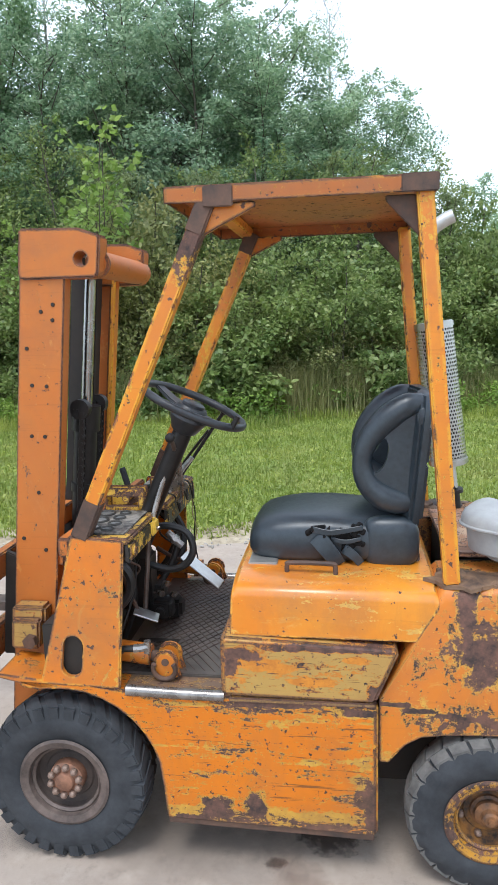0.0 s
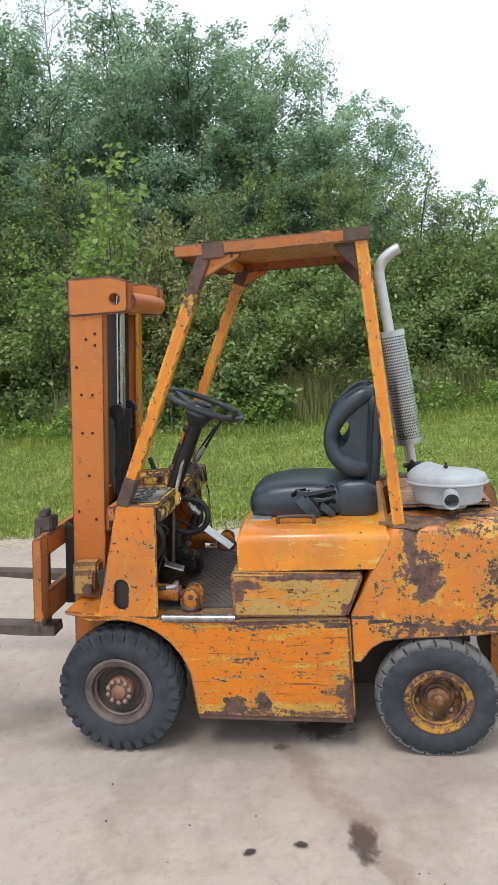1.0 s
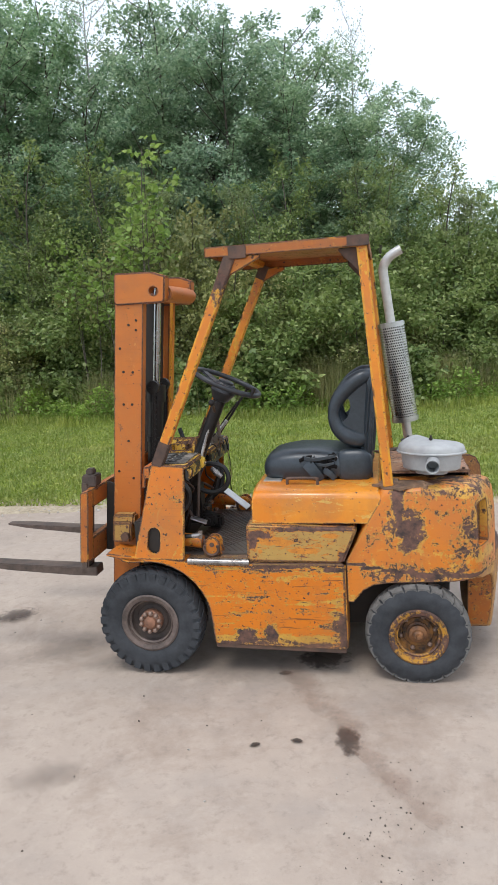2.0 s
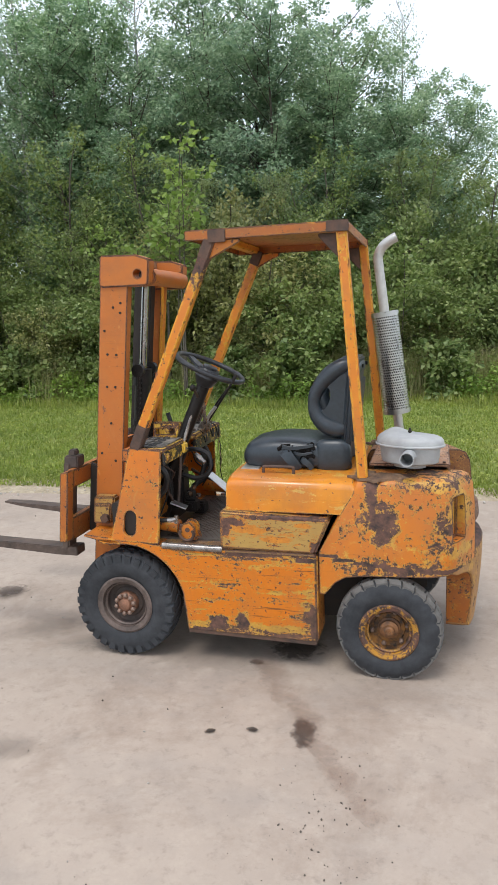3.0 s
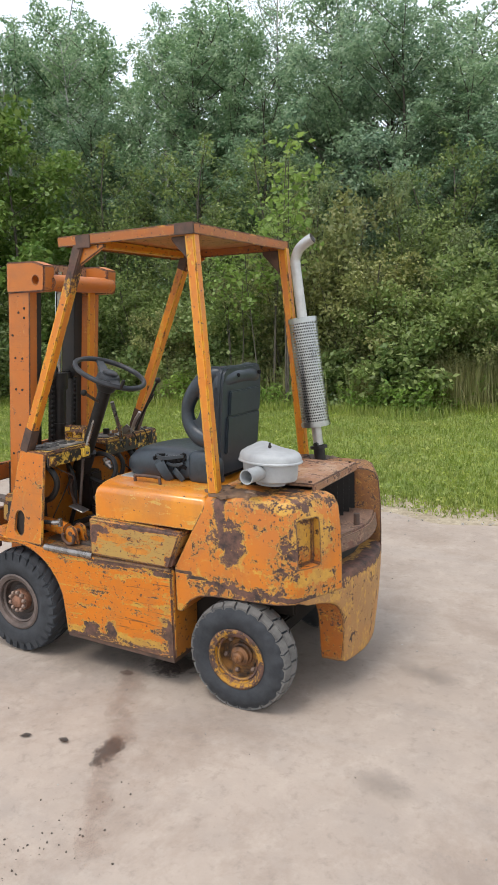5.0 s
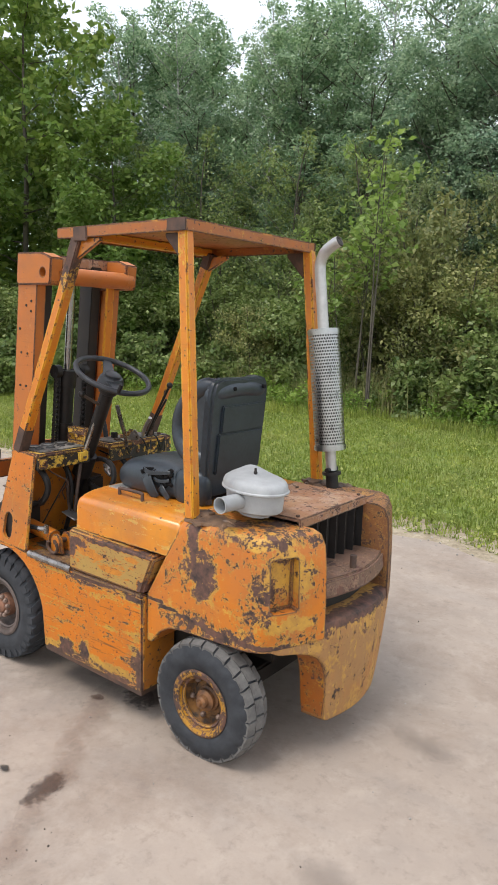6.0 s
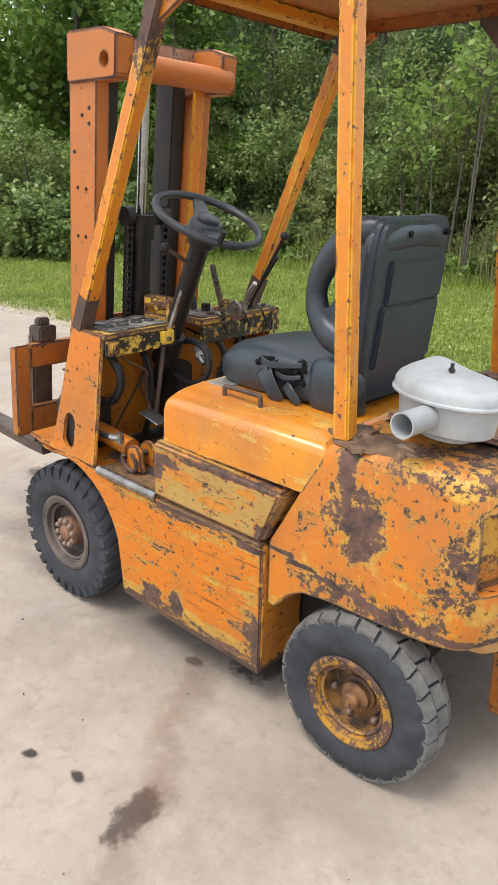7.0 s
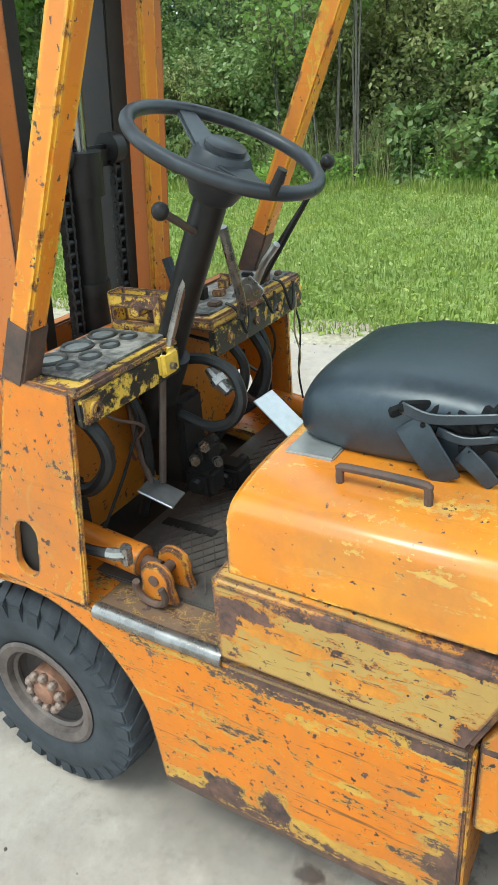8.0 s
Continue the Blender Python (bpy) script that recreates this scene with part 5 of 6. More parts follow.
# lift cylinder, rod and chains
b = tube([(-0.050 + lean(0.30), 0.464, 0.30), (-0.050 + lean(1.42), 0.464, 1.42)], 0.040, 20)
tube([(-0.050 + lean(1.36), 0.464, 1.36), (-0.050 + lean(1.45), 0.464, 1.45)], 0.050, 20, b)
tube([(-0.050 + lean(1.14), 0.464, 1.14), (-0.050 + lean(1.17), 0.464, 1.17)], 0.046, 20, b)
box((-0.075 + lean(1.44), 0.372, 1.41), (-0.035 + lean(1.44), 0.590, 1.455), 0.01, 2, b)
part("lift_cylinder", b, m_black, mast, "black greasy lift cylinder")
part("piston_rod", tube([(-0.050 + lean(1.44), 0.464, 1.44), (-0.050 + lean(1.99), 0.464, 1.99)], 0.020, 18), m_chrome, mast, "bright chromed piston rod")
link = bmesh.new()
for s in (-1, 1):
    box((-0.0035, s * 0.011 - 0.003, -0.016), (0.0035 + 0.014, s * 0.011 + 0.003, 0.016), 0.003, 1, link)
tube([(0.007, -0.017, 0), (0.007, 0.017, 0)], 0.0075, 8, link)
me = bpy.data.meshes.new("chain_link")
link.to_mesh(me)
link.free()
me.materials.append(m_black)
for y in (0.390, 0.566):
    chain = part("chain", leaning(box((-0.048, y - 0.006, 0.55), (-0.040, y + 0.006, 1.44))), m_black, mast, "greasy black leaf chain")
    for i in range(32):
        z = 0.60 + i * 0.0268
        o = new("chain_link", me)
        o.parent, o.location = chain, (-0.040 + lean(z), y, z)
    b = bmesh.new()
    tube([(-0.045 + lean(1.46), y - 0.016, 1.445), (-0.045 + lean(1.46), y + 0.016, 1.445)], 0.034, 20, b)
    part("chain_wheel", b, m_black, mast, "black chain wheel")
# lower cross members
b = leaning(box((-0.19, 0.27, 0.98), (-0.15, 0.79, 1.06), 0.005))
part("cross_member", b, m_mast, mast, "orange lower cross member")
b = leaning(box((-0.20, 0.27, 0.20), (-0.16, 0.79, 0.34), 0.005))
part("cross_member", b, m_mast, mast)
b = leaning(box((-0.075, 0.27, 0.92), (-0.04, 0.79, 1.01), 0.005))
part("cross_member", b, m_mast, mast)
# pivot bracket low on the near channel
for y in (0.175, 0.802):
    b = leaning(box((-0.185, y, 0.655), (-0.085, y + 0.085, 0.76), 0.008))
    leaning_b = leaning(box((-0.195, y + 0.02, 0.735), (-0.075, y + 0.085, 0.800), 0.01))
    join(b, leaning_b)
    br = part("pivot_bracket", b, m_box, mast, "rusty yellow pivot bracket")
    part("pivot_bolt", tube([(-0.155, y - 0.022, 0.690), (-0.155, y + 0.03, 0.690)], 0.024, 6), m_rust, mast)

# ---- carriage and forks ----
carriage = holder("fork_carriage", truck)
tagged(carriage, "orange fork carriage with two rusty forks")
for y0, y1 in ((0.046, 0.112), (0.982, 1.048)):
    b = leaning(prism([(-0.312, 0.952), (-0.272, 0.962), (-0.268, 0.940), (-0.268, 0.605), (-0.272, 0.585), (-0.312, 0.585)], y0, y1, 0.004))
    part("end_plate", b, m_carriage, carriage, "chipped orange upright end plate")
for z0, z1 in ((0.862, 0.958), (0.575, 0.700)):
    b = leaning(box((-0.311, 0.112, z0), (-0.270, 0.982, z1), 0.005))
    part("cross_bar", b, m_carriage, carriage, "chipped orange carriage bar")
for y in (0.30, 0.76):
    b = leaning(prism([(-0.270, 0.958), (-0.200, 0.93), (-0.110, 0.90), (-0.110, 0.60), (-0.200, 0.575), (-0.270, 0.575)], y, y + 0.025, 0.004))
    part("roller_plate", b, m_dark, carriage, "greasy dark roller plate")
for y in (0.150, 0.855):
    fk = leaning(box((-0.352, y, 0.485), (-0.312, y + 0.09, 0.99), 0.008))
    part("fork_shank", fk, m_fork, carriage, "dark upright fork shank")
    rows = []
    for s, (x, z, t) in enumerate(((-0.325, 0.502, 0.048), (-0.45, 0.503, 0.046), (-0.80, 0.522, 0.036), (-1.10, 0.545, 0.022), (-1.24, 0.556, 0.010))):
        w = 0.045 if s < 4 else 0.028
        rows.append([(x, y + 0.045 - w, z - t / 2), (x, y + 0.045 + w, z - t / 2), (x, y + 0.045 + w, z + t / 2), (x, y + 0.045 - w, z + t / 2)])
    part("fork_blade", rounded(loft(rows), 0.004, 2, 40), m_fork, carriage, "long grey-brown fork blade")
    b = leaning(box((-0.350, y + 0.005, 0.960), (-0.272, y + 0.085, 1.022), 0.006))
    leaning_b = leaning(box((-0.335, y + 0.02, 1.02), (-0.295, y + 0.07, 1.052), 0.006))
    part("fork_hook", join(b, leaning_b), m_dish, carriage, "dark fork hook with stop pin")

# ---- overhead guard ----
guard = holder("overhead_guard", truck)
tagged(guard, "orange overhead guard of square tubes with a flat roof")
RX0, RX1, RY0, RY1, RZ = 0.402, 1.156, 0.056, 0.968, 2.104


def bar(p0, p1, w, d, bevel=0.005, bm=None):
    """A square tube between two points, w wide along y and d deep."""
    p0, p1 = Vector(p0), Vector(p1)
    ax = (p1 - p0).normalized()
    sy = Vector((0, 1, 0))
    sy = (sy - ax * sy.dot(ax)).normalized()
    sx = sy.cross(ax)
    rows = [[q + sx * a * d / 2 + sy * c * w / 2 for a, c in ((-1, -1), (1, -1), (1, 1), (-1, 1))] for q in (p0, p1)]
    return join(bm, rounded(loft(rows), bevel, 2, 40))


b = box((RX0, RY0, RZ - 0.045), (RX1, RY0 + 0.006, RZ), 0.002)
box((RX0, RY1 - 0.006, RZ - 0.045), (RX1, RY1, RZ), 0.002, 2, b)
box((RX0, RY0, RZ - 0.040), (RX0 + 0.006, RY1, RZ), 0.002, 2, b)
box((RX1 - 0.006, RY0, RZ - 0.045), (RX1, RY1, RZ), 0.002, 2, b)
part("roof_rim", b, m_roof, guard, "faded orange angle-iron roof rim")
part("roof_sheet", box((RX0 + 0.004, RY0 + 0.004, RZ - 0.006), (RX1 - 0.004, RY1 - 0.004, RZ + 0.002)), m_roof, guard, "flat orange roof sheet")
part("roof_beam", box((RX0 + 0.09, RY0 + 0.02, RZ - 0.044), (RX0 + 0.14, RY1 - 0.02, RZ - 0.008), 0.004), m_guard, guard)
for y0, y1, tag in ((0.068, 0.084, 1), (0.950, 0.932, -1)):
    foot, top = Vector((0.090 if tag > 0 else 0.098, y0, 1.085)), Vector((0.526 if tag > 0 else 0.545, y1, RZ - 0.03))
    way = top - foot
    b = bar(foot + way * 0.07, foot + way * 0.93, 0.050, 0.050)
    part("front_pillar", b, m_pillar if tag > 0 else m_guard, guard, "slanted bright orange front pillar")
    part("pillar_joint", bar(foot + way * (0.90 if tag > 0 else 0.92), top, 0.054, 0.054), m_rust, guard, "dark scorched weld at the pillar's head")
    part("pillar_foot", bar(foot - way * 0.01, foot + way * 0.112, 0.055, 0.056), m_rust, guard, "dark rusty pillar foot")
    b = prism([(0.50, RZ - 0.045), (0.66, RZ - 0.045), (0.66, RZ - 0.060), (0.505, RZ - 0.135)], y1 - 0.010, y1 + 0.010, 0.003)
    part("gusset", b, m_cowl, guard, "chipped gusset plate")
    b = prism([(0.515, RZ - 0.002), (0.515, RZ - 0.06), (0.60, RZ - 0.06), (0.60, RZ - 0.002)], RY0 - 0.006 if tag > 0 else RY1 - 0.004, RY0 + 0.004 if tag > 0 else RY1 + 0.006, 0.003)
    part("clamp", b, m_rust, guard, "rusty clamp on the roof rim")
    foot, top = Vector((1.213 if tag > 0 else 1.226, 0.058 if tag > 0 else 0.975, 0.955)), Vector((1.124 if tag > 0 else 1.136, 0.090 if tag > 0 else y1 + 0.02, RZ - 0.03))
    b = bar(foot, top, 0.046, 0.047)
    part("rear_post", b, m_guard, guard, "upright orange rear post with chipped edges")
    b = prism([(1.115, RZ - 0.046), (1.02, RZ - 0.046), (1.02, RZ - 0.060), (1.118, RZ - 0.165)], y1 + 0.004, y1 + 0.016, 0.003)
    part("gusset", b, m_rust, guard, "dark rusty gusset plate")
    b = box((1.06, RY0 - 0.005 if tag > 0 else RY1 - 0.003, RZ - 0.046), (RX1 + 0.004, RY0 + 0.003 if tag > 0 else RY1 + 0.005, RZ + 0.003), 0.003)
    part("corner_patch", b, m_rust, guard, "dark scorched corner of the roof rim")

# ---- seat ----
seat = holder("seat", truck)
tagged(seat, "black vinyl operator seat with a torn cushion")
SY, SW2 = 0.415, 0.208      # the seat's middle line and half width


def pillow(sections, seg=24):
    """A soft body lofted through superellipse sections: centre, half width along y, half height, exponent."""
    rows = []
    for cx, cz, hw, hh, p in sections:
        ring = []
        for a in np.arange(seg) * 2 * math.pi / seg:
            c, s = math.cos(a), math.sin(a)
            ring.append((cx, SY + hw * math.copysign(abs(c) ** p, c), cz + hh * math.copysign(abs(s) ** p, s)))
        rows.append(ring)
    return loft(rows)


b = pillow([(0.588, 1.005, 0.10, 0.022, 0.75), (0.592, 1.006, 0.152, 0.040, 0.7), (0.606, 1.010, 0.182, 0.058, 0.65), (0.636, 1.016, 0.198, 0.074, 0.6), (0.690, 1.019, 0.206, 0.082, 0.55), (0.76, 1.022, 0.210, 0.086, 0.52),
            (0.86, 1.022, 0.210, 0.084, 0.5), (0.96, 1.020, 0.207, 0.076, 0.5), (1.04, 1.022, 0.203, 0.074, 0.5), (1.075, 1.020, 0.18, 0.058, 0.6)])
for vtx in b.verts:          # a slack, uneven cover
    vtx.co += Vector((0, 0, 0.006 * noise.noise(vtx.co * 9.0)))
cushion = part("cushion", b, m_vinyl, seat, "rounded black cushion", 60)
part("seat_base", box((0.63, SY - 0.175, 0.962), (1.10, SY + 0.175, 0.99), 0.006), m_foam, seat, "dark seat base below the cushion")
# the torn near side: a dark hole with foam lumps, a drooping strip and a curled lip of the cover
rng = np.random.default_rng(9)
b = bmesh.new()
for i in range(15):
    x, z = 0.800 + rng.random() * 0.165, 1.012 + rng.random() * 0.062
    box((-0.026, -0.006, -0.010), (0.026, 0.006, 0.010), 0.004, 1, b, pose(x, SY - 0.207 + rng.random() * 0.006, z, *(rng.normal(0, 25, 3))))
part("torn_foam", b, m_foam, cushion, "torn black cover with foam showing", 40)


def strip(pts, width, thick=0.005):
    """A curled strip of cover hanging along points."""
    path, rows = smooth_path(pts, 4), []
    for i, q in enumerate(path):
        d = (path[min(i + 1, len(path) - 1)] - path[max(i - 1, 0)]).normalized()
        w = Vector((d.z, 0, -d.x)).normalized() * width / 2 * (1 - 0.25 * (i / len(path)))
        rows.append([q - w, q + w, q + w + Vector((0, -thick, 0)), q - w + Vector((0, -thick, 0))])
    return rounded(loft(rows), 0.0015, 1, 40)


YN = SY - 0.214
part("torn_flap", strip([(0.815, YN, 1.050), (0.840, YN - 0.012, 1.020), (0.868, YN - 0.016, 0.985), (0.885, YN - 0.010, 0.958)], 0.060), m_vinyl, cushion, "hanging flap of torn vinyl", 40)
part("torn_flap", strip([(0.800, YN, 1.072), (0.850, YN - 0.010, 1.064), (0.905, YN - 0.008, 1.070), (0.960, YN, 1.078)], 0.020), m_vinyl, cushion, "curled lip of torn vinyl", 40)
part("torn_flap", strip([(0.860, YN, 1.040), (0.905, YN - 0.009, 1.034), (0.955, YN, 1.042)], 0.016), m_vinyl, cushion, "curled lip of torn vinyl", 40)
part("torn_flap", strip([(0.900, YN, 1.010), (0.930, YN - 0.008, 0.990), (0.955, YN - 0.004, 0.962)], 0.034), m_vinyl, cushion, "hanging flap of torn vinyl", 40)
for y in (SY - 0.168, SY + 0.168):          # hip bolsters behind the tear
    b = bmesh.new()
    bmesh.ops.create_uvsphere(b, u_segments=24, v_segments=14, radius=1)
    for vtx in b.verts:
        c = vtx.co
        vtx.co = Vector((1.048 + 0.092 * math.copysign(abs(c.x) ** 0.62, c.x), y + 0.046 * math.copysign(abs(c.y) ** 0.8, c.y), 1.020 + 0.085 * math.copysign(abs(c.z) ** 0.62, c.z)))
    part("hip_bolster", b, m_vinyl, seat, "rounded black side bolster", 60)


def back_x(z):
    return 1.096 + 0.095 * (z - 1.1)


rows = []
for z, hw in ((0.985, 0.165), (1.00, 0.182), (1.10, 0.196), (1.20, 0.203), (1.32, 0.207), (1.42, 0.206), (1.462, 0.198), (1.484, 0.180), (1.494, 0.150)):
    x = back_x(z)
    rows.append([(x + 0.012, SY - hw, z), (x + 0.042, SY - hw + 0.015, z), (x + 0.050, SY, z), (x + 0.042, SY + hw - 0.015, z), (x + 0.012, SY + hw, z), (x - 0.012, SY + hw * 0.8, z), (x + 0.012, SY, z), (x - 0.012, SY - hw * 0.8, z)])
back = part("backrest", rounded(loft(rows), 0.012, 2, 45), m_vinyl, seat, "black shell backrest", 50)
for z0, z1, skew in ((0.0, 0.176, 0.0), (0.180, 0.296, 0.012)):          # two halves with a fine joint
    b = bmesh.new()
    box((0.036, -0.142 + skew, z0), (0.057, 0.164, z1), 0.005, 2, b, pose(back_x(1.09), SY, 1.09, 0, 5.4, 0))
    part("rear_panel", b, m_vinyl, back, "flat black rear panel")
rows = []
for k in range(15):          # the rolled head, drooping towards its ends
    e = -1 + k / 7
    y, z, r = SY + 0.196 * e, 1.447 - 0.022 * e * e, 0.030 * (1 - 0.35 * abs(e) ** 6)
    x = back_x(z) + 0.034 - 0.020 * abs(e) ** 3
    rows.append([(x + 0.024 * math.cos(a) * r / 0.03, y, z + r * 1.25 * math.sin(a)) for a in np.arange(14) * 2 * math.pi / 14])
part("head_roll", loft(rows), m_vinyl, back, "rolled black head edge", 70)
for y in (SY - 0.07, SY + 0.14):
    part("back_bolt", tube([(back_x(1.450) + 0.048, y, 1.450), (back_x(1.450) + 0.061, y, 1.449)], 0.009, 10), m_foam, back)
# padded wings at both sides: a thick arm curving round a hollow with a small oval opening
ARM = [(1.150, 1.462), (1.100, 1.455), (1.040, 1.418), (0.983, 1.355), (0.958, 1.285), (0.974, 1.215), (1.022, 1.168), (1.075, 1.150), (1.130, 1.148)]
for y, k in ((SY - 0.163, 1), (SY + 0.163, -1)):
    arm = [(x, y + k * 0.012 * max(0.0, (x - 1.0) / 0.15), z) for x, z in ARM]
    wing = part("side_wing", tube(arm, [0.030, 0.040, 0.042, 0.035, 0.030, 0.036, 0.045, 0.042, 0.030], 16, None, 4), m_vinyl, seat, "thick padded side wing with an oval opening", 80)
    hollow = prism([(x, z) for x, z in ARM], y - k * 0.004 - 0.010, y - k * 0.004 + 0.014, 0.004)
    panel = part("wing_hollow", hollow, m_vinyl, wing, "hollow inside the wing")
    c = bmesh.new()
    prism([(1.015 + 0.026 * math.cos(a) + 0.012 * math.sin(a), 1.300 + 0.056 * math.sin(a)) for a in np.arange(18) * 2 * math.pi / 18], y - 0.06, y + 0.08, 0, 1, c)
    carve(panel, c)

# ---- exhaust ----
exhaust = holder("exhaust", truck)
tagged(exhaust, "upright exhaust with perforated silver muffler and bent pipe")
EB, ET = Vector((1.386, 0.885, 1.137)), Vector((1.316, 0.885, 1.706))
way = (ET - EB).normalized()


def along(s):
    return EB + way * s


LEN = (ET - EB).length
part("muffler_core", tube([along(0.01), along(LEN - 0.01)], 0.050, 24), m_dark, exhaust, "dark muffler core")
# perforated jacket: a real lattice with open holes
b = bmesh.new()
turn = way.to_track_quat("Z", "Y").to_matrix().to_4x4()
base = Matrix.Translation(EB) @ turn
NA, NZ, JR = 38, 36, 0.073
hz = (LEN - 0.05) / NZ
for j in range(NZ):
    for i in range(NA):
        am, da = (i + (0.5 if j % 2 else 0.0) + 0.5) * 2 * math.pi / NA, math.pi / NA
        zm, dz = 0.025 + (j + 0.5) * hz, hz / 2
        rim = [(-1, -1), (0, -1), (1, -1), (1, 0), (1, 1), (0, 1), (-1, 1), (-1, 0)]
        outer = [b.verts.new(base @ Vector((JR * math.cos(am + da * u), JR * math.sin(am + da * u), zm + dz * w))) for u, w in rim]
        hole = [b.verts.new(base @ Vector((JR * math.cos(am + da * 0.70 * math.cos(e)), JR * math.sin(am + da * 0.70 * math.cos(e)), zm + dz * 0.68 * math.sin(e)))) for e in (math.atan2(w, u) for u, w in rim)]
        for q in range(8):
            r = (q + 1) % 8
            b.faces.new((outer[q], outer[r], hole[r], hole[q]))
part("perforated_jacket", b, m_zinc, exhaust, "perforated zinc heat shield", 60)
for s0, s1, r in ((0.0, 0.026, 0.0775), (LEN - 0.026, LEN, 0.0765)):
    b = tube([along(s0), along(s1)], r, 32)
    part("end_cap", rounded(b, 0.004, 2, 60), m_zinc, exhaust, "rolled end cap")
part("tail_pipe", tube([along(LEN - 0.01), along(LEN + 0.14), along(LEN + 0.26), along(LEN + 0.31) + Vector((0.006, 0, 0)), along(LEN + 0.355) + Vector((0.035, -0.002, 0)), along(LEN + 0.387) + Vector((0.082, -0.004, 0)), along(LEN + 0.402) + Vector((0.116, -0.005, 0.0))], 0.0265, 18, None, 5, False), m_pipe, exhaust, "bent grey tail pipe")
# black disc in the open end stands in for the shaded bore
part("pipe_mouth", tube([along(LEN + 0.397) + Vector((0.109, -0.005, 0)), along(LEN + 0.401) + Vector((0.115, -0.005, 0))], 0.0235, 18), m_dark, exhaust)
b = tube([along(-0.10), along(0.01)], 0.026, 16)
part("down_pipe", b, m_pipe, exhaust, "grey pipe below the muffler")
b = tube([along(-0.20), along(-0.115)], 0.030, 16)
tube([along(-0.120), along(-0.106)], 0.046, 16, b)
tube([along(-0.10) + Vector((0, -0.045, 0.005)), along(-0.10) + Vector((0, 0.045, 0.005))], 0.012, 8, b)
part("pipe_clamp", b, m_black, exhaust, "dark rusty pipe clamp")

# ---- air cleaner ----
cleaner = holder("air_cleaner", truck)
tagged(cleaner, "round silver air cleaner with a side inlet")
AC = pose(1.425, 0.165, 1.008, 0, 0, -20) @ Matrix.Diagonal((1.02, 0.70, 1.0, 1))
b = lathe([(0.0, -0.022), (0.075, -0.022), (0.075, 0.0), (0.124, 0.0), (0.133, 0.006), (0.137, 0.030), (0.143, 0.090), (0.143, 0.096)], 44, None, AC)
part("bowl", b, m_silver, cleaner, "dull silver bowl")
b = lathe([(0.137, 0.080), (0.157, 0.079), (0.163, 0.082), (0.163, 0.087), (0.158, 0.091), (0.156, 0.106), (0.149, 0.117), (0.135, 0.124), (0.110, 0.128), (0.070, 0.131), (0.040, 0.134), (0.0, 0.135)], 44, None, AC)
for vtx in b.verts:
    q = AC.inverted() @ vtx.co
    rise = 0.026 * math.exp(-((q.x + 0.090) / 0.055) ** 2 - ((q.y - 0.060) / 0.085) ** 2) * min(1.0, max(0.0, (q.z - 0.095) / 0.02))
    vtx.co.z += rise
lid2 = part("bowl_lid", b, m_silver, cleaner, "pale dusty domed lid")
b = tube([AC @ Vector((0, 0, 0.132)), AC @ Vector((0, 0, 0.160))], 0.005, 8)
box((-0.009, -0.007, 0.138), (0.009, 0.007, 0.148), 0.003, 1, b, AC)
part("wing_nut", b, m_dark, lid2, "dark wing nut")
tip = Vector((1.418, -0.043, 1.056))
root = Vector((1.428, 0.075, 1.056))
b = bmesh.new()
d = (tip - root).normalized()
m = Matrix.Translation(tip) @ d.to_track_quat("Z", "Y").to_matrix().to_4x4()
lathe([(0.0305, -0.13), (0.0305, -0.004), (0.032, 0.0), (0.0285, 0.0), (0.027, -0.004), (0.027, -0.11), (0.0, -0.11)], 28, b, m)
part("inlet", b, m_silver, cleaner, "round grey inlet stub")

# ---- how the groups sit across the truck ----
SETS = {
    (0.012, -0.034): ("mast", "fork_carriage"),
    (0.0, -0.030): ("cowl_side", "link_clamp", "fender_plate", "bulkhead", "dashboard", "bracket", "front_beam", "lever", "pedal", "hose", "valve_block"),
    (0.006, -0.090): ("steering_column", "steering_wheel"),
    (0.0, 0.020): ("counterweight", "post_foot", "radiator_box", "radiator_cover"),
    (-0.064, 0.040): ("exhaust",),
    (-0.007, 0.027): ("air_cleaner",),
}
for (dx, dy), names in SETS.items():
    for ob in truck.children:
        if ob.name.split(".")[0] in names:
            ob.location.x += dx
            ob.location.y += dy

# ---- plants ----
def mesh_of(name, verts, faces_quads, mat, shade=False):
    """A mesh from numpy arrays of corners and four-cornered faces."""
    me = bpy.data.meshes.new(name)
    nv, nf = len(verts), len(faces_quads)
    k = faces_quads.shape[1]
    me.vertices.add(nv)
    me.vertices.foreach_set("co", verts.astype(np.float32).ravel())
    me.loops.add(nf * k)
    me.loops.foreach_set("vertex_index", faces_quads.astype(np.int32).ravel())
    me.polygons.add(nf)
    me.polygons.foreach_set("loop_start", np.arange(0, nf * k, k, dtype=np.int32))
    me.update(calc_edges=True)
    me.materials.append(mat)
    return me


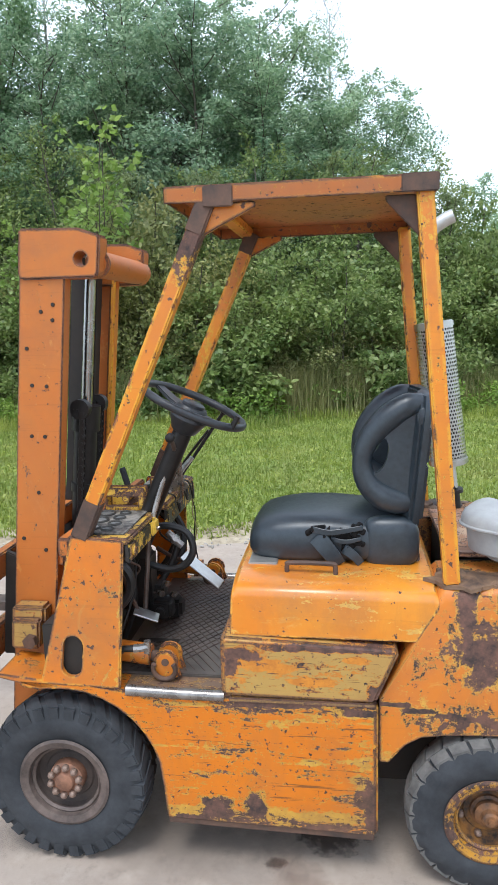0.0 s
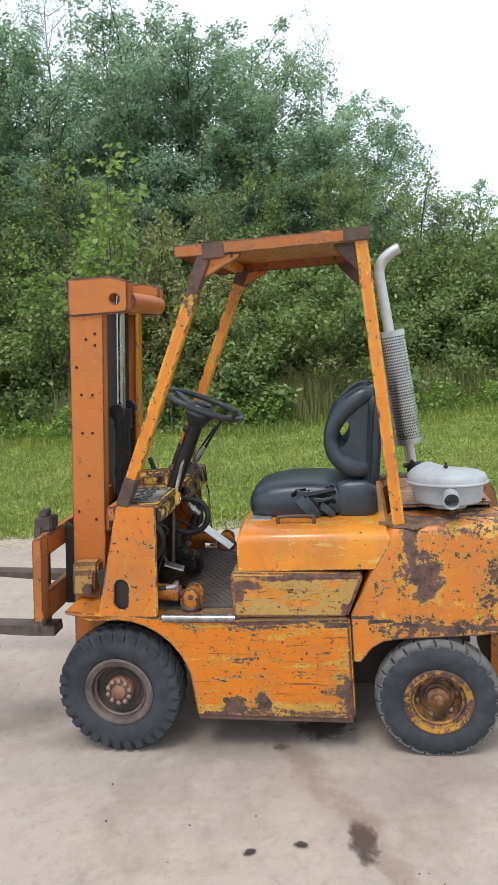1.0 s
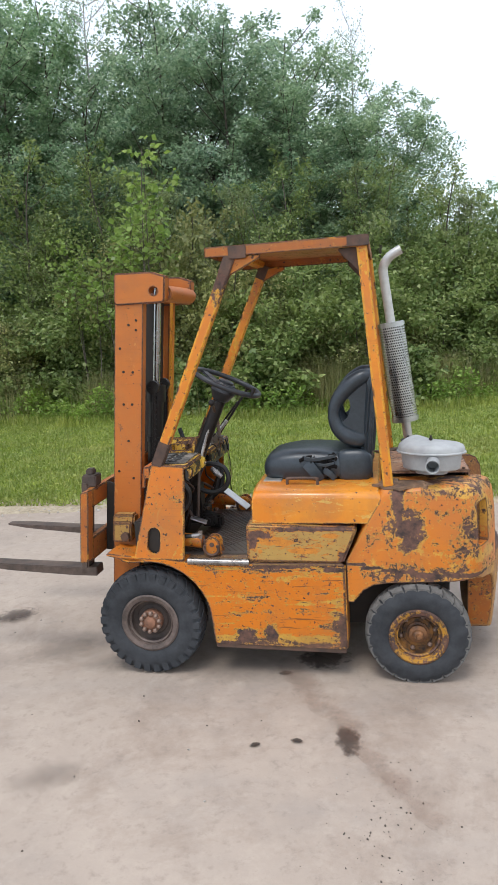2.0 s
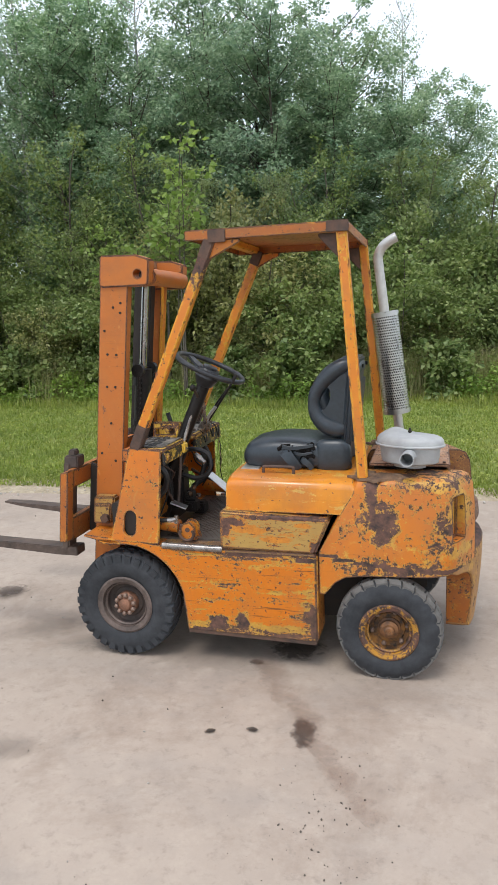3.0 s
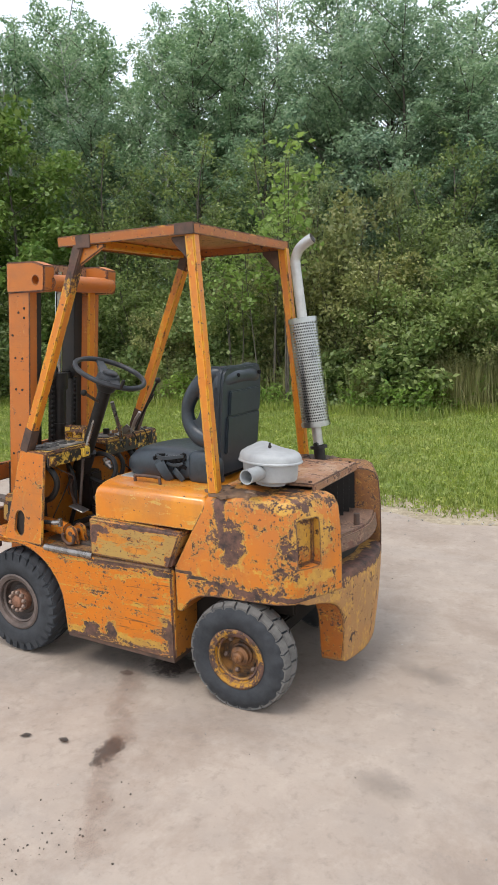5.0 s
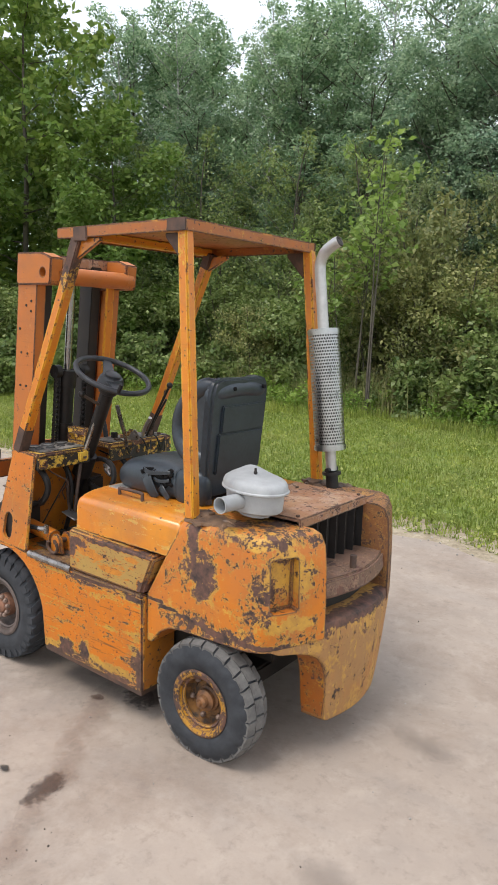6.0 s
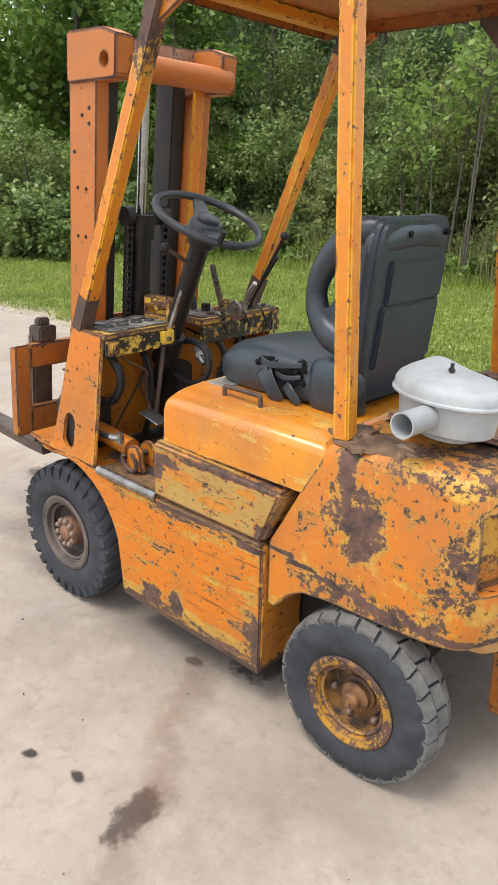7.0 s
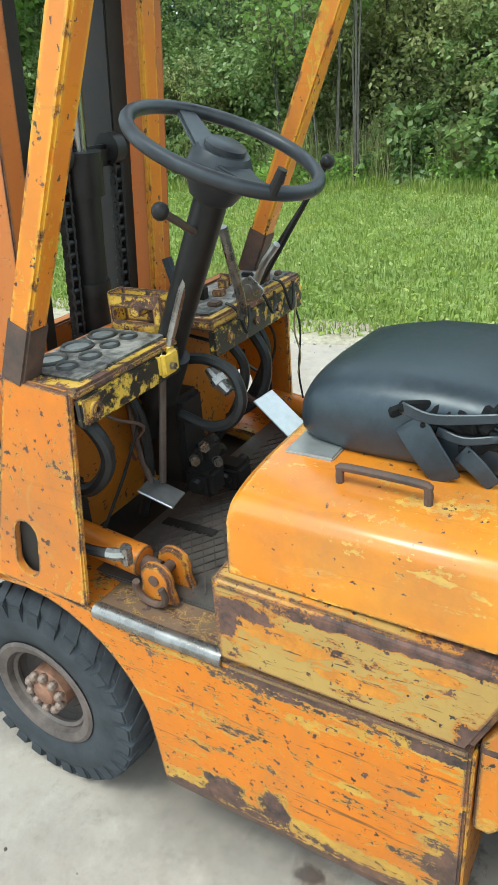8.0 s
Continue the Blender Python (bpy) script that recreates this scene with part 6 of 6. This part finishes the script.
def leaves(rng, centres, size, aspect=0.55, droop=0.25, spread=0.35):
    """Bent leaf blades of four corners at the given places, turned at random, tips hanging by droop."""
    k = len(centres)
    s = size * (1 - spread + 2 * spread * rng.random(k))[:, None]
    az = rng.random(k) * 2 * np.pi
    el = rng.normal(-droop, 0.55, k)
    d = np.stack([np.cos(az) * np.cos(el), np.sin(az) * np.cos(el), np.sin(el)], 1)
    side = np.cross(d, rng.normal(0, 0.55, (k, 3)) + np.array([0, 0, 1.0]))
    side /= np.linalg.norm(side, axis=1)[:, None] + 1e-9
    up = np.cross(side, d)
    p0 = centres
    p2 = centres + d * s
    mid = centres + d * s * 0.42 + up * s * 0.06
    w = side * s * aspect * 0.5
    v = np.stack([p0, mid - w, p2, mid + w], 1).reshape(-1, 3)
    f = np.arange(4 * k).reshape(k, 4)
    return v, f


def crown_points(rng, count, clumps):
    """Leaf places gathered in clumps: rows of centre and radius."""
    c = np.asarray(clumps)
    vol = c[:, 3] ** 2.2
    pick = rng.choice(len(c), count, p=vol / vol.sum())
    p = rng.normal(0, 1, (count, 3))
    p /= np.linalg.norm(p, axis=1)[:, None]
    r = c[pick, 3] * rng.random(count) ** 0.5
    p = p * r[:, None] * np.array([1.0, 1.0, 0.8])
    return c[pick, :3] + p


def tree(name, h, spread, first, leaf, count, leaf_mat, bark, label, seed, upright=0.6, stems=1, trunk_r=0.0, category="tree", top_thin=0.35, aspect=0.55, limbs_apart=False, puff=1.0, shoots=0):
    """A trunk with limbs and a crown of leaf blades in clumps; its foot is at the origin."""
    rng = np.random.default_rng(seed)
    ob = holder(name)
    tagged(ob, label, category)
    wood = bmesh.new()
    clumps = []
    for sidx in range(stems):
        a = rng.random() * 2 * math.pi
        base = Vector((0.25 * math.cos(a), 0.25 * math.sin(a), -0.1)) if stems > 1 else Vector((0, 0, -0.1))
        hh = h * (1 if sidx == 0 else rng.uniform(0.65, 0.95))
        off = Vector((math.cos(a), math.sin(a), 0)) * (spread * 0.5 if stems > 1 else spread * 0.12)
        pts = [base + off * (t ** 1.3) + Vector((rng.normal(0, 0.05), rng.normal(0, 0.05), 0)) * (h * 0.12 * t) + Vector((0, 0, hh * t)) for t in np.linspace(0, 1, 7)]
        r0 = trunk_r or h * 0.011
        tube(pts, [r0, r0 * 0.8, r0 * 0.55, r0 * 0.3, 0.012], 7, wood, 2)
        limbs = int((10 + h * 2.2 / stems) * (1.5 if shoots else 1.0))
        for i in range(limbs):
            t = first + (1 - first) * (i + rng.random()) / limbs
            k = min(int(t * 6), 5)
            q = pts[k].lerp(pts[k + 1], t * 6 - k)
            a = i * 2.4 + rng.random() * 1.2
            rel = (t - first) / (1 - first + 1e-6)
            reach = spread * (0.45 + 0.75 * math.sin(math.pi * min(1, 0.18 + rel * (0.64 if shoots else 0.80)))) * (1 - top_thin * rel) * rng.uniform(0.6, 1.15)
            d = Vector((math.cos(a), math.sin(a), upright * rng.uniform(0.5, 1.4)))
            end = q + d * reach
            bend = q + d * reach * 0.55 + Vector((0, 0, -0.06 * reach))
            radii = [r0 * 0.25 * (1.15 - rel), r0 * 0.13, 0.005]
            if limbs_apart:
                part("limb", tube([q, bend, end], radii, 5, None, 2), bark, ob, "", 60)
            else:
                tube([q, bend, end], radii, 5, wood, 2)
            for f in ((0.30, 0.55, 0.80, 1.0) if shoots else (0.45, 0.75, 1.0)):
                c = q.lerp(end, f) + Vector(rng.normal(0, 0.12, 3)) * reach
                clumps.append((*c, max(0.16, reach * rng.uniform(0.22, 0.42) * puff)))
            for j in range(shoots):          # thin upright shoots feather the outline
                c = end + Vector((rng.normal(0, 0.14), rng.normal(0, 0.14), 0.16 + 0.20 * j))
                clumps.append((*c, 0.24 - 0.05 * j))
        clumps.append((*pts[-1], spread * 0.18))
        clumps.append((*(pts[-1] - Vector((0, 0, h * 0.05))), spread * 0.25))
    part("trunk", wood, bark, ob, "", 60)
    v, f = leaves(rng, crown_points(rng, count, clumps), leaf, aspect)
    cr = new("crown", mesh_of("crown", v, f, leaf_mat))
    cr.parent = ob
    return ob


def grown(spots, group, ob):
    """Plants trees whose crowns reach the wanted heights: x, y, height, width factor, turn."""
    crown = [c for c in ob.children if c.name.startswith("crown")][0].data
    co = np.empty(len(crown.vertices) * 3, dtype=np.float32)
    crown.vertices.foreach_get("co", co)
    base = float(np.quantile(co[2::3], 0.985))
    planted(ob, [(x, y, w, a, h / (base * w)) for x, y, h, w, a in spots], group)


def planted(ob, spots, group):
    """Sets the first at the first spot and copies at the rest: x, y, scale, turn, height factor."""
    ob["group"] = group
    for i, (x, y, s, a, k) in enumerate(spots):
        m = pose(x, y, 0.0, 0, 0, a) @ Matrix.Diagonal((s, s, s * k, 1))
        if i:
            copy_thing(ob, m)
        else:
            first_pose = m
    ob.matrix_basis = first_pose


t_alder = tree("alder_tree", 11.5, 1.9, 0.06, 0.124, 26000, m_leaf_tree, m_bark, "tall dense dark-green alder behind the bushes", 11, 0.75, top_thin=0.2, puff=0.80, shoots=1)
grown([(-7.7, 16.8, 10.4, 0.95, 70), (-9.3, 17.4, 11.0, 0.95, 220), (-10.5, 18.2, 11.4, 0.85, 300), (-13.2, 17.2, 10.9, 1.0, 20), (-14.7, 17.8, 12.3, 1.0, 110), (-16.7, 17.0, 12.0, 1.1, 330), (-18.9, 16.0, 11.2, 1.15, 180),
             (-21.6, 15.0, 11.2, 1.3, 10), (-6.2, 20.3, 9.8, 1.0, 100), (-2.1, 20.0, 9.3, 1.0, 75), (-9.9, 21.0, 11.6, 1.1, 140), (-17.6, 20.8, 13.0, 1.4, 260)], "dark alders", t_alder)
t_poplar = tree("willow_tree", 12.0, 1.5, 0.08, 0.120, 20000, m_leaf_grey, m_bark, "tall grey-green narrow-leaved willow in the treeline", 12, 1.1, 1, 0, "tree", 0.35, 0.50, puff=0.86, shoots=1)
grown([(-3.3, 17.5, 9.7, 0.95, 0), (-5.0, 17.4, 10.3, 0.95, 80), (-8.5, 15.8, 9.4, 0.9, 190), (-12.2, 15.6, 8.4, 0.9, 260), (-6.3, 15.7, 8.4, 0.9, 30), (-0.8, 15.7, 7.3, 0.85, 120), (-11.3, 17.0, 9.0, 0.85, 200), (0.7, 15.8, 6.4, 0.8, 290)], "grey willows", t_poplar)
t_pale_willow = tree("silver_willow", 11.5, 1.9, 0.06, 0.120, 26000, m_leaf_haze, m_bark, "tall dense willow behind the bushes, leaves paled for haze", 19, 0.8, limbs_apart=True, top_thin=0.2, puff=0.80, shoots=1)
grown([(-4.25, 16.5, 10.5, 0.9, 0), (-2.6, 16.4, 9.3, 0.9, 140), (-1.3, 17.2, 9.5, 0.9, 250), (-0.35, 16.8, 8.1, 0.8, 40), (1.25, 17.0, 7.4, 0.75, 160), (2.15, 17.4, 7.3, 0.65, 310)], "silver willows", t_pale_willow)
t_birch = tree("birch_tree", 13.0, 1.5, 0.30, 0.08, 9500, m_leaf_grey, m_birch, "slender birch with a pale trunk among the trees", 13, 0.7, shoots=2)
grown([(-7.1, 18.4, 12.4, 0.75, 0), (0.62, 19.5, 10.3, 0.55, 60), (-9.7, 15.9, 10.2, 0.75, 120), (-12.9, 15.5, 10.6, 0.8, 200), (-15.6, 15.7, 11.2, 0.85, 260), (-3.8, 19.0, 11.0, 0.7, 310)], "birches", t_birch)
t_wood = tree("wood_tree", 11.0, 2.2, 0.05, 0.19, 8000, m_leaf_tree, m_bark, "dark leafy tree deep in the wood", 24, 0.7, top_thin=0.2, puff=1.5)
grown([(-22.0, 22.0, 12.0, 1.3, 0), (-18.5, 25.0, 12.0, 1.3, 60), (-15.6, 23.5, 11.5, 1.1, 120), (-12.6, 24.5, 9.4, 1.1, 200), (-10.9, 24.0, 10.0, 1.0, 260), (-8.4, 24.5, 10.6, 1.1, 310), (-5.6, 23.5, 9.4, 1.1, 40),
       (-3.3, 23.0, 9.6, 1.0, 90), (-1.0, 23.0, 8.6, 1.0, 150), (1.0, 22.5, 6.6, 0.9, 230), (2.6, 23.0, 5.4, 0.8, 280)], "trees deep in the wood", t_wood)
t_pale = tree("pale_tree", 5.6, 1.25, 0.05, 0.075, 17000, m_leaf_pale, m_bark, "pale olive-green young tree in front of the treeline", 18, 1.0, 2)
grown([(1.45, 14.3, 5.2, 0.95, 0), (-1.3, 13.2, 4.6, 0.78, 80), (-4.0, 13.4, 4.7, 0.85, 170), (2.9, 14.6, 4.3, 0.8, 250), (-7.0, 13.3, 4.6, 0.8, 300), (6.3, 14.4, 3.7, 0.7, 30)], "pale young trees", t_pale)
t_mid = tree("young_tree", 6.4, 1.5, 0.06, 0.09, 15000, m_leaf_shrub, m_bark, "young leafy green tree at the lawn's far side", 14, 0.9, 2, puff=1.2)
grown([(2.6, 15.4, 4.8, 0.9, 0), (0.8, 14.2, 5.0, 0.9, 70), (-0.8, 13.9, 5.3, 0.85, 160), (3.5, 16.6, 5.0, 0.72, 230), (-5.0, 14.2, 5.6, 0.9, 300), (-7.8, 14.0, 5.9, 1.0, 30),
       (5.5, 15.2, 4.4, 0.75, 110), (7.0, 15.6, 4.2, 0.78, 200), (8.6, 16.5, 4.3, 0.82, 290), (-10.6, 13.8, 6.2, 1.05, 20), (-13.6, 13.4, 6.6, 1.1, 140)], "young trees", t_mid)
t_round = tree("round_tree", 9.5, 2.6, 0.2, 0.16, 14000, m_leaf_grey, m_bark, "round-crowned pale tree far behind the bushes", 15, 0.4)
planted(t_round, [(7.6, 33, 0.85, 0, 0.98), (13.2, 35, 0.75, 90, 0.85), (18.5, 34, 0.85, 180, 0.85)], "far trees")
t_maple = tree("maple_tree", 8.5, 2.4, 0.05, 0.17, 15000, m_leaf_bright, m_bark, "broad bright-green maple beside the lawn", 16, 0.4, 1, 0, "tree", 0.35, 0.75)
planted(t_maple, [(-11.4, 11.6, 0.82, 0, 1.0), (-14.9, 11.2, 1.2, 130, 1.12), (-18.4, 12.0, 1.35, 250, 1.2)], "maples")
t_sap = tree("sapling", 6.3, 0.8, 0.58, 0.165, 560, m_leaf_lush, m_bark, "slender sapling with large bright leaves above the bushes", 17, 0.9, 3, 0.03, "sapling", 0.3, 0.8)
planted(t_sap, [(-3.35, 10.5, 0.82, 0, 1.0), (-3.85, 10.7, 0.68, 120, 1.0), (-4.7, 11.0, 0.62, 220, 0.95)], "saplings")

s_green = tree("shrub", 2.9, 1.15, 0.03, 0.095, 11000, m_leaf_shrub, m_bark, "dense green shrub at the lawn's edge", 21, 0.7, 4, 0.03, "shrub", 0.2, 0.6)
planted(s_green, [(0.9, 11.9, 1.0, 0, 1.0), (-1.0, 11.6, 0.95, 80, 1.0), (2.7, 12.9, 0.95, 170, 0.95), (-5.9, 12.1, 1.0, 250, 1.0), (-7.9, 12.2, 1.0, 330, 1.0), (4.2, 13.6, 1.0, 40, 1.1), (6.0, 13.5, 0.95, 150, 1.15), (7.6, 13.8, 1.0, 220, 1.15),
                  (9.4, 14.2, 1.1, 310, 1.1), (-9.6, 12.3, 1.05, 20, 1.0), (-11.6, 11.6, 1.1, 100, 1.0), (-13.8, 11.0, 1.1, 190, 1.0), (-12.6, 8.4, 1.0, 10, 1.0), (-14.2, 6.6, 1.1, 240, 1.1), (-0.1, 12.8, 1.05, 120, 1.15), (1.9, 13.6, 1.05, 300, 1.2), (3.2, 14.6, 1.1, 60, 1.3), (5.0, 14.4, 1.1, 60, 1.3)], "shrubs")
s_olive = tree("olive_shrub", 3.0, 1.1, 0.05, 0.085, 9000, m_leaf_olive, m_bark, "yellowing olive-green shrub at the lawn edge", 22, 0.8, 4, 0.03, "shrub", 0.2, 0.6)
planted(s_olive, [(-2.2, 11.7, 1.0, 0, 1.05), (-4.0, 12.3, 1.05, 110, 1.15), (0.2, 11.3, 0.62, 200, 0.9), (-3.2, 12.9, 1.2, 290, 1.25), (1.7, 12.3, 0.7, 30, 0.9), (-6.9, 11.6, 0.7, 160, 1.0)], "olive shrubs")
s_low = tree("low_shrub", 1.3, 0.75, 0.02, 0.12, 3200, m_leaf_shrub, m_bark, "low broad-leaved bush at the grass edge", 23, 0.5, 3, 0.015, "shrub", 0.2, 0.7)
planted(s_low, [(-0.6, 10.8, 1.0, 0, 1.0), (1.4, 11.2, 0.9, 90, 1.0), (3.0, 12.0, 0.9, 180, 1.0), (4.8, 12.4, 0.9, 270, 1.0), (6.4, 12.6, 0.9, 20, 1.0), (-2.9, 10.9, 0.9, 110, 1.0), (-5.1, 11.1, 1.0, 200, 1.0), (-6.8, 10.9, 1.0, 280, 1.0), (-8.9, 10.7, 1.0, 10, 1.1), (8.0, 12.8, 0.9, 60, 1.0), (-10.6, 9.9, 1.1, 60, 1.1), (-12.5, 8.6, 1.1, 140, 1.1), (-10.6, 7.6, 1.0, 30, 1.0), (-11.6, 6.9, 1.1, 230, 1.1), (-12.9, 6.2, 1.2, 300, 1.1)], "low bushes")


def grass(name, count, region, height, width, mat, label, seed, bend=0.4):
    """Blades of one bent triangle pair each."""
    rng = np.random.default_rng(seed)
    p = region(rng, count)
    h = height * (0.45 + 0.9 * rng.random(count) ** 1.5)
    a = rng.random(count) * 2 * np.pi
    d = np.stack([np.cos(a), np.sin(a)], 1)
    w = np.stack([-d[:, 1], d[:, 0]], 1) * width * (0.6 + 0.8 * rng.random(count))[:, None]
    lean_by = d * (h * bend * rng.random(count))[:, None]
    z0 = np.full((count, 1), 0.0) + p[:, 2:3]
    base0 = np.concatenate([p[:, :2] - w / 2, z0], 1)
    base1 = np.concatenate([p[:, :2] + w / 2, z0], 1)
    at_mid, zm = p[:, :2] + lean_by * 0.38, z0 + h[:, None] * 0.6
    at_tip, zt = p[:, :2] + lean_by, z0 + h[:, None]
    mid0, mid1 = np.concatenate([at_mid - w * 0.36, zm], 1), np.concatenate([at_mid + w * 0.36, zm], 1)
    tip0, tip1 = np.concatenate([at_tip - w * 0.05, zt], 1), np.concatenate([at_tip + w * 0.05, zt], 1)
    v = np.stack([base0, base1, mid1, mid0, tip1, tip0], 1).reshape(-1, 3)
    f = (np.arange(count)[:, None, None] * 6 + np.array([[0, 1, 2, 3], [3, 2, 4, 5]])[None]).reshape(-1, 4)
    ob = new(name, mesh_of(name, v, f, mat))
    return tagged(ob, label, "grass", kind="stuff")


def lawn_region(rng, k):
    y = 3.40 + 8.6 * rng.random(k) ** 1.35
    x = rng.uniform(-13, 6.5, k)
    z = np.array([lawn_height(a, b) for a, b in zip(x, y)]) - 0.005
    keep = np.array([b - verge(a) > -0.05 + 0.45 * q ** 2 for a, b, q in zip(x, y, rng.random(k))])
    z[~keep] = -0.5
    return np.stack([x, y, z], 1)


grass("lawn_grass", 190000, lawn_region, 0.062, 0.012, m_grass, "short mown green grass of the lawn", 31, 0.8)


def band(y0, y1, x0=-12, x1=9):
    def region(rng, k):
        x = rng.uniform(x0, x1, k)
        y = np.interp(x, [-12, -8, -3, 0, 3, 9], [9.2, 10.4, 10.5, 10.5, 11.3, 12.3]) + rng.uniform(y0, y1, k) + 0.35 * np.sin(x * 1.7)
        clump = np.sin(x * 3.3) * np.sin(x * 1.3 + 2)
        return np.stack([x, y + 0.3 * clump, np.zeros(k)], 1)
    return region


def tufts(rng, k):
    """Places gathered in loose tufts along the foot of the bushes."""
    at = np.concatenate([rng.uniform(-11, 9, 30), rng.normal(0.8, 1.0, 18)])
    x = at[rng.integers(0, len(at), k)] + rng.normal(0, 0.22, k)
    y = np.interp(x, [-12, -8, -3, 0, 3, 9], [9.2, 10.4, 10.5, 10.5, 11.3, 12.3]) + rng.normal(0.45, 0.3, k)
    return np.stack([x, y, np.zeros(k)], 1)


grass("tall_grass", 26000, tufts, 0.80, 0.010, m_reed, "tall half-dry grass along the bushes", 32, 0.5)
grass("rank_grass", 36000, band(-1.0, 0.9), 0.20, 0.012, m_grass, "rank green grass along the bushes", 33, 0.6)


def weeds(name, count, region, tall, leaf, mat, label, seed, flat=0.0):
    """Broad small leaves standing at uneven heights."""
    rng = np.random.default_rng(seed)
    p = region(rng, count)
    clump = 0.5 + 0.5 * np.sin(p[:, 0] * 2.1 + 1.3) * np.sin(p[:, 0] * 5.7 + p[:, 1])
    p[:, 2] += tall * rng.random(count) * (0.35 + 0.65 * clump)
    v, f = leaves(rng, p, leaf, 0.6, flat)
    ob = new(name, mesh_of(name, v, f, mat))
    return tagged(ob, label, "weeds", kind="stuff")


weeds("border_weeds", 46000, band(-0.5, 1.5), 0.75, 0.08, m_leaf_weed, "nettles and weeds along the foot of the bushes", 34)
weeds("lawn_weeds", 75000, lawn_region, 0.065, 0.042, m_grass, "clover and small weeds in the lawn", 35)


# ---- far house behind the bushes ----
m_slate = grimy("grey_roofing", (0.10, 0.105, 0.11), (0.19, 0.195, 0.20), 0.7, 0.0, 4, 0.3)
m_render = grimy("pale_house_wall", (0.62, 0.60, 0.56), (0.75, 0.73, 0.69), 0.9, 0.0, 3, 0.1)
house = holder("house")
tagged(house, "far pale house with a steep grey gambrel roof", "house")
gable = [(10.75, -0.1), (10.75, 3.9), (11.75, 7.7), (14.9, 9.7), (18.1, 7.7), (19.1, 3.9), (19.1, -0.1)]
part("wall", prism(gable, 38.0, 46.0), m_render, house, "", 0)
over = 0.35
for (x0, z0), (x1, z1) in zip(gable[1:5], gable[2:6]):
    d = Vector((x1 - x0, 0, z1 - z0)).normalized()
    nrm = Vector((-d.z, 0, d.x))
    p = [Vector((x0, 0, z0)) - d * 0.25, Vector((x1, 0, z1)) + d * 0.02]
    q = [p[0] + nrm * 0.01, p[1] + nrm * 0.01, p[1] + nrm * over, p[0] + nrm * over]
    part("roof", prism([(u.x, u.z) for u in q], 37.5, 46.5), m_slate, house, "", 0)
